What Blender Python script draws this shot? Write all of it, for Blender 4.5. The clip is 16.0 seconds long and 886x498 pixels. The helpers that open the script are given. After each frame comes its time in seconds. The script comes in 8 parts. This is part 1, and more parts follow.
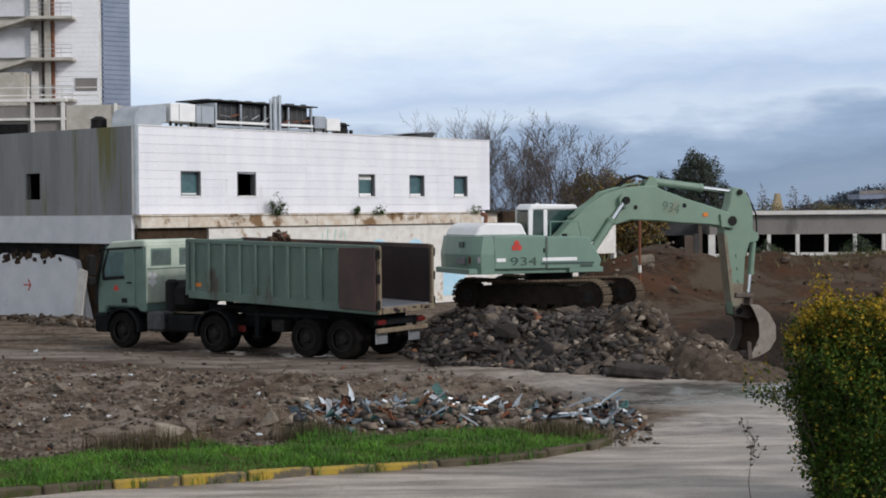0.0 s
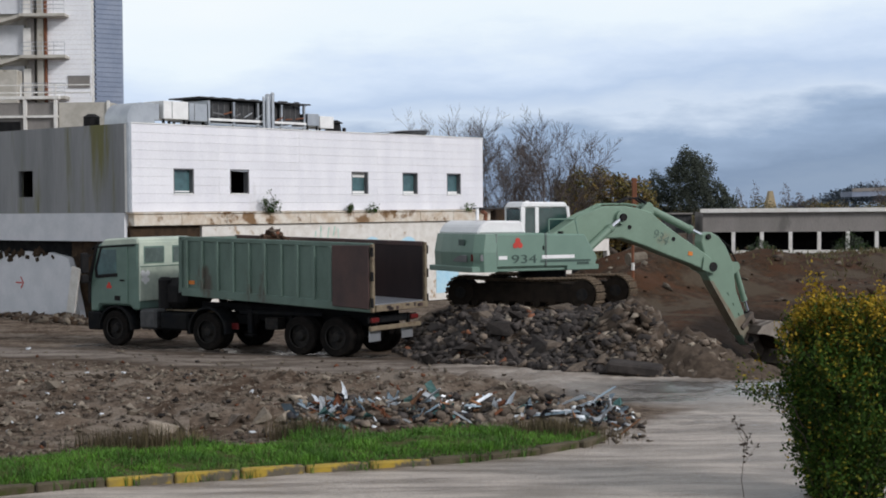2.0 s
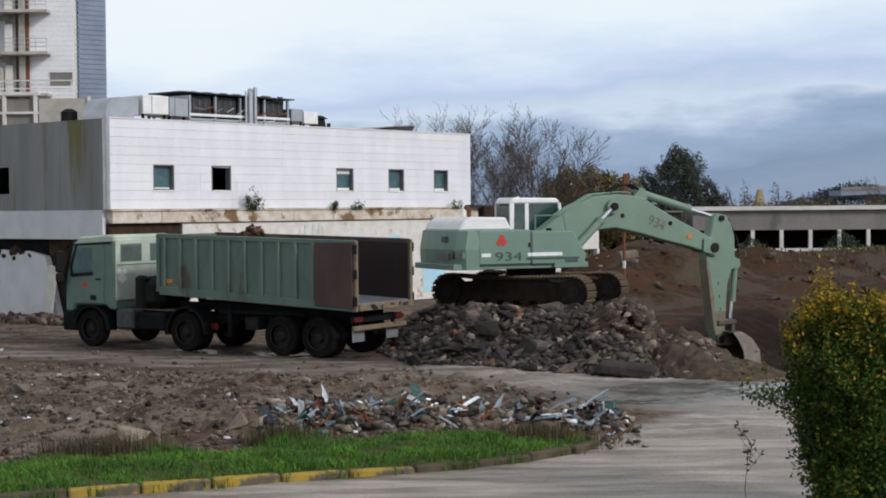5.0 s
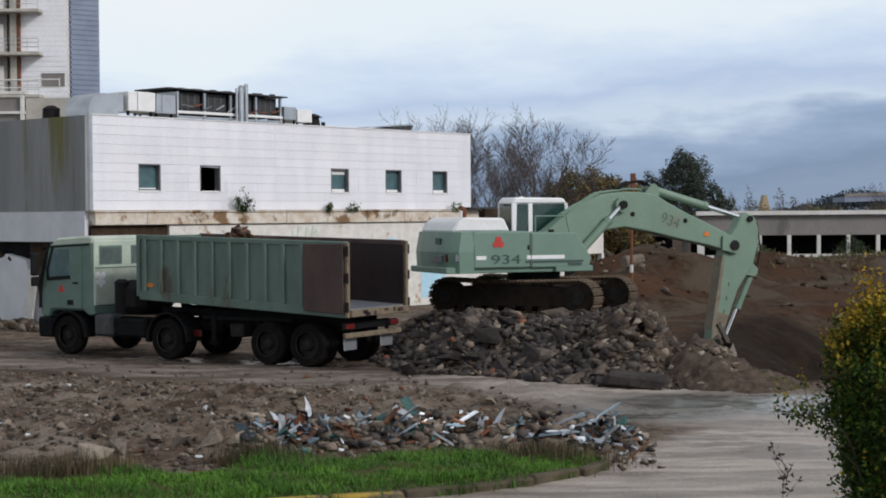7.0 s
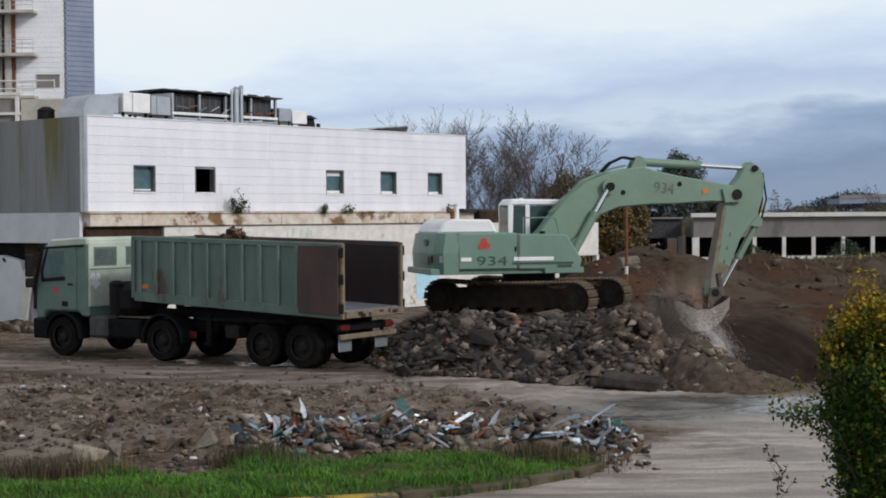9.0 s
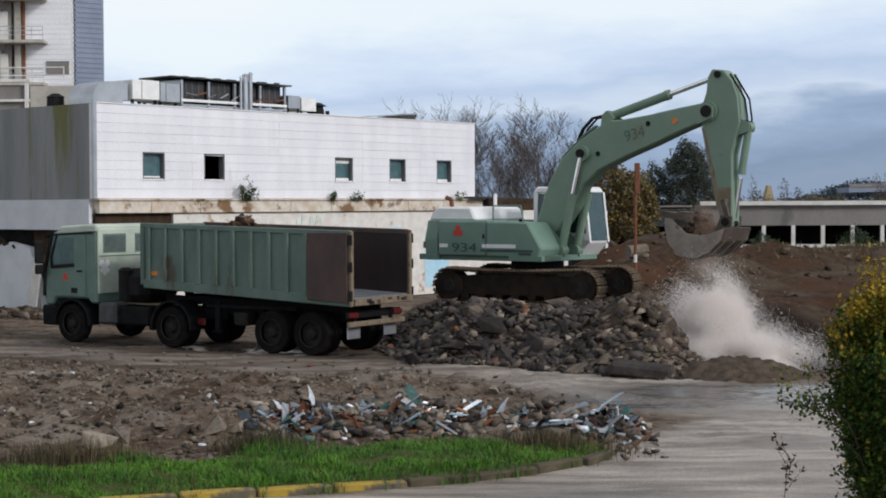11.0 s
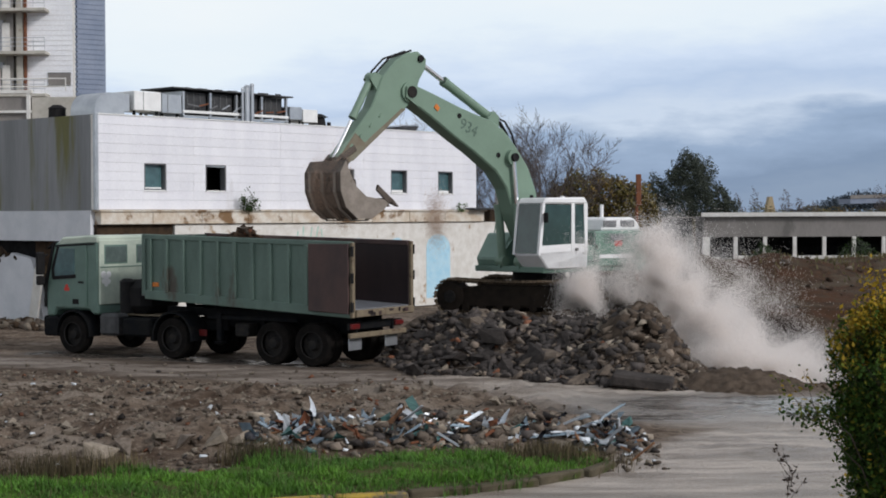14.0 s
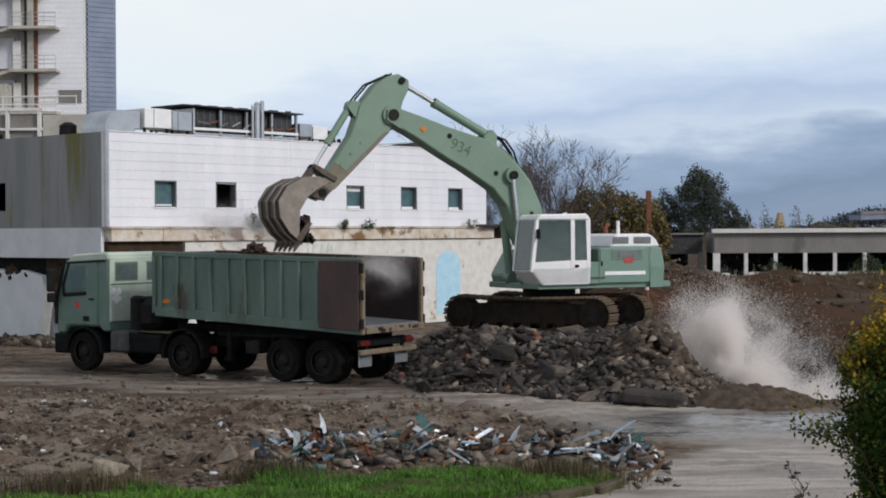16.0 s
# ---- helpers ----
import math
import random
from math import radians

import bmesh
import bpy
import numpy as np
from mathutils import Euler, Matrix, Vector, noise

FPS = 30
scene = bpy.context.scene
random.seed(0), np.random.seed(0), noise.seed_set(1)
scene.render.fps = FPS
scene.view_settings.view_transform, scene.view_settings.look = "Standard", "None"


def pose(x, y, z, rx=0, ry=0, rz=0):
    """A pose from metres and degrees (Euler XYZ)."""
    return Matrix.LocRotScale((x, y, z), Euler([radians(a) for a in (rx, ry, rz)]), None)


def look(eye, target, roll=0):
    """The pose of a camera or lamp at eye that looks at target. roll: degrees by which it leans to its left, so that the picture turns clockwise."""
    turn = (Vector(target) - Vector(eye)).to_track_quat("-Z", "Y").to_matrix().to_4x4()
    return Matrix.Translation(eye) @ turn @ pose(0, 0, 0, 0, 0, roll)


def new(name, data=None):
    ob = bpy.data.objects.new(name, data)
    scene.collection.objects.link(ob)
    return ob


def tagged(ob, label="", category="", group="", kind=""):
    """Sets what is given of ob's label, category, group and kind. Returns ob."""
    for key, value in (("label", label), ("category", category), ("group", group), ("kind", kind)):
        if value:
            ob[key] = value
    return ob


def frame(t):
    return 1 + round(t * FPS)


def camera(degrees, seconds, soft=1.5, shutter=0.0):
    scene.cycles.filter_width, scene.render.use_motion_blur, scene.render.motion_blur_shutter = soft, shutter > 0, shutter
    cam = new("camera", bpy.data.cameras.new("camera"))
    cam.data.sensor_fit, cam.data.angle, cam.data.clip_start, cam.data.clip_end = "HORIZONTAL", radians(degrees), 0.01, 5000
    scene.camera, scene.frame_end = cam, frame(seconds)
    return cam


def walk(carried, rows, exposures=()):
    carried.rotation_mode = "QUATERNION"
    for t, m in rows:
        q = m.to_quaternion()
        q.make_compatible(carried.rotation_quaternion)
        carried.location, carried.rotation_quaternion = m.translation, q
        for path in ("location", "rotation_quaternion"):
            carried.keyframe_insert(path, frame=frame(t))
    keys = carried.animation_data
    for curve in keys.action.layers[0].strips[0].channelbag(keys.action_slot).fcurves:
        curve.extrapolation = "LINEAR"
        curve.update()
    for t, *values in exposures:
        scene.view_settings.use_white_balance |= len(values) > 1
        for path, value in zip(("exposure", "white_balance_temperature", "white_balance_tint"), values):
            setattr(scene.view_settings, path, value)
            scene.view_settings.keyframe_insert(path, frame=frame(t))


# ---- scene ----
cam = camera(31.28, 16.0, soft=1.85)
EYE_A = (-0.164, -3.901, 3.978)
EYE_B = (0.0, 0.0, 3.7)
TURNS = [
    (0.0, EYE_A, 88.653, 0.608, -0.437),
    (0.5, EYE_A, 88.659, 0.509, -0.371),
    (1.0, EYE_A, 88.385, 0.392, -0.439),
    (1.5, EYE_A, 88.513, 0.399, -0.407),
    (2.0, EYE_A, 88.565, 0.363, -0.442),
    (2.5, EYE_A, 88.467, 0.260, -0.453),
    (3.0, EYE_A, 88.406, 0.235, -0.471),
    (3.5, EYE_A, 88.456, 0.147, -0.418),
    (4.0, EYE_A, 88.523, 0.114, -0.480),
    (6.5, EYE_B, 88.569, -0.256, -0.427),
    (7.0, EYE_B, 88.793, 0.000, -0.430),
    (7.5, EYE_B, 88.706, 0.223, -0.516),
    (8.0, EYE_B, 88.816, 0.067, -0.390),
    (8.5, EYE_B, 89.064, -0.102, -0.351),
    (9.0, EYE_B, 88.847, -0.181, -0.386),
    (9.5, EYE_B, 88.657, -0.128, -0.349),
    (12.0, EYE_B, 88.368, 0.240, -0.255),
    (12.5, EYE_B, 88.426, 0.218, -0.288),
    (13.0, EYE_B, 88.452, 0.191, -0.148),
    (13.5, EYE_B, 88.613, 0.306, -0.287),
    (14.0, EYE_B, 88.808, 0.189, -0.242),
    (14.5, EYE_B, 88.914, 0.258, -0.333),
    (15.0, EYE_B, 89.123, 0.265, -0.278),
    (15.5, EYE_B, 89.222, 0.393, -0.269),
    (16.0, EYE_B, 89.412, 0.549, -0.322),
]
PATH = [(t, pose(*eye, rx, 0, yaw) @ pose(0, 0, 0, 0, 0, lean)) for t, eye, rx, yaw, lean in TURNS]
walk(cam, PATH, exposures=[(0.0, 0.03), (4.0, 0.02), (6.5, -0.07), (9.5, -0.05), (12.0, 0.02), (14.0, -0.03), (16.0, -0.07)])

# ---- sky and sun: bright broken overcast, weak sun over the right shoulder ----
SUN_EL, SUN_AZ = radians(30), radians(124)   # azimuth clockwise from north (+y)
world = bpy.data.worlds.new("sky")
scene.world = world
world.use_nodes = True
wn, wl = world.node_tree.nodes, world.node_tree.links
back = wn["Background"]
sky = wn.new("ShaderNodeTexSky")
sky.sky_type, sky.sun_disc, sky.sun_elevation, sky.sun_rotation = "NISHITA", False, SUN_EL, SUN_AZ
tc = wn.new("ShaderNodeTexCoord")
sep = wn.new("ShaderNodeSeparateXYZ")
wl.new(tc.outputs["Generated"], sep.inputs[0])


def wmath(op, a, b=0.0, clamp=False):
    n = wn.new("ShaderNodeMath")
    n.operation, n.use_clamp = op, clamp
    for i, v in enumerate((a, b)):
        if isinstance(v, (int, float)):
            n.inputs[i].default_value = v
        else:
            wl.new(v, n.inputs[i])
    return n.outputs[0]


def wramp(fac, stops):
    n = wn.new("ShaderNodeValToRGB")
    while len(n.color_ramp.elements) < len(stops):
        n.color_ramp.elements.new(0.5)
    for e, (p, c) in zip(n.color_ramp.elements, stops):
        e.position, e.color = p, (*c, 1)
    wl.new(fac, n.inputs[0])
    return n.outputs[0]


def wnoise(sx, sz, scale, detail, rough=0.55):
    m = wn.new("ShaderNodeMapping")
    m.inputs["Scale"].default_value = (sx, sx, sz)
    n = wn.new("ShaderNodeTexNoise")
    n.inputs["Scale"].default_value, n.inputs["Detail"].default_value, n.inputs["Roughness"].default_value = scale, detail, rough
    wl.new(tc.outputs["Generated"], m.inputs[0])
    wl.new(m.outputs[0], n.inputs["Vector"])
    return n.outputs["Fac"]


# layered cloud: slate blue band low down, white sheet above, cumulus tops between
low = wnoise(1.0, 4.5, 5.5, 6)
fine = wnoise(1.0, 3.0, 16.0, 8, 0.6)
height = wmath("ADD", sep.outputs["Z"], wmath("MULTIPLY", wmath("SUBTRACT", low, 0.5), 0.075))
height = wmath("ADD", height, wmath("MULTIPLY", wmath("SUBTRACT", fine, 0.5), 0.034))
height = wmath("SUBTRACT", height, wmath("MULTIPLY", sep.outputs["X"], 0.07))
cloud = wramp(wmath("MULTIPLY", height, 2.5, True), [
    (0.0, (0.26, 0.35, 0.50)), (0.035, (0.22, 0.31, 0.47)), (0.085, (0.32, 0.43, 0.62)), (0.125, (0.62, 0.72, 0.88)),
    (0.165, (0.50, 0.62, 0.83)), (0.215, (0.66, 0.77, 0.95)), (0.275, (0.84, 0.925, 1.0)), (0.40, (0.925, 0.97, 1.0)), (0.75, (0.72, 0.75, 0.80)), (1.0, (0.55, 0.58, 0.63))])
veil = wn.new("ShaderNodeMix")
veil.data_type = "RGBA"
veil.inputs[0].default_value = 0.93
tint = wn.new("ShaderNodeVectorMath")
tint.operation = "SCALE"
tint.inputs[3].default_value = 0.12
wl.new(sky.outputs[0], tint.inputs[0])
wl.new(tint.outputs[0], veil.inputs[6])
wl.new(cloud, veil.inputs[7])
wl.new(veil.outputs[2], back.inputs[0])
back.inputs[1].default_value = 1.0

sun = new("sun", bpy.data.lights.new("sun", "SUN"))
sun.data.energy, sun.data.angle, sun.data.color = 2.1, radians(12), (1.0, 0.965, 0.965)
sx, sy, sz = math.sin(SUN_AZ) * math.cos(SUN_EL), math.cos(SUN_AZ) * math.cos(SUN_EL), math.sin(SUN_EL)
sun.matrix_world = look((sx * 100, sy * 100, sz * 100), (0, 0, 0))
scene.view_settings.exposure = 0.0


# ---- materials ----
def mat(name, c1, c2=None, scale=6.0, rough=0.8, metal=0.0, bump=0.0, fine=40.0, c3=None, c3_at=0.62, spec=0.4, stretch=(1, 1, 1), emit=0.0, per=0.0, coord="Object"):
    """Two-tone noise paint with an optional third tone in patches, fine grain relief, and variation per object."""
    m = bpy.data.materials.new(name)
    m.use_nodes = True
    n, l = m.node_tree.nodes, m.node_tree.links
    b = n["Principled BSDF"]
    b.inputs["Metallic"].default_value = metal
    b.inputs["Specular IOR Level"].default_value = spec
    c2 = c2 or tuple(v * 0.75 for v in c1)
    t = n.new("ShaderNodeTexCoord")
    mp = n.new("ShaderNodeMapping")
    mp.inputs["Scale"].default_value = stretch
    l.new(t.outputs[coord], mp.inputs[0])

    def noise_at(sc, det=5.0):
        k = n.new("ShaderNodeTexNoise")
        k.inputs["Scale"].default_value, k.inputs["Detail"].default_value, k.inputs["Roughness"].default_value = sc, det, 0.62
        l.new(mp.outputs[0], k.inputs["Vector"])
        return k.outputs["Fac"]

    def step(src, lo, hi):
        k = n.new("ShaderNodeMapRange")
        k.interpolation_type = "SMOOTHSTEP"
        k.inputs[1].default_value, k.inputs[2].default_value = lo, hi
        l.new(src, k.inputs[0])
        return k.outputs[0]

    def mix(f, a, c):
        k = n.new("ShaderNodeMix")
        k.data_type = "RGBA"
        l.new(f, k.inputs[0])
        for i, v in ((6, a), (7, c)):
            if isinstance(v, tuple):
                k.inputs[i].default_value = (*v, 1)
            else:
                l.new(v, k.inputs[i])
        return k.outputs[2]

    col = mix(step(noise_at(scale), 0.35, 0.65), c1, c2)
    if c3:
        col = mix(step(noise_at(scale * 0.45, 7.0), c3_at, c3_at + 0.09), col, c3)
    grain = noise_at(fine, 3.0)
    hs = n.new("ShaderNodeHueSaturation")
    l.new(col, hs.inputs["Color"])
    k = n.new("ShaderNodeMapRange")
    k.inputs[3].default_value, k.inputs[4].default_value = 0.78, 1.22
    l.new(grain, k.inputs[0])
    val = k.outputs[0]
    if per:
        oi = n.new("ShaderNodeObjectInfo")
        k2 = n.new("ShaderNodeMapRange")
        k2.inputs[3].default_value, k2.inputs[4].default_value = 1 - per, 1 + per
        l.new(oi.outputs["Random"], k2.inputs[0])
        geo = n.new("ShaderNodeNewGeometry")
        k3 = n.new("ShaderNodeMapRange")
        k3.inputs[3].default_value, k3.inputs[4].default_value = 1 - per, 1 + per
        l.new(geo.outputs["Random Per Island"], k3.inputs[0])
        for other in (k2, k3):
            mm = n.new("ShaderNodeMath")
            mm.operation = "MULTIPLY"
            l.new(val, mm.inputs[0])
            l.new(other.outputs[0], mm.inputs[1])
            val = mm.outputs[0]
    l.new(val, hs.inputs["Value"])
    l.new(hs.outputs[0], b.inputs["Base Color"])
    r = n.new("ShaderNodeMapRange")
    r.inputs[3].default_value, r.inputs[4].default_value = max(0.03, rough - 0.12), min(1.0, rough + 0.12)
    l.new(grain, r.inputs[0])
    l.new(r.outputs[0], b.inputs["Roughness"])
    if bump:
        bp = n.new("ShaderNodeBump")
        bp.inputs["Strength"].default_value, bp.inputs["Distance"].default_value = min(1.0, bump), 0.02
        l.new(grain, bp.inputs["Height"])
        l.new(bp.outputs[0], b.inputs["Normal"])
    if emit:
        b.inputs["Emission Color"].default_value, b.inputs["Emission Strength"].default_value = (*c1, 1), emit
    return m


def glass(name, colour, rough=0.05):
    m = mat(name, colour, tuple(v * 0.7 for v in colour), 2.0, rough, 0, 0, spec=0.8)
    return m


M = {}
M["clad"] = mat("white_cladding", (0.79, 0.79, 0.82), (0.73, 0.73, 0.77), 1.2, 0.5, c3=(0.64, 0.63, 0.64), c3_at=0.64, stretch=(1, 1, 0.25), per=0.03)
M["grey_clad"] = mat("grey_cladding", (0.250, 0.256, 0.262), (0.190, 0.196, 0.200), 0.8, 0.6, c3=(0.140, 0.135, 0.046), c3_at=0.52, stretch=(1.2, 1.2, 0.12), fine=12)
M["old_white"] = mat("stained_white_render", (0.70, 0.68, 0.64), (0.60, 0.57, 0.52), 2.5, 0.9, c3=(0.33, 0.22, 0.12), c3_at=0.60, fine=30, bump=0.3)
M["old_white2"] = mat("peeling_white_paint", (0.66, 0.67, 0.70), (0.58, 0.60, 0.63), 1.3, 0.85, c3=(0.40, 0.39, 0.36), c3_at=0.66, fine=25, bump=0.3)
M["ledge"] = mat("rusty_stained_ledge", (0.66, 0.62, 0.55), (0.52, 0.43, 0.33), 2.2, 0.9, c3=(0.20, 0.12, 0.06), c3_at=0.55, fine=30, bump=0.4)
M["brown_gap"] = mat("broken_brown_masonry", (0.06, 0.039, 0.024), (0.03, 0.021, 0.015), 3, 0.95, c3=(0.132, 0.09, 0.054), c3_at=0.6, bump=0.8, fine=12, spec=0.12)
# near black, stands in for the shade inside rooms and openings
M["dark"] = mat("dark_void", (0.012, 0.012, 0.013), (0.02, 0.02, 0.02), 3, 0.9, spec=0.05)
M["concrete"] = mat("weathered_concrete", (0.494, 0.4693, 0.4199), (0.3952, 0.3705, 0.3211), 1.5, 0.9, c3=(0.2717, 0.247, 0.1976), c3_at=0.62, fine=20, bump=0.3)
M["far_concrete"] = mat("grey_brown_concrete", (0.252, 0.234, 0.2205), (0.207, 0.1935, 0.18), 0.6, 0.9, c3=(0.144, 0.135, 0.126), c3_at=0.64, fine=10, stretch=(1, 1, 0.4))
M["white_trim"] = mat("white_concrete_trim", (0.74, 0.73, 0.70), (0.64, 0.62, 0.58), 1.0, 0.85, fine=10)
M["louvre"] = mat("white_metal_louvre", (0.93, 0.94, 0.96), (0.89, 0.90, 0.93), 0.6, 0.5, fine=8)
# darker copy of the louvre, shade of the turned face painted in
M["louvre_dark"] = mat("blue_grey_louvre", (0.22, 0.26, 0.34), (0.18, 0.22, 0.30), 0.6, 0.55, fine=8)
M["blue_paint"] = mat("pale_blue_paint", (0.36, 0.60, 0.74), (0.46, 0.66, 0.76), 2.5, 0.8, c3=(0.60, 0.68, 0.72), c3_at=0.64)
M["green_paint"] = mat("faded_green_paint", (0.30, 0.55, 0.45), (0.48, 0.62, 0.55), 4, 0.85)
M["red_paint"] = mat("red_paint", (0.55, 0.05, 0.035), (0.45, 0.05, 0.04), 8, 0.7)
M["frame_dk"] = mat("grey_window_frame", (0.16, 0.165, 0.17), (0.13, 0.13, 0.135), 4, 0.5)
M["teal_glass"] = glass("teal_window_glass", (0.075, 0.145, 0.155), 0.08)
M["blind"] = mat("white_roller_blind", (0.72, 0.72, 0.70), (0.65, 0.65, 0.62), 6, 0.8)
M["galv"] = mat("galvanised_sheet", (0.527, 0.5525, 0.578), (0.425, 0.4505, 0.4845), 1.5, 0.38, 0.75, c3=(0.306, 0.289, 0.272), c3_at=0.66)
M["white_metal"] = mat("white_painted_metal", (0.78, 0.78, 0.77), (0.70, 0.70, 0.69), 3, 0.5, c3=(0.5, 0.45, 0.40), c3_at=0.70)
M["coil"] = mat("dark_coil_fins", (0.035, 0.0364, 0.0406), (0.063, 0.063, 0.063), 5, 0.6, 0.3, c3=(0.14, 0.084, 0.063), c3_at=0.68)
M["black"] = mat("black_rubber_plastic", (0.010, 0.010, 0.011), (0.016, 0.015, 0.015), 5, 0.7, spec=0.15)
M["tyre"] = mat("dusty_tyre_rubber", (0.008, 0.0078, 0.0075), (0.014, 0.012, 0.011), 5, 0.9, c3=(0.026, 0.022, 0.018), c3_at=0.64, bump=0.5, spec=0.04)
M["rim"] = mat("dirty_dark_rim", (0.016, 0.016, 0.017), (0.030, 0.027, 0.024), 7, 0.7, 0.1, spec=0.12)
M["chassis"] = mat("black_dusty_chassis", (0.006, 0.007, 0.009), (0.012, 0.012, 0.012), 4, 0.75, spec=0.10)
M["truck_green"] = mat("grey_green_truck_paint", (0.1148, 0.1863, 0.1539), (0.0945, 0.1566, 0.1296), 1.5, 0.42, c3=(0.135, 0.1553, 0.1283), c3_at=0.62, spec=0.5)
# pale roof green; on the rear wall it stands for sunlight
M["truck_pale"] = mat("pale_green_roof_paint", (0.483, 0.5405, 0.4485), (0.3795, 0.437, 0.368), 2.0, 0.45, c3=(0.253, 0.2875, 0.2415), c3_at=0.60)
M["box_green"] = mat("worn_green_tipper_paint", (0.118, 0.178, 0.148), (0.092, 0.140, 0.116), 1.6, 0.55, c3=(0.074, 0.066, 0.052), c3_at=0.60, stretch=(1, 1, 0.4), bump=0.2)
M["box_rust"] = mat("rust_brown_steel", (0.078, 0.046, 0.041), (0.044, 0.030, 0.030), 1.0, 0.55, 0.1, c3=(0.125, 0.086, 0.072), c3_at=0.56, stretch=(1, 1, 0.5), fine=22, bump=0.2)
M["box_in"] = mat("dark_scraped_steel", (0.020, 0.014, 0.015), (0.034, 0.022, 0.022), 1.2, 0.5, 0.2, c3=(0.075, 0.064, 0.066), c3_at=0.62, stretch=(1, 1, 0.3))
M["ochre"] = mat("worn_ochre_edge", (0.200, 0.160, 0.105), (0.150, 0.118, 0.080), 6, 0.75, c3=(0.096, 0.064, 0.04), c3_at=0.58)
M["floor_steel"] = mat("scraped_steel_floor", (0.42, 0.45, 0.50), (0.30, 0.31, 0.34), 4, 0.35, 0.7, c3=(0.16, 0.13, 0.11), c3_at=0.62)
M["ex_green"] = mat("pale_green_machine_paint", (0.1517, 0.2442, 0.1939), (0.1347, 0.2205, 0.1746), 1.1, 0.45, c3=(0.148, 0.1924, 0.148), c3_at=0.68, spec=0.5)
M["ex_boom"] = mat("sage_green_boom_paint", (0.1755, 0.2613, 0.195), (0.156, 0.234, 0.1732), 0.9, 0.5, c3=(0.1872, 0.1872, 0.1248), c3_at=0.67, spec=0.45)
M["ex_white"] = mat("white_cab_paint", (0.80, 0.80, 0.80), (0.74, 0.74, 0.74), 2, 0.4, c3=(0.58, 0.56, 0.52), c3_at=0.72)
M["ex_dark"] = mat("dark_green_marking", (0.035, 0.065, 0.055), (0.045, 0.078, 0.065), 5, 0.5)
M["rusty_arm"] = mat("worn_rusty_steel", (0.150, 0.115, 0.078), (0.190, 0.180, 0.130), 2.2, 0.6, c3=(0.15, 0.075, 0.035), c3_at=0.60)
M["chrome"] = mat("chromed_rod", (0.85, 0.86, 0.88), (0.80, 0.81, 0.83), 2, 0.18, 1.0)
M["track"] = mat("muddy_track_steel", (0.03025, 0.0231, 0.0176), (0.01925, 0.0154, 0.01265), 4, 0.85, 0.2, c3=(0.055, 0.04125, 0.0275), c3_at=0.6, bump=0.4, spec=0.12)
M["shoe"] = mat("mud_caked_track_shoe", (0.1425, 0.1087, 0.075), (0.09, 0.0675, 0.04875), 6, 0.85, 0.2, bump=0.4, per=0.15, spec=0.12)
M["bucket"] = mat("mud_worn_bucket_steel", (0.075, 0.058, 0.047), (0.110, 0.088, 0.072), 3, 0.6, 0.3, c3=(0.198, 0.1782, 0.1584), c3_at=0.62, bump=0.4)
M["bucket_side"] = mat("polished_bucket_cheek", (0.270, 0.235, 0.200), (0.200, 0.170, 0.142), 3, 0.55, 0.2, c3=(0.080, 0.058, 0.046), c3_at=0.62, bump=0.3)
M["cab_glass"] = glass("tinted_cab_glass", (0.025, 0.060, 0.055), 0.06)
M["orange"] = mat("orange_reflector", (0.65, 0.20, 0.03), (0.55, 0.16, 0.03), 8, 0.4)
M["red_lens"] = mat("red_lamp_lens", (0.12, 0.012, 0.012), (0.09, 0.012, 0.012), 8, 0.3)
M["yellow"] = mat("worn_yellow_kerb_paint", (0.38, 0.26, 0.035), (0.24, 0.175, 0.045), 5, 0.85, c3=(0.105, 0.090, 0.064), c3_at=0.47, bump=0.4)
M["kerb"] = mat("mossy_concrete_kerb", (0.105, 0.088, 0.060), (0.070, 0.060, 0.040), 5, 0.9, c3=(0.050, 0.060, 0.018), c3_at=0.52, bump=0.5, spec=0.12)
M["rock"] = mat("broken_concrete_lump", (0.150, 0.122, 0.098), (0.088, 0.070, 0.056), 2.5, 0.95, c3=(0.25, 0.198, 0.150), c3_at=0.62, bump=0.8, per=0.34, fine=16, spec=0.12)
M["rock_dark"] = mat("dark_asphalt_lump", (0.060, 0.052, 0.048), (0.034, 0.030, 0.028), 3.5, 0.9, c3=(0.115, 0.094, 0.077), c3_at=0.63, bump=0.8, per=0.36, fine=16, spec=0.12)
M["rock_light"] = mat("pale_plaster_lump", (0.238, 0.203, 0.161), (0.175, 0.147, 0.1155), 4, 0.95, bump=0.6, per=0.3, fine=20, spec=0.12)
M["brick"] = mat("brick_red_fragment", (0.168, 0.0735, 0.042), (0.126, 0.056, 0.035), 5, 0.9, bump=0.5, per=0.25, spec=0.12)
M["scrap_w"] = mat("white_plastic_scrap", (0.62, 0.65, 0.68), (0.48, 0.51, 0.54), 6, 0.6, per=0.22)
M["scrap_b"] = mat("blue_grey_sheet_scrap", (0.30, 0.38, 0.44), (0.22, 0.28, 0.33), 5, 0.5, 0.4, per=0.2)
M["scrap_teal"] = mat("teal_sheet_scrap", (0.08, 0.18, 0.17), (0.06, 0.13, 0.125), 5, 0.6, per=0.2)
M["scrap_wood"] = mat("splintered_orange_timber", (0.24, 0.12, 0.06), (0.17, 0.09, 0.05), 5, 0.8, per=0.25)
M["soil"] = mat("loose_brown_soil", (0.068, 0.044, 0.030), (0.040, 0.026, 0.018), 2.2, 1.0, c3=(0.12, 0.085, 0.060), c3_at=0.60, bump=1.0, fine=9, per=0.25, spec=0.12)
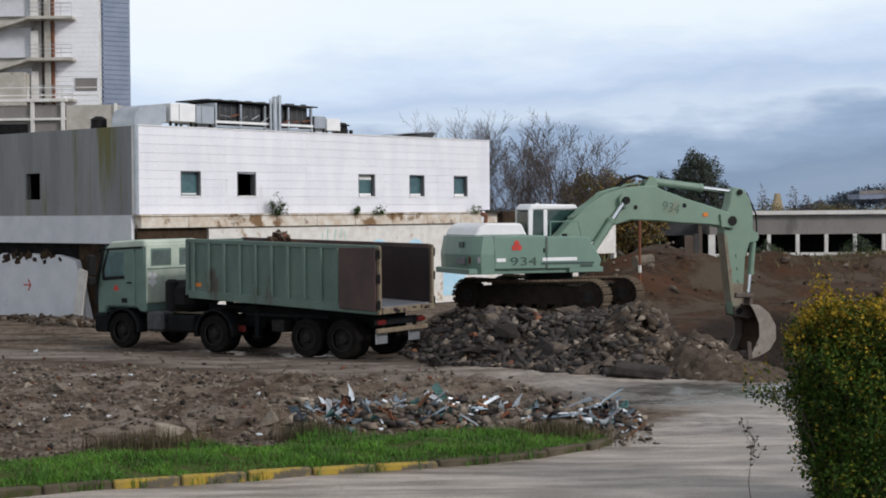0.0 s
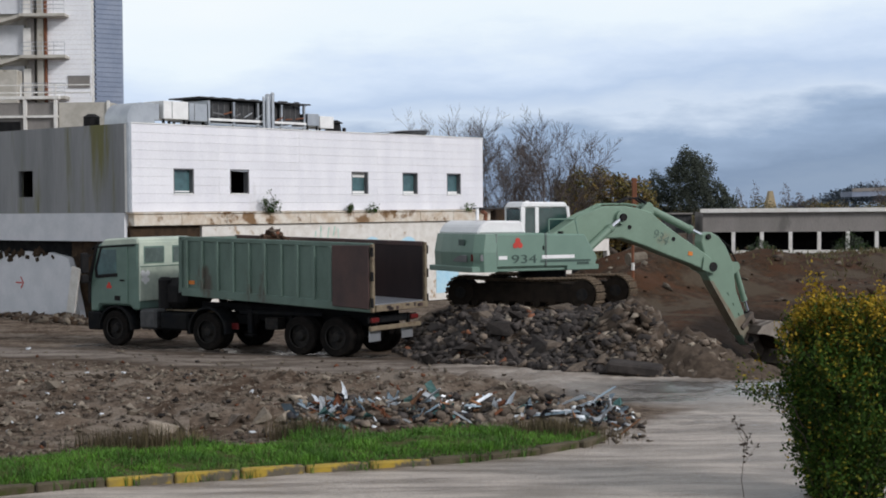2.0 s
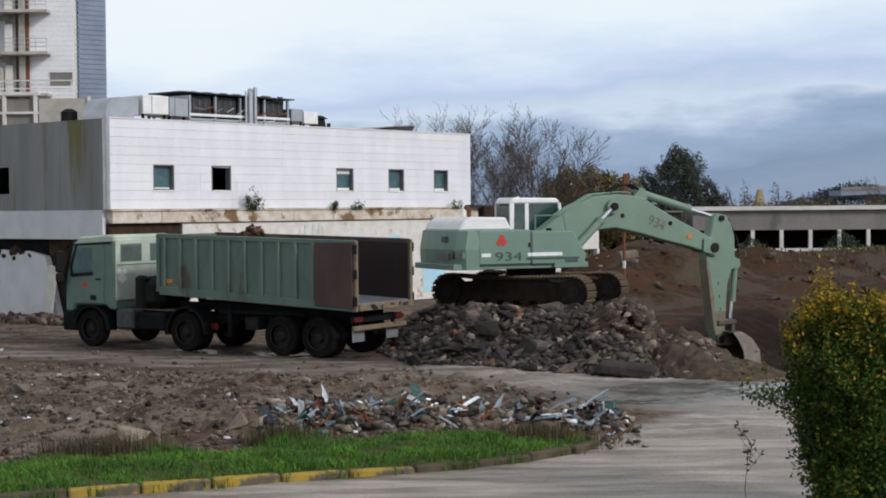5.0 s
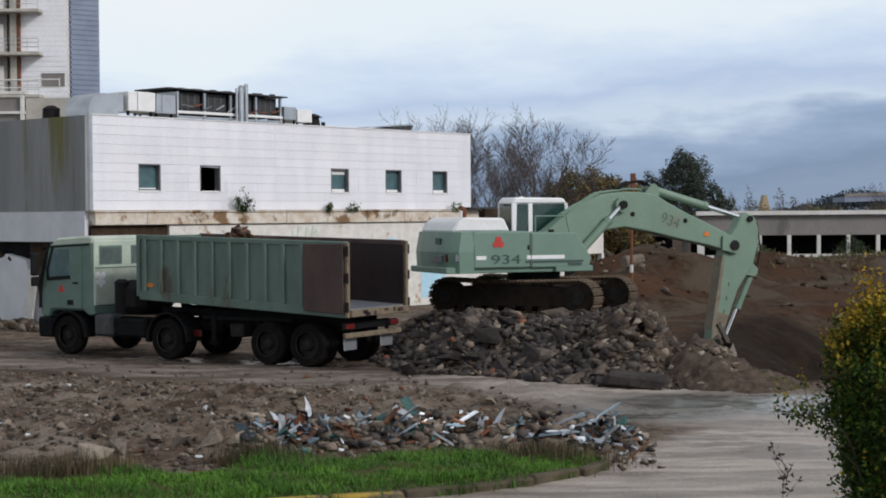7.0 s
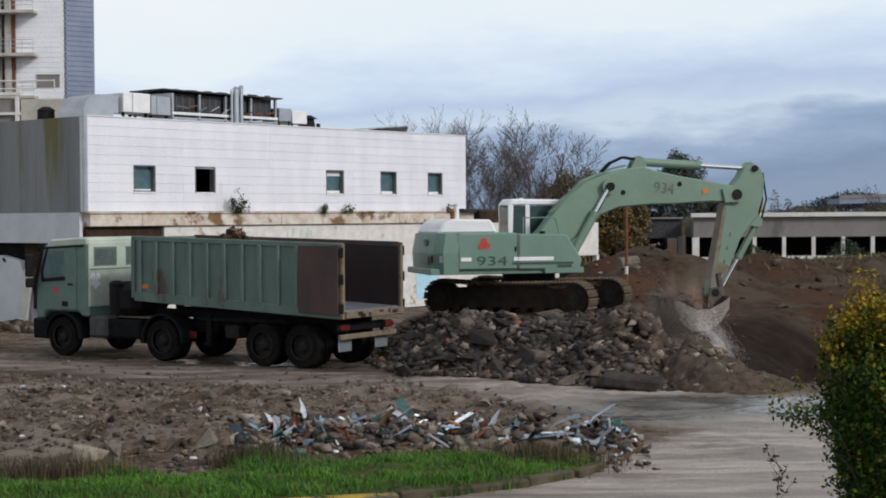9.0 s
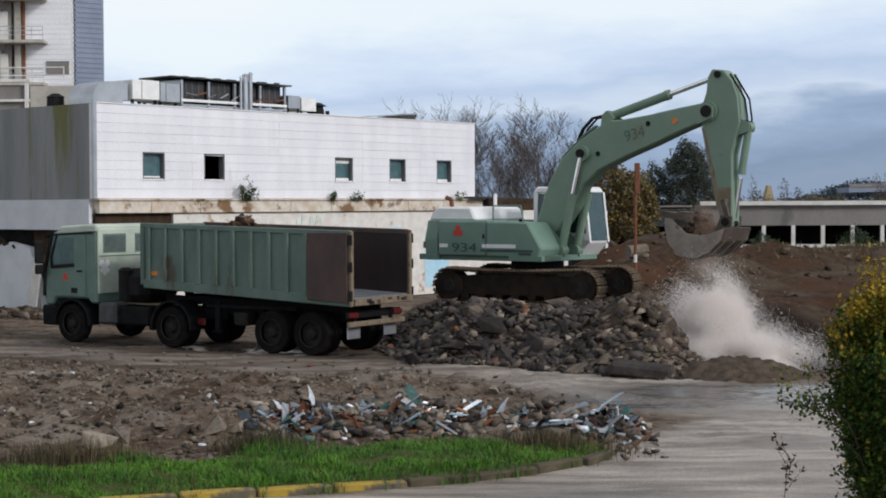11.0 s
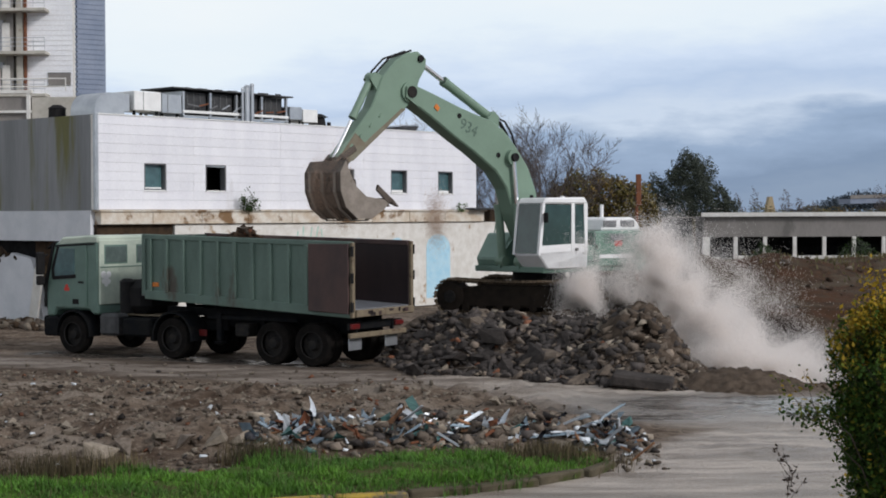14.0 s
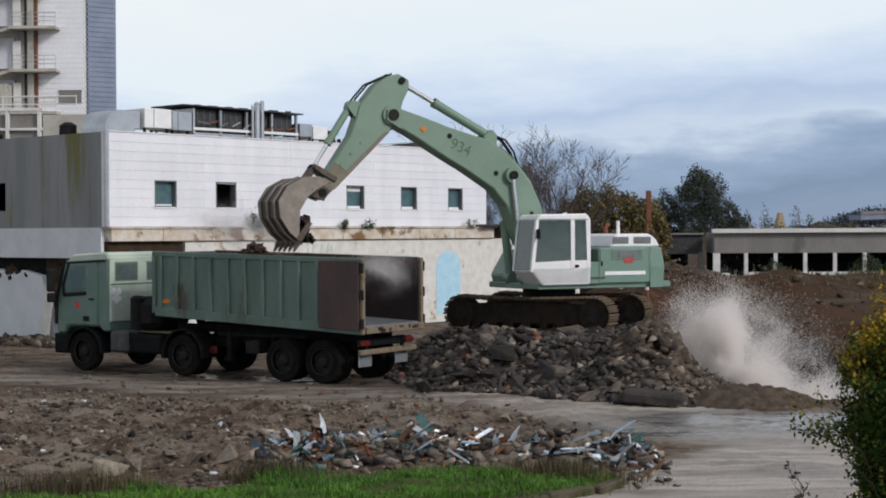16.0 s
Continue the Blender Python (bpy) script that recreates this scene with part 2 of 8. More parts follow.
M["soil_pale"] = mat("pale_dry_soil", (0.100, 0.076, 0.057), (0.058, 0.043, 0.032), 4.5, 1.0, c3=(0.18, 0.145, 0.110), c3_at=0.62, bump=1.0, fine=10, per=0.2, spec=0.12)
def dust_mat(name, colour):
    """Fine hanging grains that let light through as well as back."""
    m = bpy.data.materials.new(name)
    m.use_nodes = True
    n, l = m.node_tree.nodes, m.node_tree.links
    n.remove(n["Principled BSDF"])
    d, t, x = n.new("ShaderNodeBsdfDiffuse"), n.new("ShaderNodeBsdfTranslucent"), n.new("ShaderNodeMixShader")
    for k in (d, t):
        k.inputs["Color"].default_value = (*colour, 1)
    x.inputs[0].default_value = 0.5
    l.new(d.outputs[0], x.inputs[1])
    l.new(t.outputs[0], x.inputs[2])
    l.new(x.outputs[0], n["Material Output"].inputs["Surface"])
    return m


M["dust"] = dust_mat("hanging_pale_dust", (0.93, 0.89, 0.86))
M["dust_grey"] = dust_mat("falling_grey_soil", (0.20, 0.175, 0.155))
M["dust_brown"] = dust_mat("falling_brown_dust", (0.52, 0.38, 0.29))
M["grass"] = mat("wet_green_grass_blade", (0.078, 0.190, 0.016), (0.040, 0.108, 0.012), 1.1, 0.7, c3=(0.095, 0.092, 0.028), c3_at=0.60, per=0.4)
M["dry_grass"] = mat("brown_dry_grass", (0.119, 0.091, 0.0455), (0.07, 0.0595, 0.028), 2, 0.85, per=0.35)
M["leaf"] = mat("deep_green_leaf", (0.042, 0.088, 0.012), (0.022, 0.048, 0.009), 1.5, 0.75, per=0.3, spec=0.12)
M["leaf_y"] = mat("yellow_autumn_leaf", (0.36, 0.235, 0.020), (0.25, 0.175, 0.020), 1.5, 0.75, per=0.22, spec=0.12)
M["leaf_d"] = mat("withered_brown_leaf", (0.055, 0.035, 0.025), (0.04, 0.026, 0.02), 2, 0.8, per=0.3)
M["bark"] = mat("grey_brown_bark", (0.075, 0.060, 0.048), (0.05, 0.04, 0.033), 6, 0.95, bump=0.6)
M["far_bark"] = mat("bare_winter_branches", (0.130, 0.104, 0.094), (0.095, 0.078, 0.070), 3, 0.95)
M["far_leaf"] = mat("dark_conifer_foliage", (0.085, 0.100, 0.075), (0.062, 0.076, 0.058), 0.6, 0.85, per=0.22)
M["far_autumn"] = mat("olive_autumn_foliage", (0.200, 0.125, 0.030), (0.110, 0.100, 0.032), 0.5, 0.85, per=0.2)
# woods green shifted to blue-grey: distance haze put into the base colour
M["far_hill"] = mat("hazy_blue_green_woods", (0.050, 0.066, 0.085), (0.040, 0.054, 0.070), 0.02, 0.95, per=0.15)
M["field"] = mat("dry_field_grass", (0.13, 0.11, 0.05), (0.09, 0.085, 0.04), 0.4, 0.95, fine=8)
M["rust_post"] = mat("rust_red_steel_post", (0.20, 0.075, 0.035), (0.14, 0.055, 0.03), 4, 0.85)
M["sand_brick"] = mat("ochre_brick_stub", (0.45, 0.36, 0.22), (0.36, 0.29, 0.18), 2, 0.9)

# pale grey reflection of the cab's rear windows put into the glass colour
M["rear_glass"] = glass("dusty_rear_glass", (0.11, 0.145, 0.135), 0.18)
M["faded_mark"] = mat("faded_green_marking", (0.075, 0.120, 0.095), (0.110, 0.165, 0.128), 9, 0.6)
M["tank_grey"] = mat("dusty_grey_tank", (0.085, 0.086, 0.088), (0.055, 0.056, 0.058), 4, 0.6, 0.3)
M["navy"] = mat("dark_navy_plastic", (0.014, 0.018, 0.030), (0.020, 0.020, 0.026), 5, 0.6)
M["leaf_o"] = mat("olive_turning_leaf", (0.150, 0.145, 0.016), (0.085, 0.105, 0.014), 1.5, 0.75, per=0.25, spec=0.12)

# ---- mesh helpers ----
def part(name, bm, material, parent=None, label="", m=None, smooth=False):
    me = bpy.data.meshes.new(name)
    bmesh.ops.recalc_face_normals(bm, faces=bm.faces)
    bm.to_mesh(me)
    bm.free()
    for k in (material if isinstance(material, (list, tuple)) else [material]):
        me.materials.append(M[k])
    if smooth:
        for p in me.polygons:
            p.use_smooth = True
    ob = new(name, me)
    ob.parent = parent
    if m is not None:
        ob.matrix_basis = m
    if label:
        ob["label"] = label
    return ob


def thing(name, label, category, m=None, group="", kind=""):
    ob = new(name)
    if m is not None:
        ob.matrix_basis = m
    return tagged(ob, label, category, group, kind)


def again(ob, m, parent=None):
    """Another piece on the same mesh."""
    o = new(ob.name.split(".")[0], ob.data)
    o.parent = parent if parent is not None else ob.parent
    o.matrix_basis = m
    return o


def bx(bm, c, s, rot=None, bev=0.0, mi=0):
    m = Matrix.Translation(c) @ (rot if rot is not None else Matrix())
    r = bmesh.ops.create_cube(bm, size=1, matrix=m @ Matrix.Diagonal((*s, 1)))
    vs = r["verts"]
    fs = {f for v in vs for f in v.link_faces}
    for f in fs:
        f.material_index = mi
    if bev:
        es = list({e for v in vs for e in v.link_edges})
        bmesh.ops.bevel(bm, geom=es, offset=bev, segments=1, affect="EDGES", profile=0.5)
    return bm


def BX(c, s, rot=None, bev=0.0):
    return bx(bmesh.new(), c, s, rot, bev)


def cyl(bm, a, b, r1, r2=None, seg=12, caps=True):
    a, b = Vector(a), Vector(b)
    d = (b - a).normalized()
    u = d.orthogonal().normalized()
    v = d.cross(u)
    r2 = r1 if r2 is None else r2
    lo, hi = [], []
    for i in range(seg):
        t = 2 * math.pi * i / seg
        o = u * math.cos(t) + v * math.sin(t)
        lo.append(bm.verts.new(a + o * r1))
        hi.append(bm.verts.new(b + o * r2))
    for i in range(seg):
        j = (i + 1) % seg
        bm.faces.new((lo[i], lo[j], hi[j], hi[i]))
    if caps:
        bm.faces.new(lo[::-1])
        bm.faces.new(hi)
    return bm


def CYL(a, b, r1, r2=None, seg=12):
    return cyl(bmesh.new(), a, b, r1, r2, seg)


def prism(bm, pts, y0, y1, bev=0.0):
    """A side profile of (x, z) points, given depth from y0 to y1."""
    vs = [bm.verts.new((x, y0, z)) for x, z in pts]
    f = bm.faces.new(vs)
    r = bmesh.ops.extrude_face_region(bm, geom=[f])
    nv = [e for e in r["geom"] if isinstance(e, bmesh.types.BMVert)]
    for v in nv:
        v.co.y = y1
    if bev:
        es = list({e for v in vs + nv for e in v.link_edges})
        bmesh.ops.bevel(bm, geom=es, offset=bev, segments=1, affect="EDGES", profile=0.5)
    return bm


def PRISM(pts, y0, y1, bev=0.0):
    return prism(bmesh.new(), pts, y0, y1, bev)


def sweep(pts, r, seg=6):
    """A bent tube through the points."""
    bm = bmesh.new()
    for a, b in zip(pts, pts[1:]):
        cyl(bm, a, b, r, seg=seg)
    return bm


def mesh_from(name, V, Fc, material, label="", category="", kind="", mats=None, parent=None):
    me = bpy.data.meshes.new(name)
    V, Fc = np.asarray(V, dtype=np.float32), (np.asarray(Fc) if not isinstance(Fc, list) or len({len(f) for f in Fc}) == 1 else Fc)
    if isinstance(Fc, np.ndarray):
        n, k = Fc.shape
        me.vertices.add(len(V))
        me.vertices.foreach_set("co", V.reshape(-1))
        me.loops.add(n * k)
        me.loops.foreach_set("vertex_index", Fc.reshape(-1).astype(np.int32))
        me.polygons.add(n)
        me.polygons.foreach_set("loop_start", np.arange(0, n * k, k, dtype=np.int32))
    else:
        me.from_pydata(V.tolist(), [], Fc)
    for q in (material if isinstance(material, (list, tuple)) else [material]):
        me.materials.append(M[q])
    if mats is not None:
        me.polygons.foreach_set("material_index", np.asarray(mats, dtype=np.int32))
    me.update(calc_edges=True)
    me.validate()
    ob = new(name, me)
    ob.parent = parent
    return tagged(ob, label, category, "", kind)


def hermite(xs, ys, x):
    """Smooth interpolation without overshoot."""
    xs, ys = np.asarray(xs, float), np.asarray(ys, float)
    d = np.diff(ys) / np.diff(xs)
    s = np.zeros(len(xs))
    for i in range(1, len(xs) - 1):
        if d[i - 1] * d[i] > 0:
            s[i] = 2 * d[i - 1] * d[i] / (d[i - 1] + d[i])
    i = int(np.clip(np.searchsorted(xs, x) - 1, 0, len(xs) - 2))
    h = xs[i + 1] - xs[i]
    u = (x - xs[i]) / h
    return float((2 * u**3 - 3 * u**2 + 1) * ys[i] + (u**3 - 2 * u**2 + u) * h * s[i] + (3 * u**2 - 2 * u**3) * ys[i + 1] + (u**3 - u**2) * h * s[i + 1])


rng = np.random.default_rng(7)
rnd = random.Random(11)


def smooth(e0, e1, x):
    t = np.clip((x - e0) / (e1 - e0), 0, 1)
    return t * t * (3 - 2 * t)


def inside_dist(poly, x, y):
    """Signed distance to a polygon, positive inside."""
    if not isinstance(x, np.ndarray):
        x, y, best, ins, (x1, y1) = float(x), float(y), 1e18, False, poly[-1]
        for x2, y2 in poly:
            dx, dy = x2 - x1, y2 - y1
            u = max(0.0, min(1.0, ((x - x1) * dx + (y - y1) * dy) / (dx * dx + dy * dy)))
            best = min(best, (x - x1 - u * dx) ** 2 + (y - y1 - u * dy) ** 2)
            if (y1 > y) != (y2 > y) and x < dx * (y - y1) / dy + x1:
                ins = not ins
            x1, y1 = x2, y2
        return math.sqrt(best) if ins else -math.sqrt(best)
    x, y = np.asarray(x, float), np.asarray(y, float)
    best = np.full(x.shape, 1e9)
    ins = np.zeros(x.shape, bool)
    n = len(poly)
    for i in range(n):
        (x1, y1), (x2, y2) = poly[i], poly[(i + 1) % n]
        dx, dy = x2 - x1, y2 - y1
        u = np.clip(((x - x1) * dx + (y - y1) * dy) / (dx * dx + dy * dy), 0, 1)
        best = np.minimum(best, np.hypot(x - x1 - u * dx, y - y1 - u * dy))
        with np.errstate(divide="ignore", invalid="ignore"):
            c = ((y1 > y) != (y2 > y)) & (x < dx * (y - y1) / (dy if dy else 1e-9) + x1)
        ins ^= c
    return np.where(ins, best, -best)


def line_dist(pts, x, y):
    x, y = np.asarray(x, float), np.asarray(y, float)
    best = np.full(x.shape, 1e9)
    for (x1, y1), (x2, y2) in zip(pts, pts[1:]):
        dx, dy = x2 - x1, y2 - y1
        u = np.clip(((x - x1) * dx + (y - y1) * dy) / (dx * dx + dy * dy), 0, 1)
        best = np.minimum(best, np.hypot(x - x1 - u * dx, y - y1 - u * dy))
    return best


def wob(x, y, s, seed=0.0):
    """Cheap smooth relief between about -1 and 1."""
    return (np.sin(x * s + 1.7 * np.sin(y * s * 0.7 + seed) + seed) + np.sin(y * s * 1.3 + 1.3 * np.sin(x * s * 0.9 - seed) + 2.1 * seed) + 0.6 * np.sin((x + y) * s * 2.3 + seed * 3)) / 2.6


# ---- ground: one sheet with the rubble mound, the pit, the mud road and the far plain ----
HEAP = [(-1.7, 41.2), (-0.7, 37.2), (1.3, 36.4), (2.7, 34.6), (4.7, 33.5), (5.7, 34.6), (6.1, 37.5), (6.2, 41), (6.0, 46), (2, 48.5), (-2.4, 46)]
PIT = [(5.6, 35.2), (8.5, 34.2), (16, 33.8), (44, 34), (48, 60), (14, 62), (8.5, 54), (6.6, 47)]
KERB = [(-9.0, 17.6), (-6.5, 18.5), (-4.5, 19.3), (-2.6, 20.0), (-1.0, 20.5), (0.2, 21.0), (1.0, 21.5), (2.0, 22.5), (2.5, 23.4)]
GRASS = [(-9.0, 17.75), (-6.5, 18.65), (-4.5, 19.45), (-2.6, 20.15), (-1.0, 20.65), (0.2, 21.15), (1.0, 21.65), (1.9, 22.5), (2.35, 23.2), (1.9, 23.8), (1.2, 24.0), (-0.2, 23.5), (-1.0, 23.6), (-1.9, 22.9), (-2.8, 23.1), (-3.6, 22.4), (-4.6, 22.5), (-5.4, 21.6), (-6.4, 21.4), (-7.4, 20.6), (-11.0, 20.2)]
ROAD = [(30, 16), (14, 22), (8.5, 27), (5.2, 30), (1.0, 35), (-5, 37.6), (-12, 40.5), (-24, 46)]


def ground_z(x, y):
    x, y = np.asarray(x, float), np.asarray(y, float)
    z = 0.05 * wob(x, y, 0.35, 1.0) + 0.03 * wob(x, y, 1.3, 2.0)
    near = smooth(24.2, 25.2, y) * (1 - smooth(33, 35, y))
    rough_field = near * (1 - smooth(0.0, 2.5, x - 1.5)) * (1 - smooth(-8, -14, x))
    z = z + rough_field * (0.12 * wob(x, y, 2.1, 3.0) + 0.09 * wob(x, y, 5.3, 5.0) + 0.05 * wob(x, y, 11.0, 7.0) + 0.08)
    berm = np.exp(-((y - 25.6 - 0.25 * wob(x, y, 0.7, 2.0)) / 0.75) ** 2) * smooth(-7.0, -5.0, x) * (1 - smooth(2.4, 3.3, x))
    z = z + berm * (0.20 + 0.12 * wob(x, y, 2.7, 1.5))
    truck_flat = 1 - smooth(2.0, 4.0, line_dist([(-2, 39.2), (-10, 44)], x, y))
    z = z * (1 - truck_flat)
    h = inside_dist(HEAP, x, y)
    z = z + smooth(-0.2, 2.1, h) * (1.0 + 0.12 * wob(x, y, 1.9, 4.0)) + 0.10 * smooth(-0.2, 0.8, h) * wob(x, y, 4.1, 6.0)
    p = inside_dist(PIT, x, y)
    z = z - 2.0 * smooth(0.0, 5.0, p) + 0.25 * smooth(1, 4, p) * wob(x, y, 0.8, 3.3)
    back = smooth(56, 66, y) * smooth(3, 8, x)
    z = z + back * (0.25 + 0.15 * wob(x, y, 0.25, 8.0))
    # spoil mounds on the plain
    for cx, cy, rx, ry, hh in ((16, 78, 4.5, 3, 1.5), (9.5, 74, 4, 3, 1.3), (24, 82, 6, 3, 1.2), (38, 92, 9, 5, 1.8), (13, 92, 8, 4, 0.9), (31, 99, 12, 4, 0.9), (24.5, 66, 4.5, 3.0, 1.2), (11, 66, 3.5, 2.2, 1.1), (7.0, 62, 2.5, 2.5, 0.9)):
        z = z + hh * np.exp(-((x - cx) / rx) ** 2 - ((y - cy) / ry) ** 2) * (1 + 0.15 * wob(x, y, 1.1, cx))
    # behind the white wall the site is higher
    z = z + 0.8 * smooth(0, 3, inside_dist([(6.5, 60), (14, 66), (12, 80), (4, 74)], x, y))
    g = inside_dist(GRASS, x, y)
    z = z + 0.13 * smooth(-0.15, 0.2, g) + 0.10 * smooth(0.3, 1.6, g)
    road_fg = smooth(0.0, 0.25, -(y - np.interp(x, [q[0] for q in KERB], [q[1] for q in KERB]))) * (x < 2.5)
    return np.where(y > 130, 0.0, z * (1 - road_fg * 0.7))


def axis(lo, hi, a, b, step, grow=1.25):
    mid = list(np.arange(a, b + step / 2, step))
    s, v = step, a
    left = []
    while v > lo:
        s *= grow
        v -= s
        left.append(v)
    s, v = step, b
    right = []
    while v < hi:
        s *= grow
        v += s
        right.append(v)
    return np.array(left[::-1] + mid + right)


gx = axis(-3000, 3000, -17, 17, 0.17)
gy = axis(-300, 4500, 16, 64, 0.2)
XX, YY = np.meshgrid(gx, gy)
ZZ = ground_z(XX, YY)
jit = np.where((np.abs(XX) < 17) & (YY > 24) & (YY < 60), 1.0, 0.0)
ZZ = ZZ + jit * rng.normal(0, 0.012, ZZ.shape)
nx, ny = len(gx), len(gy)
idx = np.arange(nx * ny).reshape(ny, nx)
faces = np.stack([idx[:-1, :-1], idx[:-1, 1:], idx[1:, 1:], idx[1:, :-1]], -1).reshape(-1, 4)
M["ground"] = bpy.data.materials.new("brown_demolition_soil")
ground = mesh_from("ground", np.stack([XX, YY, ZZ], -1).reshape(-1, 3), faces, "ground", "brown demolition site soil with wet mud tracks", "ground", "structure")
for pl in ground.data.polygons:
    pl.use_smooth = True


def put_attr(name, values):
    a = ground.data.attributes.new(name, "FLOAT", "POINT")
    a.data.foreach_set("value", values.reshape(-1).astype(np.float32))


rd = line_dist(ROAD, XX, YY)
halfw = np.interp(XX, [-20, -6, 1, 6, 14], [1.2, 1.5, 2.2, 3.6, 5.5])
mud = 1 - smooth(0.55, 1.25, rd / halfw + 0.22 * wob(XX, YY, 0.9, 9.0))
kerb_y = np.interp(XX, [q[0] for q in KERB], [q[1] for q in KERB])
fore = ((YY < kerb_y) | (XX > 2.5)) * smooth(0, 0.6, np.where(XX > 2.5, (XX - 2.5) - 0.0 + (24.5 - YY) * 0.6, 1.0)) * (YY < 27.5)
mud = np.clip(np.maximum(mud, fore), 0, 1)
mud = mud * (1 - smooth(-0.3, 0.3, inside_dist(HEAP, XX, YY))) * (1 - smooth(0.0, 1.0, inside_dist(PIT, XX, YY)))
mud = mud * (1 - 0.55 * smooth(2.5, -1.5, XX) * smooth(31, 34, YY))
put_attr("mud", mud)
wet = np.exp(-((XX - 5.6) / 2.6) ** 2 - ((YY - 31.2) / 1.3) ** 2) + 0.9 * np.exp(-((XX - 7.2) / 1.1) ** 2 - ((YY - 30.6) / 1.3) ** 2) + 0.75 * np.exp(-((XX - 3.4) / 2.0) ** 2 - ((YY - 29.0) / 0.9) ** 2)
wet = wet + 0.8 * np.exp(-(line_dist([(-11, 43), (-2.4, 39.0)], XX, YY) / 0.7) ** 2)
put_attr("wet", np.clip(wet * 1.7, 0, 1))
put_attr("turf", smooth(-0.2, 0.25, inside_dist(GRASS, XX, YY) + 0.15 * wob(XX, YY, 3.0, 2.0)))
put_attr("lane", (1 - smooth(0.9, 1.7, rd / halfw + 0.3 * wob(XX, YY, 0.7, 4.0))) * smooth(3.0, -1.0, XX) * smooth(31, 34, YY))
# pit mask: dark soil, deepened further for the shade on its banks
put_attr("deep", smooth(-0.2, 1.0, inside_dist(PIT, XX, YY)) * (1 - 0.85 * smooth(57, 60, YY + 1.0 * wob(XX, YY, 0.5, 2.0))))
put_attr("dry", smooth(41, 46, YY) * smooth(2.5, 5, XX) + smooth(95, 110, YY))

gm = M["ground"]
gm.use_nodes = True
gn, gl = gm.node_tree.nodes, gm.node_tree.links
gb = gn["Principled BSDF"]
gtc = gn.new("ShaderNodeTexCoord")


def gnoise(scale, detail, stretch=(1, 1, 1)):
    mp = gn.new("ShaderNodeMapping")
    mp.inputs["Scale"].default_value = stretch
    gl.new(gtc.outputs["Object"], mp.inputs[0])
    k = gn.new("ShaderNodeTexNoise")
    k.inputs["Scale"].default_value, k.inputs["Detail"].default_value, k.inputs["Roughness"].default_value = scale, detail, 0.65
    gl.new(mp.outputs[0], k.inputs["Vector"])
    return k.outputs["Fac"]


def grange(src, a, b, c=0.0, d=1.0):
    k = gn.new("ShaderNodeMapRange")
    for i, v in enumerate((a, b, c, d)):
        k.inputs[i + 1].default_value = v
    gl.new(src, k.inputs[0])
    return k.outputs[0]


def gmix(f, a, b, kind="RGBA"):
    k = gn.new("ShaderNodeMix")
    k.data_type = kind
    i, j, o = (6, 7, 2) if kind == "RGBA" else (2, 3, 0)
    for s, v in ((0, f), (i, a), (j, b)):
        if isinstance(v, tuple):
            k.inputs[s].default_value = (*v, 1)
        elif isinstance(v, (int, float)):
            k.inputs[s].default_value = v
        else:
            gl.new(v, k.inputs[s])
    return k.outputs[o]


def gattr(name):
    k = gn.new("ShaderNodeAttribute")
    k.attribute_name = name
    return k.outputs["Fac"]


def gmul(a, b):
    k = gn.new("ShaderNodeMath")
    k.operation = "MULTIPLY"
    gl.new(a, k.inputs[0])
    gl.new(b, k.inputs[1])
    return k.outputs[0]


n_big, n_mid, n_fine, n_pix = gnoise(0.35, 4), gnoise(1.6, 6), gnoise(7.0, 6), gnoise(26.0, 4)
n_rut = gnoise(1.1, 7, (0.28, 1.6, 1))
n_lump = gnoise(3.6, 5)
soil = gmix(grange(n_mid, 0.38, 0.62), (0.112, 0.082, 0.060), (0.182, 0.142, 0.110))
soil = gmix(grange(n_lump, 0.50, 0.36), soil, (0.056, 0.040, 0.029))
n_patch = gnoise(0.75, 3, (0.5, 1.3, 1))
soil = gmix(grange(n_patch, 0.54, 0.66), soil, (0.235, 0.195, 0.158))
soil = gmix(grange(n_patch, 0.46, 0.36), soil, (0.070, 0.047, 0.033))
soil = gmix(grange(n_fine, 0.57, 0.64), soil, (0.200, 0.160, 0.125))
soil = gmix(grange(n_fine, 0.60, 0.72), soil, (0.30, 0.245, 0.195))
soil = gmix(grange(n_fine, 0.40, 0.30), soil, (0.026, 0.018, 0.013))
dry = gmix(grange(n_mid, 0.4, 0.62), (0.030, 0.018, 0.011), (0.064, 0.044, 0.029))
dry = gmix(grange(n_lump, 0.52, 0.40), dry, (0.075, 0.040, 0.022))
dry = gmix(grange(n_big, 0.50, 0.60), dry, (0.080, 0.061, 0.043))
dry = gmix(grange(n_big, 0.46, 0.38), dry, (0.070, 0.034, 0.018))
soil = gmix(gattr("dry"), soil, dry)
# dark wet pit soil with the far bank's shade put into the colour
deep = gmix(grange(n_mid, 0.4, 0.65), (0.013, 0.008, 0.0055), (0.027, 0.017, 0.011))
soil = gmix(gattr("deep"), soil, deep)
mudc = gmix(grange(n_rut, 0.40, 0.60), (0.170, 0.134, 0.104), (0.46, 0.40, 0.345))
mudc = gmix(grange(n_fine, 0.58, 0.75), mudc, (0.200, 0.160, 0.126))
soil = gmix(gattr("lane"), soil, gmix(grange(n_rut, 0.40, 0.62), (0.042, 0.028, 0.020), (0.090, 0.066, 0.049)))
col = gmix(gattr("mud"), soil, mudc)
col = gmix(gattr("turf"), col, gmix(grange(n_fine, 0.4, 0.6), (0.050, 0.080, 0.016), (0.085, 0.075, 0.035)))
wetness = gmul(gattr("wet"), grange(n_rut, 0.33, 0.50))
col = gmix(wetness, col, (0.055, 0.050, 0.045))
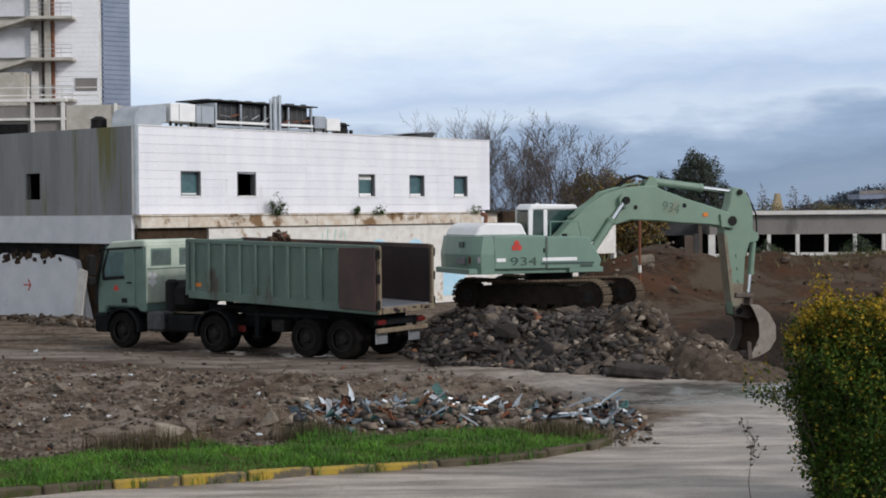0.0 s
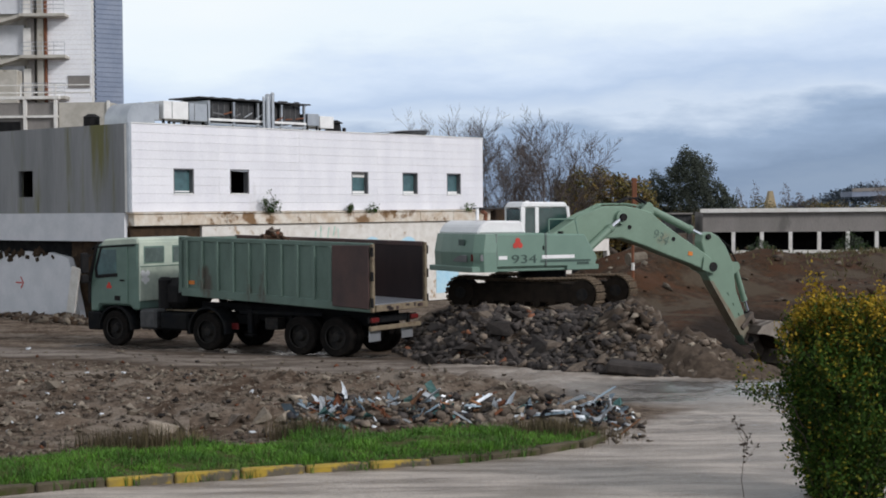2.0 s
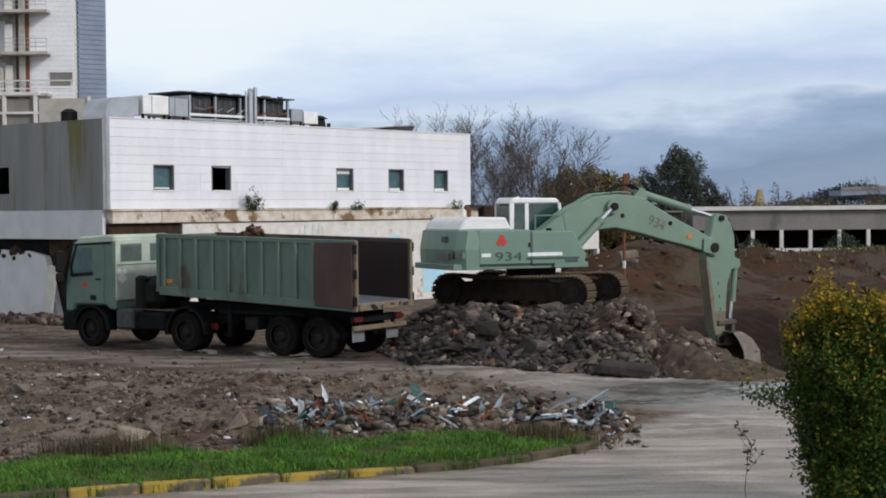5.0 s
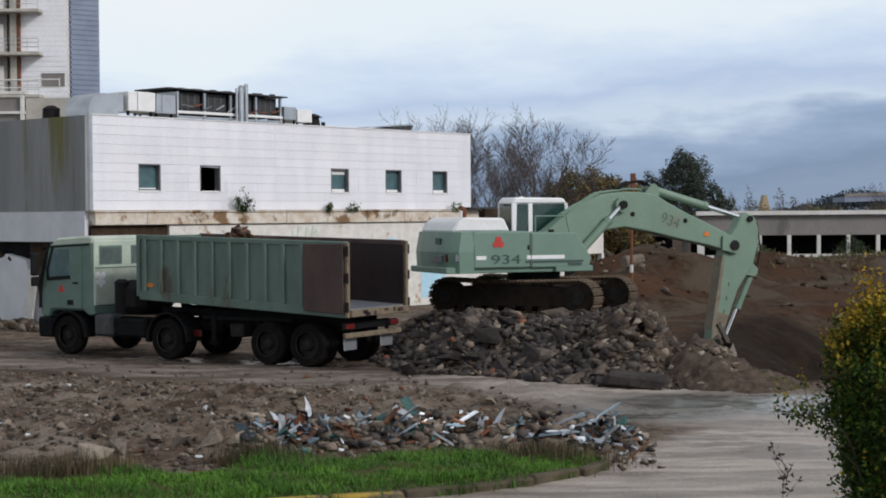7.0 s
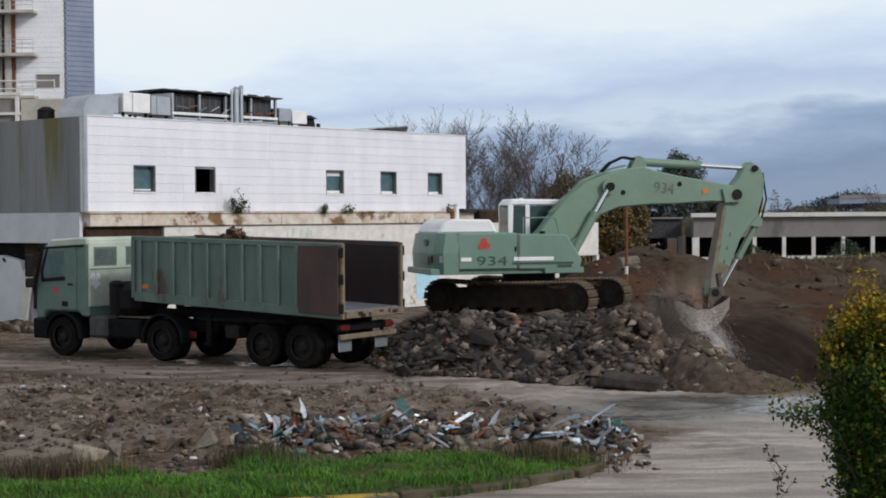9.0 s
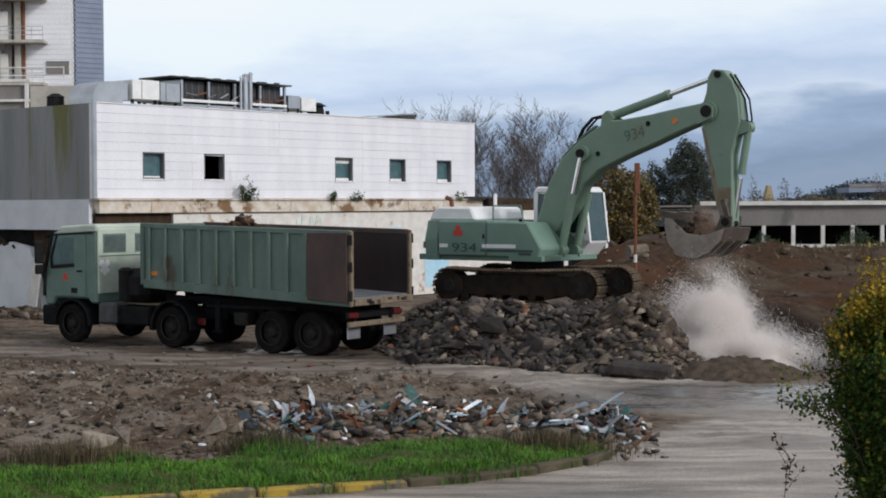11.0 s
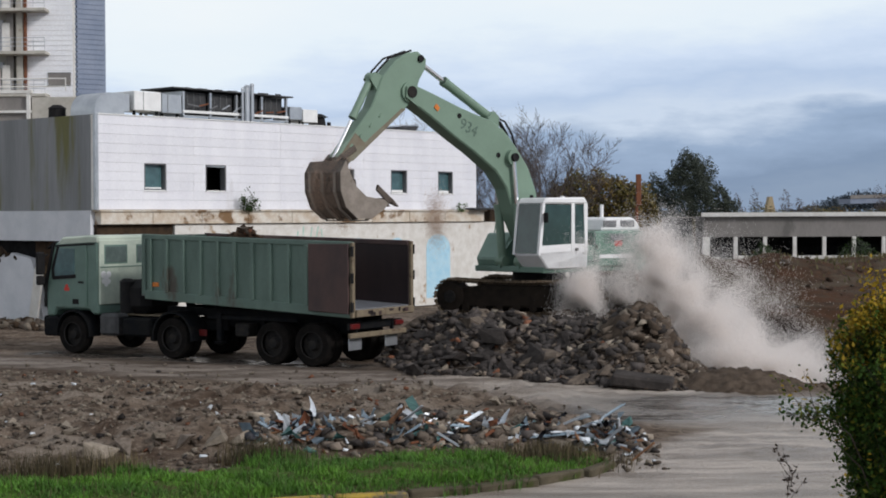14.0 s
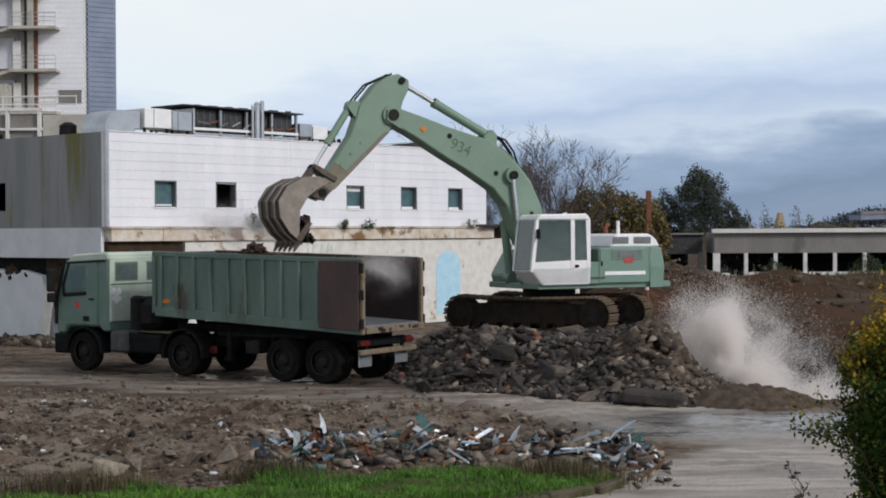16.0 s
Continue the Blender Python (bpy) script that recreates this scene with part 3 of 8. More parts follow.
hsv = gn.new("ShaderNodeHueSaturation")
gl.new(col, hsv.inputs["Color"])
gl.new(grange(n_pix, 0.3, 0.7, 0.75, 1.25), hsv.inputs["Value"])
gl.new(hsv.outputs[0], gb.inputs["Base Color"])
gl.new(gmix(gattr("mud"), 0.10, 0.60, "FLOAT"), gb.inputs["Specular IOR Level"])
ro = gmix(gattr("mud"), 0.92, grange(n_rut, 0.35, 0.65, 0.30, 0.62), "FLOAT")
ro = gmix(wetness, ro, 0.20, "FLOAT")
gl.new(ro, gb.inputs["Roughness"])
bm1 = gn.new("ShaderNodeBump")
bm1.inputs["Distance"].default_value = 0.05
gl.new(gmix(wetness, 0.75, 0.0, "FLOAT"), bm1.inputs["Strength"])
addn = gn.new("ShaderNodeMath")
gl.new(n_fine, addn.inputs[0])
gl.new(n_pix, addn.inputs[1])
gl.new(addn.outputs[0], bm1.inputs["Height"])
gl.new(bm1.outputs[0], gb.inputs["Normal"])


# ---- rubble ----
def chunk(points=11):
    """A broken angular chunk: the hull of points thrown near the faces of a box."""
    b = bmesh.new()
    P = rng.uniform(-1, 1, (points, 3))
    P = np.sign(P) * np.abs(P) ** 0.45
    P[: points // 2] *= rng.uniform(0.55, 1.0, (points // 2, 3))
    vs = [b.verts.new(p) for p in P]
    r = bmesh.ops.convex_hull(b, input=vs)
    bmesh.ops.delete(b, geom=[v for v in b.verts if not v.link_faces], context="VERTS")
    bmesh.ops.triangulate(b, faces=b.faces[:])
    b.verts.index_update()
    V = np.array([v.co[:] for v in b.verts])
    Fc = np.array([[v.index for v in f.verts] for f in b.faces])
    b.free()
    return V * 0.8, Fc


CHUNKS = [chunk(int(rng.integers(8, 14))) for _ in range(60)]


def lump(r, flat=0.7):
    """One of the broken chunks, squashed and turned."""
    V, Fc = CHUNKS[int(rng.integers(len(CHUNKS)))]
    V = V * np.array([1, rng.uniform(0.55, 1.0), rng.uniform(flat * 0.45, flat)]) * r
    q = Euler(rng.uniform(-0.6, 0.6, 3) + np.array([0, 0, rng.uniform(0, 6.28)])).to_matrix()
    return V @ np.array(q).T, Fc


def scatter(name, spots, material, label, category, flat=0.7, sink=0.25, mats=None):
    Vs, Fs, Ms, o = [], [], [], 0
    for x, y, z, r in spots:
        V, Fc = lump(r, flat)
        Vs.append(V + np.array([x, y, z + r * flat * (0.6 - sink)]))
        Fs.append(Fc + o)
        k = 0 if mats is None else int(rng.choice(len(mats), p=mats))
        Ms.append(np.full(len(Fc), k))
        o += len(V)
    return mesh_from(name, np.concatenate(Vs), np.concatenate(Fs), material, label, category, "stuff", np.concatenate(Ms))


def spots_in(n, x0, x1, y0, y1, rmin, rmax, keep, power=2.5):
    out = []
    while len(out) < n:
        x, y = rng.uniform(x0, x1), rng.uniform(y0, y1)
        if rng.uniform() < keep(x, y):
            out.append((x, y, 0.0, rmin + (rmax - rmin) * rng.uniform() ** power))
    zs = ground_z(np.array([s[0] for s in out]), np.array([s[1] for s in out]))
    return [(x, y, float(z), r) for (x, y, _, r), z in zip(out, zs)]


def heap_front(x, y):
    h = float(inside_dist(HEAP, x, y))
    return 1.0 if -0.3 < h < 3.2 and y < 43 else 0.0


def track_free(x, y):
    """Keep lumps from under the machine."""
    u = (x - 2.47) * 0.883 - (y - 43.18) * 0.469
    v = (x - 2.47) * 0.469 + (y - 43.18) * 0.883
    return 0.0 if abs(u) < 2.6 and abs(v) < 1.75 else 1.0


HEAP_KEEP = lambda x, y: heap_front(x, y) * track_free(x, y)
GREY_END = lambda x, y: HEAP_KEEP(x, y) * (1 - float(smooth(2.6, 4.4, x + 0.4 * math.sin(y * 2.3))))
BROWN_END = lambda x, y: HEAP_KEEP(x, y) * float(smooth(2.4, 4.2, x + 0.4 * math.sin(y * 2.3)))
scatter("rubble_heap", spots_in(5200, -2.2, 5.0, 33, 43, 0.025, 0.24, GREY_END), ["rock_dark", "rock", "rock_light", "brick"], "heap of dark broken concrete and asphalt rubble", "rubble", mats=[0.80, 0.16, 0.03, 0.01])
scatter("brown_rubble_slope", spots_in(3600, 2.0, 6.6, 33, 43, 0.02, 0.20, BROWN_END), ["rock", "soil_pale", "rock_dark", "rock_light"], "slope of brown soil and small broken stones", "rubble", mats=[0.42, 0.30, 0.22, 0.06])
# the big lumps are pieces of their own
def lump_set(keys, count):
    out = []
    for k in range(count):
        V, Fc = lump(1.0, 0.95)
        me = bpy.data.meshes.new("rubble_lump")
        me.from_pydata(V.tolist(), [], Fc.tolist())
        me.materials.append(M[keys[k % len(keys)]])
        out.append(me)
    return out


DARK_LUMPS = lump_set(("rock_dark", "rock_dark", "rock_dark", "rock"), 24)
BROWN_LUMPS = lump_set(("rock", "rock_dark", "rock", "rock_light"), 16)
PALE_LUMPS = lump_set(("rock_light", "rock", "rock_light"), 12)


def big_lumps(spots, label, group, meshes):
    for x, y, z, r in spots:
        ob = new("rubble_lump", rnd.choice(meshes))
        ob.matrix_basis = Matrix.Translation((x, y, z + r * 0.10)) @ Euler((rnd.uniform(-0.5, 0.5), rnd.uniform(-0.5, 0.5), rnd.uniform(0, 6.28))).to_matrix().to_4x4() @ Matrix.Diagonal((r * rnd.uniform(0.8, 1.4), r * rnd.uniform(0.6, 1.1), r * rnd.uniform(0.4, 0.9), 1))
        tagged(ob, label, "rubble", group)


big_lumps(spots_in(150, -2.0, 4.8, 33.2, 42, 0.12, 0.58, GREY_END, 2.4), "angular lump of dark broken concrete on the rubble heap", "lumps of the rubble heap", DARK_LUMPS)
big_lumps(spots_in(60, 2.4, 6.2, 33.2, 42, 0.10, 0.46, BROWN_END, 2.4), "angular brown lump on the soil slope of the heap", "lumps of the rubble heap", BROWN_LUMPS)
slab = part("broken_slab", BX((0, 0, 0), (1.3, 0.7, 0.26), None, 0.05), "rock_dark", None, m=pose(4.15, 33.75, 0.16, 4, 6, -12))
tagged(slab, "dark broken kerb slab lying at the rubble heap's foot", "rubble")


def field(x, y):
    g = float(inside_dist(GRASS, x, y))
    m = float(line_dist(ROAD, x, y))
    if g > -0.1 or y < 20.5 + 0.2 * (x + 9):
        return 0.0
    k = 1.0 if m > 2.2 else 0.10
    if x > 1.6 and y > 27:
        k *= 0.2
    if x > 3.2:
        return 0.0
    if line_dist([(-2, 39.2), (-10, 44)], x, y) < 2.2:
        k *= 0.05
    return k * (1.0 if y < 29 else 0.75)


scatter("loose_stones", spots_in(11000, -13, 3.4, 21.0, 42, 0.012, 0.11, field, 2.6), ["rock", "rock_light", "rock_dark", "brick", "scrap_w"], "loose stones and crushed rubble on brown soil", "stones", mats=[0.46, 0.44, 0.05, 0.035, 0.015])
big_lumps(spots_in(72, -12, 1.8, 24.0, 35, 0.07, 0.26, field, 2.2), "loose concrete lump lying on brown soil", "loose lumps on the soil", PALE_LUMPS)
for x, y, r in ((-5.0, 26.7, 0.36), (-0.7, 26.6, 0.42), (0.1, 25.9, 0.3), (1.9, 26.6, 0.42), (-4.6, 25.0, 0.34), (-3.7, 24.9, 0.4), (-5.4, 24.4, 0.45), (-3.3, 25.0, 0.32), (-2.2, 28.5, 0.22), (-4.7, 33.6, 0.26), (-4.1, 24.7, 0.36), (-5.0, 24.6, 0.30), (-2.9, 25.2, 0.30), (-6.2, 25.6, 0.22), (-5.9, 27.2, 0.2), (-3.0, 31.0, 0.18), (-1.6, 25.3, 0.3), (0.9, 25.2, 0.26), (1.2, 26.0, 0.24)):
    big_lumps([(x, y, float(ground_z(x, y)), r)], "large brown concrete lump beside the grass verge", "large lumps by the verge", PALE_LUMPS)
scatter("roadside_stones", spots_in(420, 1.5, 16, 33.0, 35.0, 0.02, 0.09, lambda x, y: 1.0 if -0.8 < inside_dist(PIT, x, y) < 1.0 else 0.0), ["rock", "soil"], "small stones along the pit's edge", "stones", mats=[0.5, 0.5])
scatter("plain_stones", spots_in(1100, 5, 42, 60, 110, 0.05, 0.34, lambda x, y: 0.6, 3), ["rock", "rock_light", "soil"], "scattered stones on the cleared plain", "stones", mats=[0.4, 0.2, 0.4])
scatter("wall_foot_rubble", spots_in(500, -24, -9.5, 49, 56.5, 0.04, 0.32, lambda x, y: 1.0 if 0.2 < (52.9 - 0.865 * (x + 11.8)) - y < 3.0 else 0.0, 2.5), ["rock", "rock_light", "brown_gap"], "rubble along the foot of the white wall", "rubble", mats=[0.5, 0.25, 0.25])


# ---- scrap in the debris strip ----
def scrap_piece(kind, x, y, L, w, rz, tilt):
    z = float(ground_z(x, y))
    b = bmesh.new()
    if kind == "sheet":
        nseg = 4
        rows = []
        for i in range(nseg + 1):
            u = i / nseg
            zz = 0.16 * w * math.sin(u * 4.1 + x * 3) + 0.06 * L * u * u
            rows.append([b.verts.new((L * (u - 0.5) + rnd.gauss(0, 0.10) * L, s * w * 0.5 * rnd.uniform(0.4, 1.2), zz + rnd.gauss(0, 0.22) * w)) for s in (-1, 1)])
        for r0, r1 in zip(rows, rows[1:]):
            b.faces.new((r0[0], r0[1], r1[1], r1[0]))
        bmesh.ops.solidify(b, geom=b.faces[:], thickness=0.012)
    else:
        bx(b, (0, 0, 0), (L, w * 0.22, 0.022), None, 0.005)
        bx(b, (0, w * 0.11, 0.015), (L * 0.9, 0.010, 0.03))
    zmin = abs(math.sin(radians(tilt))) * L * 0.5
    return b, pose(x, y, z + zmin * 0.75 + 0.05, rnd.uniform(-30, 30), -tilt, rz)


scraps = [("twisted white plastic sheet", "scrap_w"), ("bent blue-grey metal sheet", "scrap_b"), ("splintered orange timber", "scrap_wood"), ("crumpled teal sheet", "scrap_teal"), ("pale twisted metal strip", "galv"), ("dark navy plastic sheet", "navy"), ("rust-brown steel scrap", "rust_post")]
for i in range(240):
    u = rnd.random()
    x = rnd.choice((rnd.gauss(-2.4, 0.35), rnd.uniform(-3.0, 3.2), rnd.gauss(2.4, 0.5), rnd.gauss(0.0, 0.8)))
    x = min(x, 2.95 - 0.4 * abs(x - 2.95)) if x > 2.95 else x
    y = 25.5 + rnd.gauss(0, 0.5) - (0.5 if x > 1.8 else 0.0) + (0.0 if x > 0 else -0.1)
    if y < 24.5 and x < 2.0:
        y = 24.6 + rnd.random()
    lab, mk = scraps[rnd.choices(range(7), (0.17, 0.20, 0.09, 0.10, 0.12, 0.18, 0.14))[0]]
    kind = "bar" if mk in ("galv", "scrap_wood") or rnd.random() < 0.35 else "sheet"
    b, m = scrap_piece(kind, x, y, (0.11 + 0.36 * rnd.random() ** 2) * (1.35 if kind == "bar" else 0.9), rnd.uniform(0.06, 0.24), rnd.uniform(0, 360), rnd.uniform(-12, 45))
    tagged(part("scrap_piece", b, mk, None, m=m), lab + " in the debris strip", "scrap", "scrap in the debris strip")
for (x, y, L, rz, tilt, mk) in ((2.55, 25.6, 1.05, 12, 38, "scrap_b"), (2.3, 25.2, 0.8, -25, 30, "scrap_w"), (2.6, 25.0, 0.7, 60, 28, "scrap_b"), (1.7, 24.9, 1.2, -8, 8, "scrap_b"), (0.85, 25.3, 0.6, 20, 55, "scrap_w"), (-0.9, 25.4, 0.8, 15, 48, "scrap_wood"), (-1.25, 25.3, 0.8, 170, 50, "scrap_b"), (-0.6, 25.9, 0.7, 160, 30, "scrap_w"), (-2.62, 25.3, 0.75, 100, 60, "scrap_w"), (-2.45, 25.2, 0.6, 40, 40, "scrap_w"), (-1.5, 24.9, 0.7, 150, 40, "rust_post"), (-1.9, 25.1, 0.6, 165, 62, "scrap_b"), (-2.1, 25.0, 0.6, 30, 30, "scrap_wood"), (-2.75, 25.8, 0.5, 120, 20, "scrap_w"), (-2.5, 25.6, 0.5, 10, 12, "scrap_w"), (2.8, 25.5, 0.55, 30, 30, "scrap_teal"), (2.2, 24.6, 0.35, -5, 6, "scrap_w"), (2.4, 24.7, 0.35, 10, 8, "scrap_b")):
    b, m = scrap_piece("bar" if L > 0.85 else "sheet", x, y, L * 0.72, 0.14, rz, tilt * 0.8)
    tagged(part("scrap_piece", b, mk, None, m=m), "long bent light metal strip in the debris strip", "scrap", "scrap in the debris strip")


scatter("debris_rubble", spots_in(1700, -3.2, 3.3, 24.2, 26.8, 0.02, 0.19, lambda x, y: math.exp(-((y - 25.6) / 0.7) ** 2), 2.2), ["rock", "rock_light", "rock_dark", "scrap_w", "scrap_teal", "navy"], "crushed rubble and fragments in the debris strip", "rubble", mats=[0.46, 0.18, 0.26, 0.04, 0.02, 0.04])


# ---- kerb and grass ----
kerb_root = thing("kerb", "low concrete kerb with worn yellow paint beside the road", "kerb", kind="structure")
kb = bmesh.new()
bx(kb, (0, 0, 0), (0.97, 0.17, 0.26), None, 0.025)
kerb_piece = part("kerb_stone", kb, "kerb", kerb_root)
kb = bmesh.new()
bx(kb, (0, 0, 0), (0.97, 0.17, 0.26), None, 0.025)
kerb_yel = part("kerb_stone", kb, "yellow", kerb_root)
first = {"kerb": True, "yellow": True}
seglen = 1.0
poly = [Vector((*q, 0)) for q in KERB]
total = sum((b - a).length for a, b in zip(poly, poly[1:]))
s = 0.5
while s < total - 0.6:
    rest = s
    for a, b in zip(poly, poly[1:]):
        L = (b - a).length
        if rest <= L:
            p = a + (b - a) * (rest / L)
            ang = math.degrees(math.atan2((b - a).y, (b - a).x))
            break
        rest -= L
    yellow = -5.2 < p.x < -0.3
    src = kerb_yel if yellow else kerb_piece
    mm = pose(p.x, p.y, -0.02 + rnd.uniform(-0.012, 0.012), rnd.uniform(-2, 2), rnd.uniform(-1, 1), ang + rnd.uniform(-1, 1))
    key = "yellow" if yellow else "kerb"
    if first[key]:
        src.matrix_basis = mm
        first[key] = False
    else:
        again(src, mm)
    s += seglen


def blades(name, n, pick, h0, h1, w, material, label, lean=0.45):
    V, Fc = np.zeros((n * 5, 3)), []
    xs, ys, hs = [], [], []
    while len(xs) < n:
        q = pick()
        if q:
            xs.append(q[0]), ys.append(q[1]), hs.append(q[2] if len(q) > 2 else 1.0)
    xs, ys, hs = np.array(xs), np.array(ys), np.array(hs)
    zs = ground_z(xs, ys) - 0.02
    H = rng.uniform(h0, h1, n) * hs
    a = rng.uniform(0, 6.283, n)
    la, lr = rng.uniform(0, 6.283, n), rng.uniform(0, lean, n)
    dx, dy = np.cos(a) * w, np.sin(a) * w
    lx, ly = np.cos(la) * lr * H, np.sin(la) * lr * H
    V[0::5] = np.stack([xs - dx, ys - dy, zs], -1)
    V[1::5] = np.stack([xs + dx, ys + dy, zs], -1)
    V[2::5] = np.stack([xs - dx * 0.7 + lx * 0.4, ys - dy * 0.7 + ly * 0.4, zs + H * 0.6], -1)
    V[3::5] = np.stack([xs + dx * 0.7 + lx * 0.4, ys + dy * 0.7 + ly * 0.4, zs + H * 0.6], -1)
    V[4::5] = np.stack([xs + lx, ys + ly, zs + H], -1)
    for i in range(n):
        o = i * 5
        Fc += [(o, o + 1, o + 3, o + 2), (o + 2, o + 3, o + 4)]
    return mesh_from(name, V, Fc, material, label, "grass", "stuff")


def in_grass():
    x, y = rng.uniform(-9.5, 2.4), rng.uniform(18.2, 24.6)
    d = float(inside_dist(GRASS, x, y))
    if d < 0.02:
        return None
    k = 0.75 + 0.6 * float(wob(x, y, 2.3, 1.0)) + 0.35 * float(wob(x, y, 6.1, 4.0))
    if x > 0.9:
        k *= 0.8
    return (x, y, max(0.25, k) * (1.0 + 0.5 * max(0.0, 0.5 - d)))


blades("grass", 46000, in_grass, 0.04, 0.15, 0.008, "grass", "wet green grass on the verge", 1.1)
blades("dry_grass", 2200, lambda: in_grass() if rng.uniform() < 0.999 else None, 0.07, 0.22, 0.006, "dry_grass", "brown dry grass stems among the green verge")


def tuft(cx, cy, rx, ry, n, h0, h1, material, label):
    blades("grass_tuft", n, lambda: (rng.normal(cx, rx), rng.normal(cy, ry)), h0, h1, 0.007, material, label, 0.35)


def on_kerb():
    x = rng.uniform(-8.5, 2.3)
    if math.sin(x * 3.1) + math.sin(x * 7.7 + 1) < 0.1:
        return None
    return (x, float(np.interp(x, [q[0] for q in KERB], [q[1] for q in KERB])) + rng.normal(-0.02, 0.07), 1.0)


blades("kerb_grass", 1100, on_kerb, 0.10, 0.24, 0.008, "grass", "grass hanging over the kerb", 0.9)
tuft(-5.55, 21.9, 0.40, 0.22, 900, 0.25, 0.55, "dry_grass", "tuft of tall brown dry grass at the verge")
tuft(-4.8, 22.4, 0.3, 0.2, 350, 0.2, 0.42, "dry_grass", "low tuft of brown dry grass at the verge")
tuft(-2.75, 23.3, 0.3, 0.18, 700, 0.22, 0.5, "dry_grass", "tuft of brown dry grass by the debris strip")
tuft(-2.3, 23.1, 0.25, 0.15, 300, 0.15, 0.35, "grass", "tuft of dull green weeds by the debris strip")
tuft(1.6, 23.4, 0.5, 0.3, 900, 0.12, 0.3, "dry_grass", "brown dead grass at the verge's end")


# ---- the white-clad building ----
BM = Matrix.Translation((-11.8, 53.0, 0)) @ Matrix.Rotation(radians(49.15), 4, "Z")
bld = thing("half_demolished_building", "two-storey building with white upper cladding and stained lower walls", "building", BM)
WIN = [(2.04, 3.01), (4.79, 5.76), (11.41, 12.41), (14.52, 15.49), (17.41, 18.36)]
WZ0, WZ1, TOP, LEN, DEP = 4.63, 5.57, 7.17, 19.9, 13.0


def wall_piece(name, x0, x1, y0, y1, z0, z1, material, label="", bev=0.0, parent=None):
    return part(name, BX(((x0 + x1) / 2, (y0 + y1) / 2, (z0 + z1) / 2), (x1 - x0, y1 - y0, z1 - z0), None, bev), material, parent or bld, label)


# backing wall with the openings through it
b = bmesh.new()


def add(x0, x1, y0, y1, z0, z1):
    bx(b, ((x0 + x1) / 2, (y0 + y1) / 2, (z0 + z1) / 2), (x1 - x0, y1 - y0, z1 - z0))


add(0.02, LEN, 0.05, 0.28, 3.96, WZ0)
add(0.02, LEN, 0.05, 0.28, WZ1, TOP - 0.03)
edges = [0.02] + [v for w in WIN for v in w] + [LEN]
for x0, x1 in zip(edges[0::2], edges[1::2]):
    add(x0, x1, 0.05, 0.28, WZ0, WZ1)
part("wall", b, "white_trim", bld, "upper storey wall behind the cladding")
# upper side walls, back and roof
b = bmesh.new()
for y0, y1, z0, z1 in ((0.28, 5.97, 3.95, TOP), (6.94, DEP, 3.95, TOP), (5.97, 6.94, 3.95, 4.57), (5.97, 6.94, 5.58, TOP)):
    add(0.02, 0.25, y0, y1, z0, z1)
part("side_wall", b, "grey_clad", bld, "grey clad side wall with green streaks")
wall_piece("rear_wall", 0.25, LEN, DEP - 0.25, DEP, 0, TOP, "concrete")
wall_piece("end_wall", LEN - 0.25, LEN, 0.29, DEP - 0.25, 0, TOP - 0.03, "white_trim")
wall_piece("roof", 0.25, LEN - 0.25, 0.28, DEP - 0.25, 6.75, 6.95, "concrete", "flat concrete roof")
wall_piece("storey_floor", 0.25, LEN - 0.25, 0.28, DEP - 0.25, 3.75, 3.95, "concrete")
wall_piece("corner_trim", -0.02, 0.10, -0.03, 0.10, 3.96, TOP + 0.03, "galv", "pale corner trim")
wall_piece("parapet_cap", 0.10, LEN + 0.02, -0.03, 0.30, TOP, TOP + 0.04, "white_metal", "white metal parapet cap")
w = part("side_window", BX((0.10, 6.455, 5.60), (0.12, 1.05, 0.05)), "frame_dk", bld, "dark square window without glass")
part("frame", BX((0.10, 5.99, 5.075), (0.12, 0.05, 1.0)), "frame_dk", w)
part("frame", BX((0.10, 6.92, 5.075), (0.12, 0.05, 1.0)), "frame_dk", w)
# black sheet in place of the room's shade
wall_piece("room_back", 2.8, 2.9, 0.3, 8.0, 3.95, 6.7, "dark", "near-black sheet standing in for the unlit room's shade")

# cladding planks
rows = [(3.97, 4.30), (4.30, 4.63), (4.63, 4.945), (4.945, 5.26), (5.26, 5.57), (5.57, 5.89), (5.89, 6.21), (6.21, 6.53), (6.53, 6.85), (6.85, 7.17)]
joints = [0.10, 4.25, 8.45, 12.95, 16.4, LEN]
for z0, z1 in rows:
    cuts = []
    for x0, x1 in zip(joints, joints[1:]):
        segs = [(x0, x1)]
        if WZ0 - 0.01 <= z0 < WZ1 - 0.01:
            for a, c in WIN:
                nxt = []
                for s0, s1 in segs:
                    if c <= s0 or a >= s1:
                        nxt.append((s0, s1))
                    else:
                        if a - s0 > 0.03:
                            nxt.append((s0, a))
                        if s1 - c > 0.03:
                            nxt.append((c, s1))
                segs = nxt
        cuts += segs
    for s0, s1 in cuts:
        d = rnd.uniform(-0.004, 0.004)
        q = PRISM([(0.0 + d * 0.4, z0 + 0.003), (0.002 + d * 0.4, z1 - 0.010), (0.012, z1 - 0.002), (0.045, z1 - 0.002), (0.045, z0 + 0.003)], s0 + 0.003, s1 - 0.003)
        for v in q.verts:
            v.co.x, v.co.y = v.co.y, v.co.x
        part("cladding_panel", q, "clad", bld)
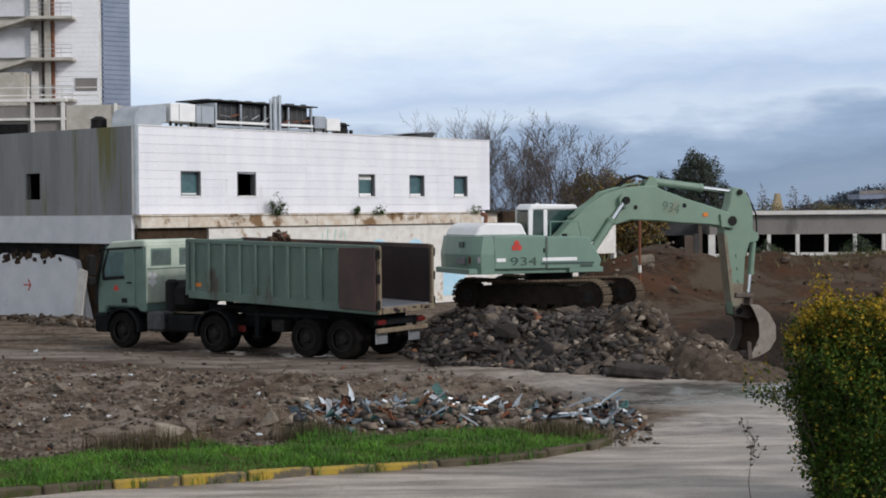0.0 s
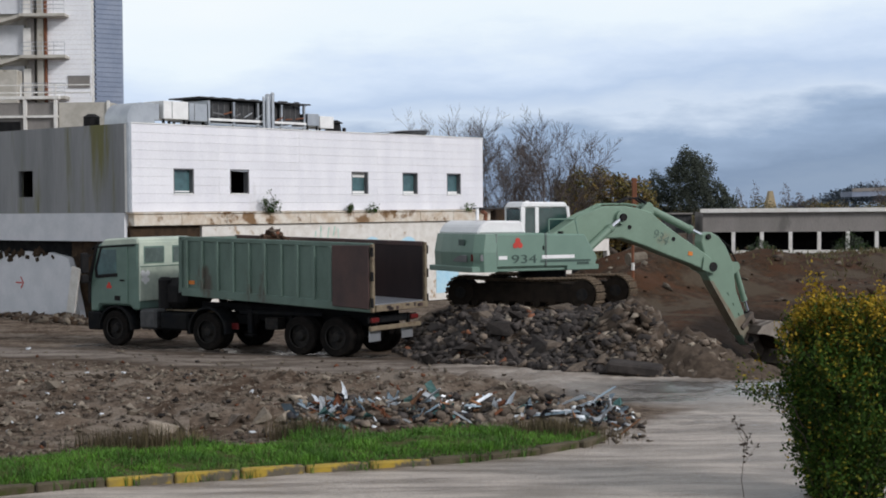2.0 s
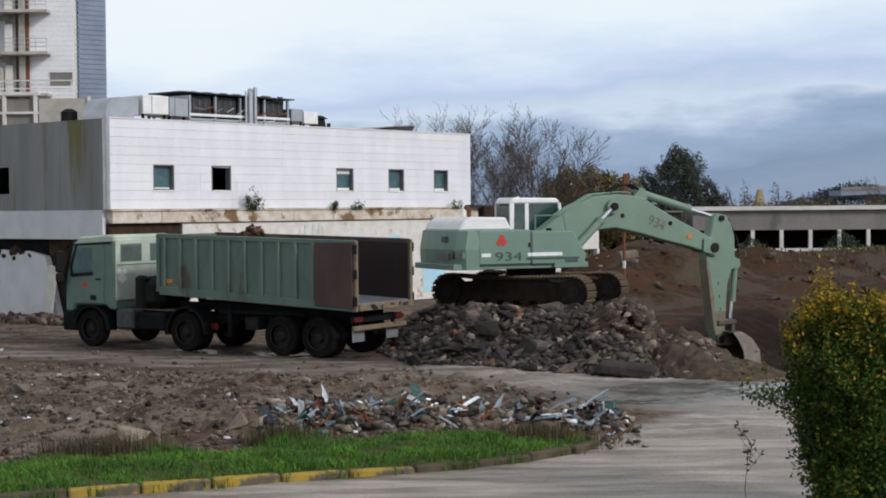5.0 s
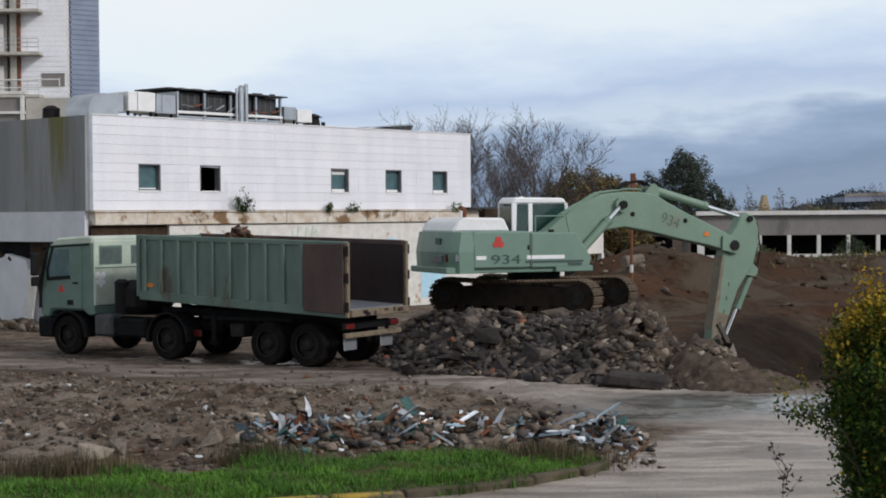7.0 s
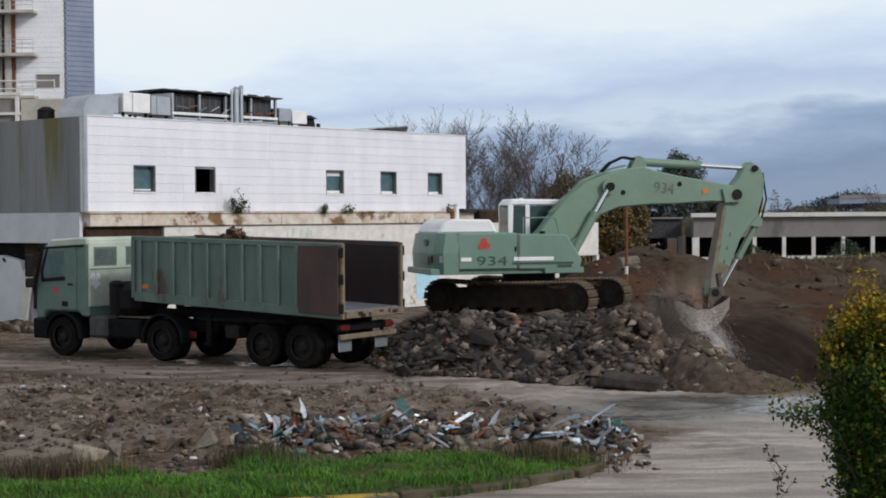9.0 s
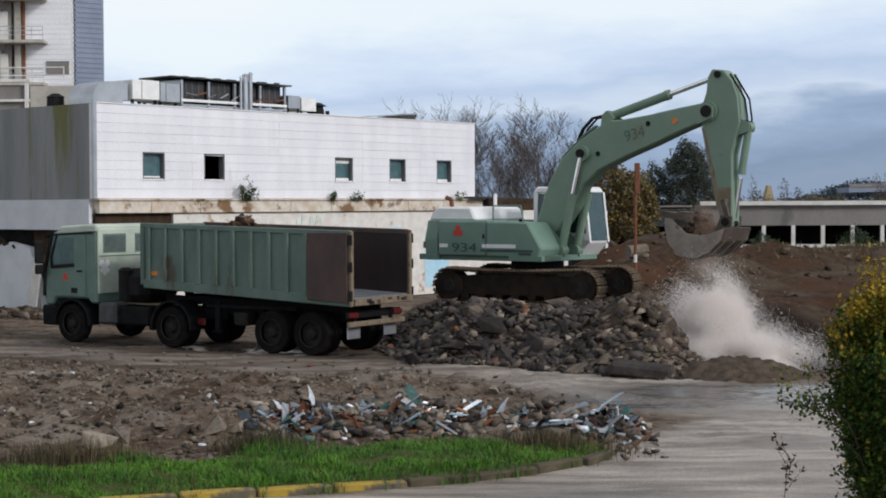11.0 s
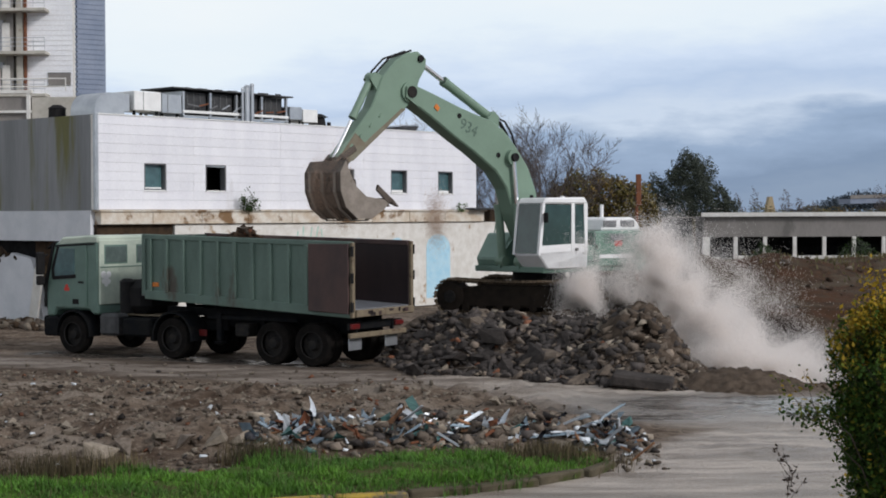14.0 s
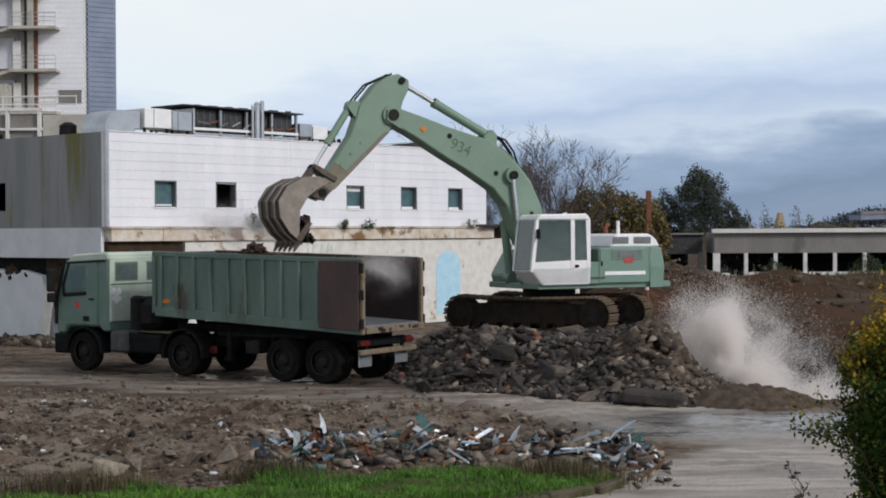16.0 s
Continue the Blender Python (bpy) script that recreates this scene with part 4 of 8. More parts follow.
# windows
for k, (a, c) in enumerate(WIN):
    mid, wd = (a + c) / 2, c - a
    lab = "open dark window hole without glass" if k == 1 else "square grey-framed window with teal glass"
    w = part("window", BX((mid, 0.03, WZ0 - 0.015), (wd + 0.06, 0.12, 0.03)), "white_metal", bld, lab)
    for nm, cc, ss in (("frame", (a + 0.025, 0.14, 5.1), (0.05, 0.26, 0.94)), ("frame", (c - 0.025, 0.14, 5.1), (0.05, 0.26, 0.94)), ("frame", (mid, 0.14, WZ1 - 0.02), (wd - 0.1, 0.26, 0.04)), ("sill", (mid, 0.14, WZ0 + 0.012), (wd - 0.1, 0.26, 0.024))):
        part(nm, BX(cc, ss), "frame_dk" if nm == "frame" else "white_metal", w)
    if k != 1:
        part("pane", BX((mid, 0.20, 5.1), (wd - 0.14, 0.012, 0.84)), "teal_glass", w)
        part("sash", BX((mid - wd * 0.36, 0.18, 5.1), (0.05, 0.05, 0.84)), "frame_dk", w)
        part("sash", BX((mid, 0.18, 4.72), (wd - 0.2, 0.05, 0.10 if k > 1 else 0.05)), "white_metal", w)
        if k == 2:
            part("blind", BX((mid, 0.185, 5.44), (wd - 0.12, 0.02, 0.20)), "blind", w)
    else:
        part("broken_lintel", BX((mid, 0.10, 5.53), (wd - 0.1, 0.14, 0.07), Matrix.Rotation(0.03, 4, "Y")), "galv", w)
# black sheets in place of the shade behind the front windows
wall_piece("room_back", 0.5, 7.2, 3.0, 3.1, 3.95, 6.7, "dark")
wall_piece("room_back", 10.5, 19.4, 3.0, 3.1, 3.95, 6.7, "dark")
# ledge and lower walls
for x0, x1 in zip(np.arange(0.12, 19.9, 2.2), list(np.arange(2.32, 19.9, 2.2)) + [20.3]):
    wall_piece("ledge_block", x0, x1 - 0.012, -0.12, 0.25, 3.46, 3.90, "ledge", bev=0.02)
wall_piece("ledge_cap", 0.05, 20.4, -0.18, 0.27, 3.90, 3.955, "ledge", "thin rusty drip ledge")
wall_piece("broken_wall", 0.1, 3.35, 0.10, 0.35, 1.6, 3.45, "brown_gap", "broken brown masonry under the ledge")
wall_piece("lower_wall", 3.37, 26.6, 0.0, 0.25, 0.0, 3.44, "old_white", "stained white lower wall with peeling paint")
wall_piece("lower_wall", 26.6, 29.75, 0.0, 0.25, 1.85, 3.40, "old_white", "white wall over a dark opening")
wall_piece("wall_end", 29.60, 29.80, 0.0, 0.25, 0.3, 1.84, "old_white")
# black sheet in place of the shade inside the opening
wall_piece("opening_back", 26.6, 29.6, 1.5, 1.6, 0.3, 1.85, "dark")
wall_piece("terrace_block", 19.95, 25.5, 0.6, 6.0, 3.44, 3.98, "brown_gap", "dark brown terrace edge")
wall_piece("canopy", 19.2, 21.6, -0.5, 0.5, 3.97, 4.05, "coil", "thin dark canopy slab")
for cx, w_, zt in ((12.6, 1.25, 2.85), (14.85, 1.25, 2.82), (17.4, 1.5, 2.95)):
    pts = [(cx - w_ / 2, 0.3), (cx + w_ / 2, 0.3)] + [(cx + w_ / 2 * math.cos(t), zt - 0.6 + 0.6 * math.sin(t)) for t in np.linspace(0, math.pi, 11)]
    part("painted_arch", PRISM(pts, -0.012, 0.01), "blue_paint", bld, "arch painted pale blue on the white wall")
# hand-painted green scrawl, no readable letters
for x, z, s in ((9.6, 3.10, 0.5), (10.0, 2.95, 0.7), (10.35, 3.12, 0.4), (10.6, 2.98, 0.5), (9.3, 3.0, 0.3)):
    part("paint_scrawl", BX((x, -0.004, z), (0.05, 0.012, s), Matrix.Rotation(rnd.uniform(-0.5, 0.5), 4, "Y")), "green_paint", bld, "faded green paint stroke")
# left side lower storey
wall_piece("side_band", -0.04, 0.24, 0.26, DEP, 2.90, 3.94, "old_white2", "dirty white band on the side wall")
# black sheet in place of the shade above the ragged wall
wall_piece("side_recess", 0.4, 0.5, 0.4, DEP, 2.3, 2.9, "dark")
pts = [(2.9, -0.2), (DEP, -0.2), (DEP, 2.45)]
yy = DEP
while yy > 4.2:
    yy -= rnd.uniform(0.25, 0.7)
    pts.append((max(yy, 4.0), 2.46 + rnd.uniform(-0.16, 0.07)))
pts += [(3.75, 2.25), (3.5, 1.7), (3.3, 1.0)]
q = PRISM(pts, 0.0, 0.24)
for v in q.verts:
    v.co.x, v.co.y = v.co.y, v.co.x
part("side_lower_wall", q, "old_white2", bld, "white painted side wall with a ragged broken top")
part("leaning_panel", BX((-0.25, 3.1, 0.95), (0.08, 0.5, 2.0), Matrix.Rotation(0.22, 4, "X"), 0.015), "old_white", bld, "pale broken wall panel leaning over")
wall_piece("broken_pier", 0.3, 1.0, 0.6, 3.9, 0.0, 2.9, "brown_gap", "broken brown masonry pier")
for cc, ss, an in (((-0.008, 6.95, 1.26), (0.014, 0.42, 0.05), 0), ((-0.008, 6.74, 1.36), (0.014, 0.30, 0.045), 0.9), ((-0.008, 6.74, 1.16), (0.014, 0.30, 0.045), -0.9)):
    part("painted_arrow", BX(cc, ss, Matrix.Rotation(an, 4, "X")), "red_paint", bld, "red sprayed arrow")
for k in range(26):
    y0, z0 = rnd.uniform(4.6, 11), 2.5 + rnd.uniform(-0.35, 0.05)
    part("broken_edge", BX((-0.01, y0, z0), (0.06, rnd.uniform(0.1, 0.35), rnd.uniform(0.08, 0.3)), Matrix.Rotation(rnd.uniform(-0.7, 0.7), 4, "X"), 0.02), "brown_gap", bld)


def wall_weed(x, z, n, size, label):
    """Scrawny weed: branching stems with small leaves."""
    st, lf = bmesh.new(), bmesh.new()
    for i in range(n):
        p = Vector((x + rnd.uniform(-0.35, 0.35) * size, -0.22, z))
        d = Vector((rnd.uniform(-0.9, 0.9), rnd.uniform(-0.25, 0.02), rnd.uniform(0.3, 1.0))).normalized()
        for j in range(4):
            q2 = p + d * size * rnd.uniform(0.15, 0.3)
            cyl(st, p, q2, 0.012, 0.008, 4)
            p = q2
            d = (d + Vector((rnd.uniform(-0.3, 0.3), 0, rnd.uniform(-0.4, 0.2)))).normalized()
            for _ in range(9):
                o = p + Vector((rnd.uniform(-0.12, 0.12), rnd.uniform(-0.06, 0.06), rnd.uniform(-0.1, 0.1)))
                vs = [lf.verts.new(o + Vector((rnd.uniform(-0.06, 0.06), rnd.uniform(-0.03, 0.03), rnd.uniform(-0.06, 0.06)))) for _ in range(3)]
                lf.faces.new(vs)
    r = thing("wall_weed", label, "weed", BM)
    part("stem", st, "leaf_d", r)
    part("leaves", lf, "leaf", r)


wall_weed(6.6, 3.9, 11, 0.6, "scrawny bramble growing from the ledge")
wall_weed(7.4, 3.9, 1, 1.4, "long bare weed stem leaning from the ledge")
wall_weed(11.0, 3.9, 5, 0.28, "small weed tuft growing from the ledge")
wall_weed(12.4, 3.9, 5, 0.3, "low dry weed on the ledge")
wall_weed(18.6, 3.9, 4, 0.4, "dry weed tuft on the ledge's end")


# ---- roof plant ----
def on_roof(name, label, category):
    return thing(name, label, category, BM)


ZR = 6.95
duct = on_roof("roof_duct", "curved galvanised air duct on the flat roof", "duct")
pts = [(1.35 + 0.62 * math.cos(t), 7.40 + 0.62 * math.sin(t)) for t in np.linspace(math.pi * 0.5, math.pi, 8)] + [(0.73, ZR), (2.0, ZR), (2.0, 8.02)]
part("elbow", PRISM(pts, 1.0, 2.4, 0.02), "galv", duct)
part("collar", BX((2.15, 1.7, 7.7), (0.30, 1.2, 0.62), None, 0.02), "galv", duct)
for x0, x1, z0, z1, mk, lab in ((2.42, 3.62, 7.46, 8.14, "white_metal", "white sheet-metal air box"), (3.66, 4.55, 7.42, 8.10, "galv", "galvanised air box")):
    r = on_roof("air_box", lab + " on the roof", "air handling box")
    part("casing", BX(((x0 + x1) / 2, 1.6, (z0 + z1) / 2), (x1 - x0, 1.2, z1 - z0), None, 0.02), mk, r)
    for sx_ in (x0 + 0.1, x1 - 0.1):
        for sy_ in (1.15, 2.05):
            part("foot", BX((sx_, sy_, (z0 + ZR) / 2), (0.08, 0.08, z0 - ZR)), "black", r)
    part("seam", BX(((x0 + x1) / 2 - 0.2, 0.995, (z0 + z1) / 2), (0.02, 0.012, z1 - z0 - 0.04)), "frame_dk", r)
ac = on_roof("chiller_unit", "long rusty chiller unit with dark coil panels on the roof", "chiller")
for i in range(5):
    part("post", BX((4.65 + i * 1.27, 1.06, 7.75), (0.09, 0.09, 1.0)), "galv", ac)
for i in range(4):
    part("coil_panel", BX((5.28 + i * 1.27, 1.25, 7.92), (1.16, 0.05, 0.66)), "coil", ac)
    for j in range(3):
        part("rib", BX((4.98 + i * 1.27 + j * 0.3, 1.215, 7.92), (0.02, 0.02, 0.6)), "frame_dk", ac)
part("lower_rail", BX((7.2, 1.02, 7.52), (5.2, 0.10, 0.10), None, 0.01), "white_metal", ac)
part("lower_rail", BX((7.2, 1.02, 7.36), (5.2, 0.10, 0.06), None, 0.01), "galv", ac)
part("base_frame", BX((7.2, 1.9, 7.26), (5.3, 1.7, 0.10)), "black", ac)
part("cover", BX((7.05, 1.85, 8.33), (5.9, 1.9, 0.05), Matrix.Rotation(0.008, 4, "Y"), 0.01), "coil", ac)
part("fan_deck", BX((7.2, 2.3, 7.9), (5.1, 0.9, 0.8)), "coil", ac)
part("end_casing", BX((4.62, 1.9, 7.7), (0.06, 1.6, 1.1)), "galv", ac)
for i in range(7):
    x = 4.9 + i * 0.75
    part("debris", BX((x, 1.1 + rnd.uniform(0, 0.1), 8.38), (rnd.uniform(0.1, 0.5), 0.08, 0.05)), "coil", ac)
for i in range(9):
    part("pipe", CYL((4.8 + i * 0.55, 1.0, 7.60 + rnd.uniform(-0.05, 0.2)), (5.1 + i * 0.55 + rnd.uniform(0, 0.3), 1.0, 7.60 + rnd.uniform(-0.05, 0.25)), 0.03, seg=6), rnd.choice(("galv", "rust_post", "frame_dk")), ac)
for x, zt, rr in ((7.55, 8.55, 0.11), (7.80, 8.62, 0.08), (7.33, 8.45, 0.05)):
    st = on_roof("vent_pipe", "upright grey vent pipe on the roof", "pipe")
    part("tube", CYL((x, 0.85, ZR), (x, 0.85, zt), rr, seg=10), "galv", st)
    part("cap", CYL((x, 0.85, zt), (x, 0.85, zt + 0.08), rr * 1.25, rr * 0.6, seg=10), "galv", st)
for x0, x1, z1, mk in ((9.9, 10.55, 7.95, "galv"), (10.6, 11.4, 7.88, "white_metal")):
    r = on_roof("air_box", "small pale air box on the roof", "air handling box")
    part("casing", BX(((x0 + x1) / 2, 1.5, z1 - 0.25), (x1 - x0, 1.0, 0.5), None, 0.02), mk, r)
    for sx_ in (x0 + 0.06, x1 - 0.06):
        part("foot", BX((sx_, 1.1, (z1 - 0.5 + ZR) / 2), (0.06, 0.06, z1 - 0.5 - ZR)), "black", r)
fan = on_roof("roof_fan", "round black roof extractor fan", "fan")
part("cowl", CYL((11.65, 1.3, ZR), (11.65, 1.3, 7.62), 0.42, 0.30, 14), "black", fan)
part("hood", CYL((11.65, 1.3, 7.62), (11.65, 1.3, 7.75), 0.44, 0.2, 14), "black", fan)
part("motor", CYL((12.2, 1.2, ZR), (12.2, 1.2, 7.45), 0.08, seg=8), "black", fan)
sk = on_roof("roof_hatch", "long tilted dark skylight flap on the roof", "roof hatch")
part("flap", PRISM([(12.9, 7.02), (17.1, 7.50), (17.35, 7.50), (16.9, 7.02)], 1.0, 2.6), "coil", sk)
part("flashing", PRISM([(12.9, 7.22), (16.95, 7.52), (17.3, 7.56), (17.3, 7.53), (12.9, 7.19)], 0.95, 2.65), "frame_dk", sk)
rf = on_roof("roof_fan", "round black fan on the grey roof edge", "fan")
part("cowl", CYL((0.9, 3.4, 6.9), (0.9, 3.4, 7.55), 0.32, 0.30, 12), "black", rf)
part("hood", CYL((0.9, 3.4, 7.55), (0.9, 3.4, 7.68), 0.34, 0.14, 12), "black", rf)


# ---- middle block with white frames ----
mb = thing("concrete_block", "low grey-brown concrete block with white frames", "building", pose(-23.0, 80, 0, 0, 0, -4))
part("wall", BX((-4, 3, 4.9), (12, 6, 9.8)), "far_concrete", mb)
part("roof_edge", BX((-4.0, -0.06, 10.05), (12.2, 0.3, 0.16)), "white_trim", mb)
part("roof_edge", BX((-4.0, -0.06, 9.05), (12.1, 0.22, 0.12)), "white_trim", mb)
for x in (-8.6, -5.6, -2.6, 0.25, 1.9):
    part("mullion", BX((x, -0.08, 8.9), (0.16, 0.2, 2.3)), "white_trim", mb)
# windows near black: the unlit inside put into their colour
for x in (-7.1, -4.1, -1.2):
    part("window", BX((x, -0.03, 8.45), (2.3, 0.08, 0.7)), "dark", mb)
part("annex", BX((3.4, 2.5, 4.9), (2.7, 5, 9.75)), "concrete", mb, "plain beige concrete annex")
part("annex_edge", BX((4.72, -0.05, 9.2), (0.14, 0.1, 1.3)), "white_trim", mb)
for z in (10.35, 10.75):
    part("rail", CYL((-10, -0.05, z), (3.8, -0.05, z - 0.05), 0.03, seg=6), "white_trim", mb)
for x in np.arange(-9.5, 3.9, 1.9):
    part("rail_post", CYL((x, -0.05, 10.1), (x, -0.05, 10.75), 0.03, seg=6), "white_trim", mb)

# ---- tower with stair landings and louvred flank ----
tw = thing("concrete_tower", "tall concrete tower block with open stair landings and louvred flank", "tower", pose(-28.5, 112, 0))
part("core", BX((-5.0, 6.2, 16), (7.0, 9, 32)), "concrete", tw)
part("flank_wall", BX((0.05, 6.0, 16), (3.3, 9, 32)), "white_trim", tw)
part("pillar", BX((-2.0, 1.45, 16), (0.45, 0.9, 32)), "concrete", tw, "raw concrete pillar")
part("pillar", BX((-2.75, 1.5, 16), (0.5, 0.6, 32)), "far_concrete", tw)
part("corner_strip", BX((-1.64, 1.3, 16), (0.16, 0.5, 32)), "rust_post", tw, "rusty corner strip")
rot_side = Matrix.Rotation(radians(38), 4, "Z")
# turned flank and its slats take the shaded louvre colour
part("side_flank", BX((2.62, 3.0, 16), (2.2, 0.3, 32), rot_side), "louvre_dark", tw)
for k in range(60):
    z = 9.0 + k * 0.36
    q = BX((0.05, 1.42, z), (3.25, 0.10, 0.335), Matrix.Rotation(0.10, 4, "X"))
    part("louvre_slat", q, "louvre", tw)
    q = BX((2.55, 2.83, z), (2.2, 0.12, 0.2), rot_side @ Matrix.Rotation(0.35, 4, "X"))
    part("louvre_slat", q, "louvre_dark", tw)
part("vent_panel", BX((0.75, 1.34, 13.6), (1.6, 0.10, 0.85)), "far_concrete", tw, "grey louvred vent panel")
part("vent_frame", BX((0.75, 1.30, 14.05), (1.7, 0.06, 0.06)), "frame_dk", tw)
for z in (12.4, 15.4, 18.45, 21.5, 24.5):
    ld_ = part("landing", BX((-1.65, 0.9, z), (3.4, 1.6, 0.22), None, 0.02), "concrete", tw, "projecting concrete stair landing")
    part("flight", PRISM([(-3.3, z + 0.08), (-3.3, z - 0.14), (-6.1, z - 0.95), (-6.1, z - 0.72)], 0.2, 1.4), "concrete", tw, "sloping concrete stair flight")
    part("landing", BX((-7.6, 0.9, z - 0.85), (3.0, 1.6, 0.2), None, 0.02), "concrete", tw)
    part("panel", BX((-4.75, 1.55, z + 1.35), (2.9, 0.2, 2.2)), "old_white2", tw, "pale rendered panel")
    part("door_opening", BX((-3.0, 1.12, z + 1.15), (0.55, 0.1, 2.1)), "white_trim", tw)
    # black box drawn for the shade inside the bay
    part("opening", BX((-7.6, 1.62, z + 0.75), (2.4, 0.15, 2.3)), "dark", tw, "near-black box standing in for a shaded open bay")
    for zz in (z + 0.45, z + 0.75, z + 1.05):
        part("rail", CYL((-3.2, 0.15, zz), (0.0, 0.15, zz), 0.025, seg=5), "galv", tw)
        part("rail", CYL((-9.0, 0.15, zz - 0.8), (-6.1, 0.15, zz - 0.8), 0.025, seg=5), "galv", tw)
    for x in np.arange(-3.2, 0.1, 0.8):
        part("baluster", CYL((x, 0.15, z + 0.1), (x, 0.15, z + 1.05), 0.02, seg=5), "galv", tw)
part("low_wall", BX((-6.0, 0.4, 7.2), (5.2, 1.6, 14.4)), "concrete", tw, "weathered beige stair wall")
part("boarded_window", BX((-7.5, -0.44, 13.2), (1.9, 0.1, 1.7)), "rock_light", tw, "boarded window")

# ---- far low block on the right ----
fb = thing("far_low_building", "long low concrete building with a dark open colonnade", "building", pose(18.6, 115, 0, 0, 0, -3.0))
part("parapet", BX((16, 3, 2.85), (32, 6, 1.5)), "far_concrete", fb)
part("roof_edge", BX((16, -0.08, 3.72), (32.4, 0.5, 0.30)), "white_trim", fb, "white roof edge")
# rear wall near black: the colonnade's shade put into its colour
part("rear_wall", BX((16, 5.5, 1.0), (32, 0.3, 2.2)), "dark", fb)
part("sill", BX((17.2, -0.02, 0.62), (29.5, 0.25, 0.22)), "white_trim", fb)
part("sill_wall", BX((17.2, 0.2, 0.25), (29.5, 0.3, 0.6)), "far_concrete", fb)
for k in range(14):
    part("column", BX((0.15 + k * 2.12, 0.1, 1.2), (0.26 if k else 0.5, 0.3, 1.8)), "white_trim", fb)
part("plinth", BX((0.4, 0.3, 0.3), (1.4, 0.6, 0.7)), "white_trim", fb)
lw_ = thing("far_low_wing", "shaded low wing of the far concrete building", "building", pose(18.3, 117.5, 0, 0, 0, 3))
# dark parapet material carries the shade on this wing
part("parapet", BX((-7.5, 3, 2.75), (14.6, 6, 1.45)), "coil", lw_, "parapet coloured dark for the wing's shade")
part("roof_edge", BX((-7.5, -0.06, 3.52), (14.8, 0.4, 0.12)), "far_concrete", lw_)
# near-black again, for the shade under the wing
part("rear_wall", BX((-7.5, 5.5, 1.0), (14.6, 0.3, 2.2)), "dark", lw_)
for k in range(4):
    part("column", BX((-0.3 - k * 4.6, 0.1, 1.2), (0.4, 0.3, 1.9)), "far_concrete", lw_)

# ---- bits on the plain ----
post = thing("steel_post", "tall rust-red steel post standing on the plain", "post", pose(5.98, 50.2, 0))
part("tube", CYL((0, 0, float(ground_z(5.98, 50.2)) - 0.1), (0, 0, 4.0), 0.05, seg=8), "rust_post", post)
part("head", BX((0.06, 0, 4.5), (0.16, 0.16, 1.0), None, 0.02), "rust_post", post)
part("base_tray", BX((0.25, -0.1, float(ground_z(6.2, 50.1)) + 0.28), (0.7, 0.5, 0.55), None, 0.03), "scrap_teal", post, "green metal tray")
part("stripe", CYL((0, 0, 1.85), (0, 0, 2.1), 0.056, seg=8), "white_trim", post)
for x, y, L, r_, rz, mk, lab in ((9.6, 68.0, 1.4, 0.16, -18, "white_trim", "white plastic pipe lying on the soil"), (8.05, 67.0, 0.9, 0.28, 25, "rock_light", "pale broken pillar lying on the soil"), (29.0, 95.0, 2.6, 0.15, -12, "white_trim", "white pipe lying on the soil"), (17.5, 84.0, 1.2, 0.12, 10, "white_trim", "white pipe lying on the soil")):
    q = CYL((-L / 2, 0, 0), (L / 2, 0, 0), r_, r_ * 0.9, 10)
    z = float(ground_z(x, y))
    tagged(part("pipe_piece", q, mk, None, m=pose(x, y, z + r_ * 0.85, 0, -6, rz)), lab, "pipe")


# ---- tractor truck and tipper trailer ----
HEAD = 148.6
# local axes: x forward from the rearmost axle, y negative towards the far side, z up
TM = Matrix.Translation((-3.36, 38.77, 0)) @ Matrix.Rotation(radians(HEAD), 4, "Z")
W = 2.5
AXLES = {"rear": 0.0, "rear_front": 1.22, "drive": 4.50, "steer": 8.05}


def wheel(root, x, y, out, r=0.545, w=0.30, dish=True):
    """A wheel whose outer face looks along out (+1 or -1 in y)."""
    prof = [(r * 0.60, -w / 2), (r * 0.92, -w / 2), (r * 0.985, -w * 0.36), (r, -w * 0.2), (r, w * 0.2), (r * 0.985, w * 0.36), (r * 0.92, w / 2), (r * 0.60, w / 2)]
    b = bmesh.new()
    n = 32
    rings = []
    for i in range(n):
        a = 2 * math.pi * i / n
        k = 1.0 if i % 2 else 0.985
        rings.append([b.verts.new((math.cos(a) * q * (k if q > r * 0.95 else 1), yy, math.sin(a) * q * (k if q > r * 0.95 else 1))) for q, yy in prof])
    for i in range(n):
        a, c = rings[i], rings[(i + 1) % n]
        for j in range(len(prof) - 1):
            b.faces.new((a[j], a[j + 1], c[j + 1], c[j]))
    hub = part("wheel", CYL((0, -w * 0.2, 0), (0, w * 0.2, 0), r * 0.2, seg=14), "rim", root, m=pose(x, y, r))
    part("tyre", b, "tyre", hub)
    rim = bmesh.new()
    o = out
    cyl(rim, (0, -o * w * 0.30, 0), (0, o * w * 0.10, 0), r * 0.60, r * 0.60, 24)
    cyl(rim, (0, o * w * 0.10, 0), (0, o * w * 0.40, 0), r * 0.30, r * 0.20, 16)
    for i in range(8):
        a = i * math.pi / 4
        cyl(rim, (math.cos(a) * r * 0.40, o * w * 0.08, math.sin(a) * r * 0.40), (math.cos(a) * r * 0.40, o * w * 0.16, math.sin(a) * r * 0.40), 0.025, seg=6)
    part("rim", rim, "rim", hub)
    lip = bmesh.new()
    for i in range(24):
        a0, a1 = 2 * math.pi * i / 24, 2 * math.pi * (i + 1) / 24
        cyl(lip, (math.cos(a0) * r * 0.60, o * w * 0.47, math.sin(a0) * r * 0.60), (math.cos(a1) * r * 0.60, o * w * 0.47, math.sin(a1) * r * 0.60), 0.016, seg=5)
    part("rim_lip", lip, "rim", hub)
    return hub


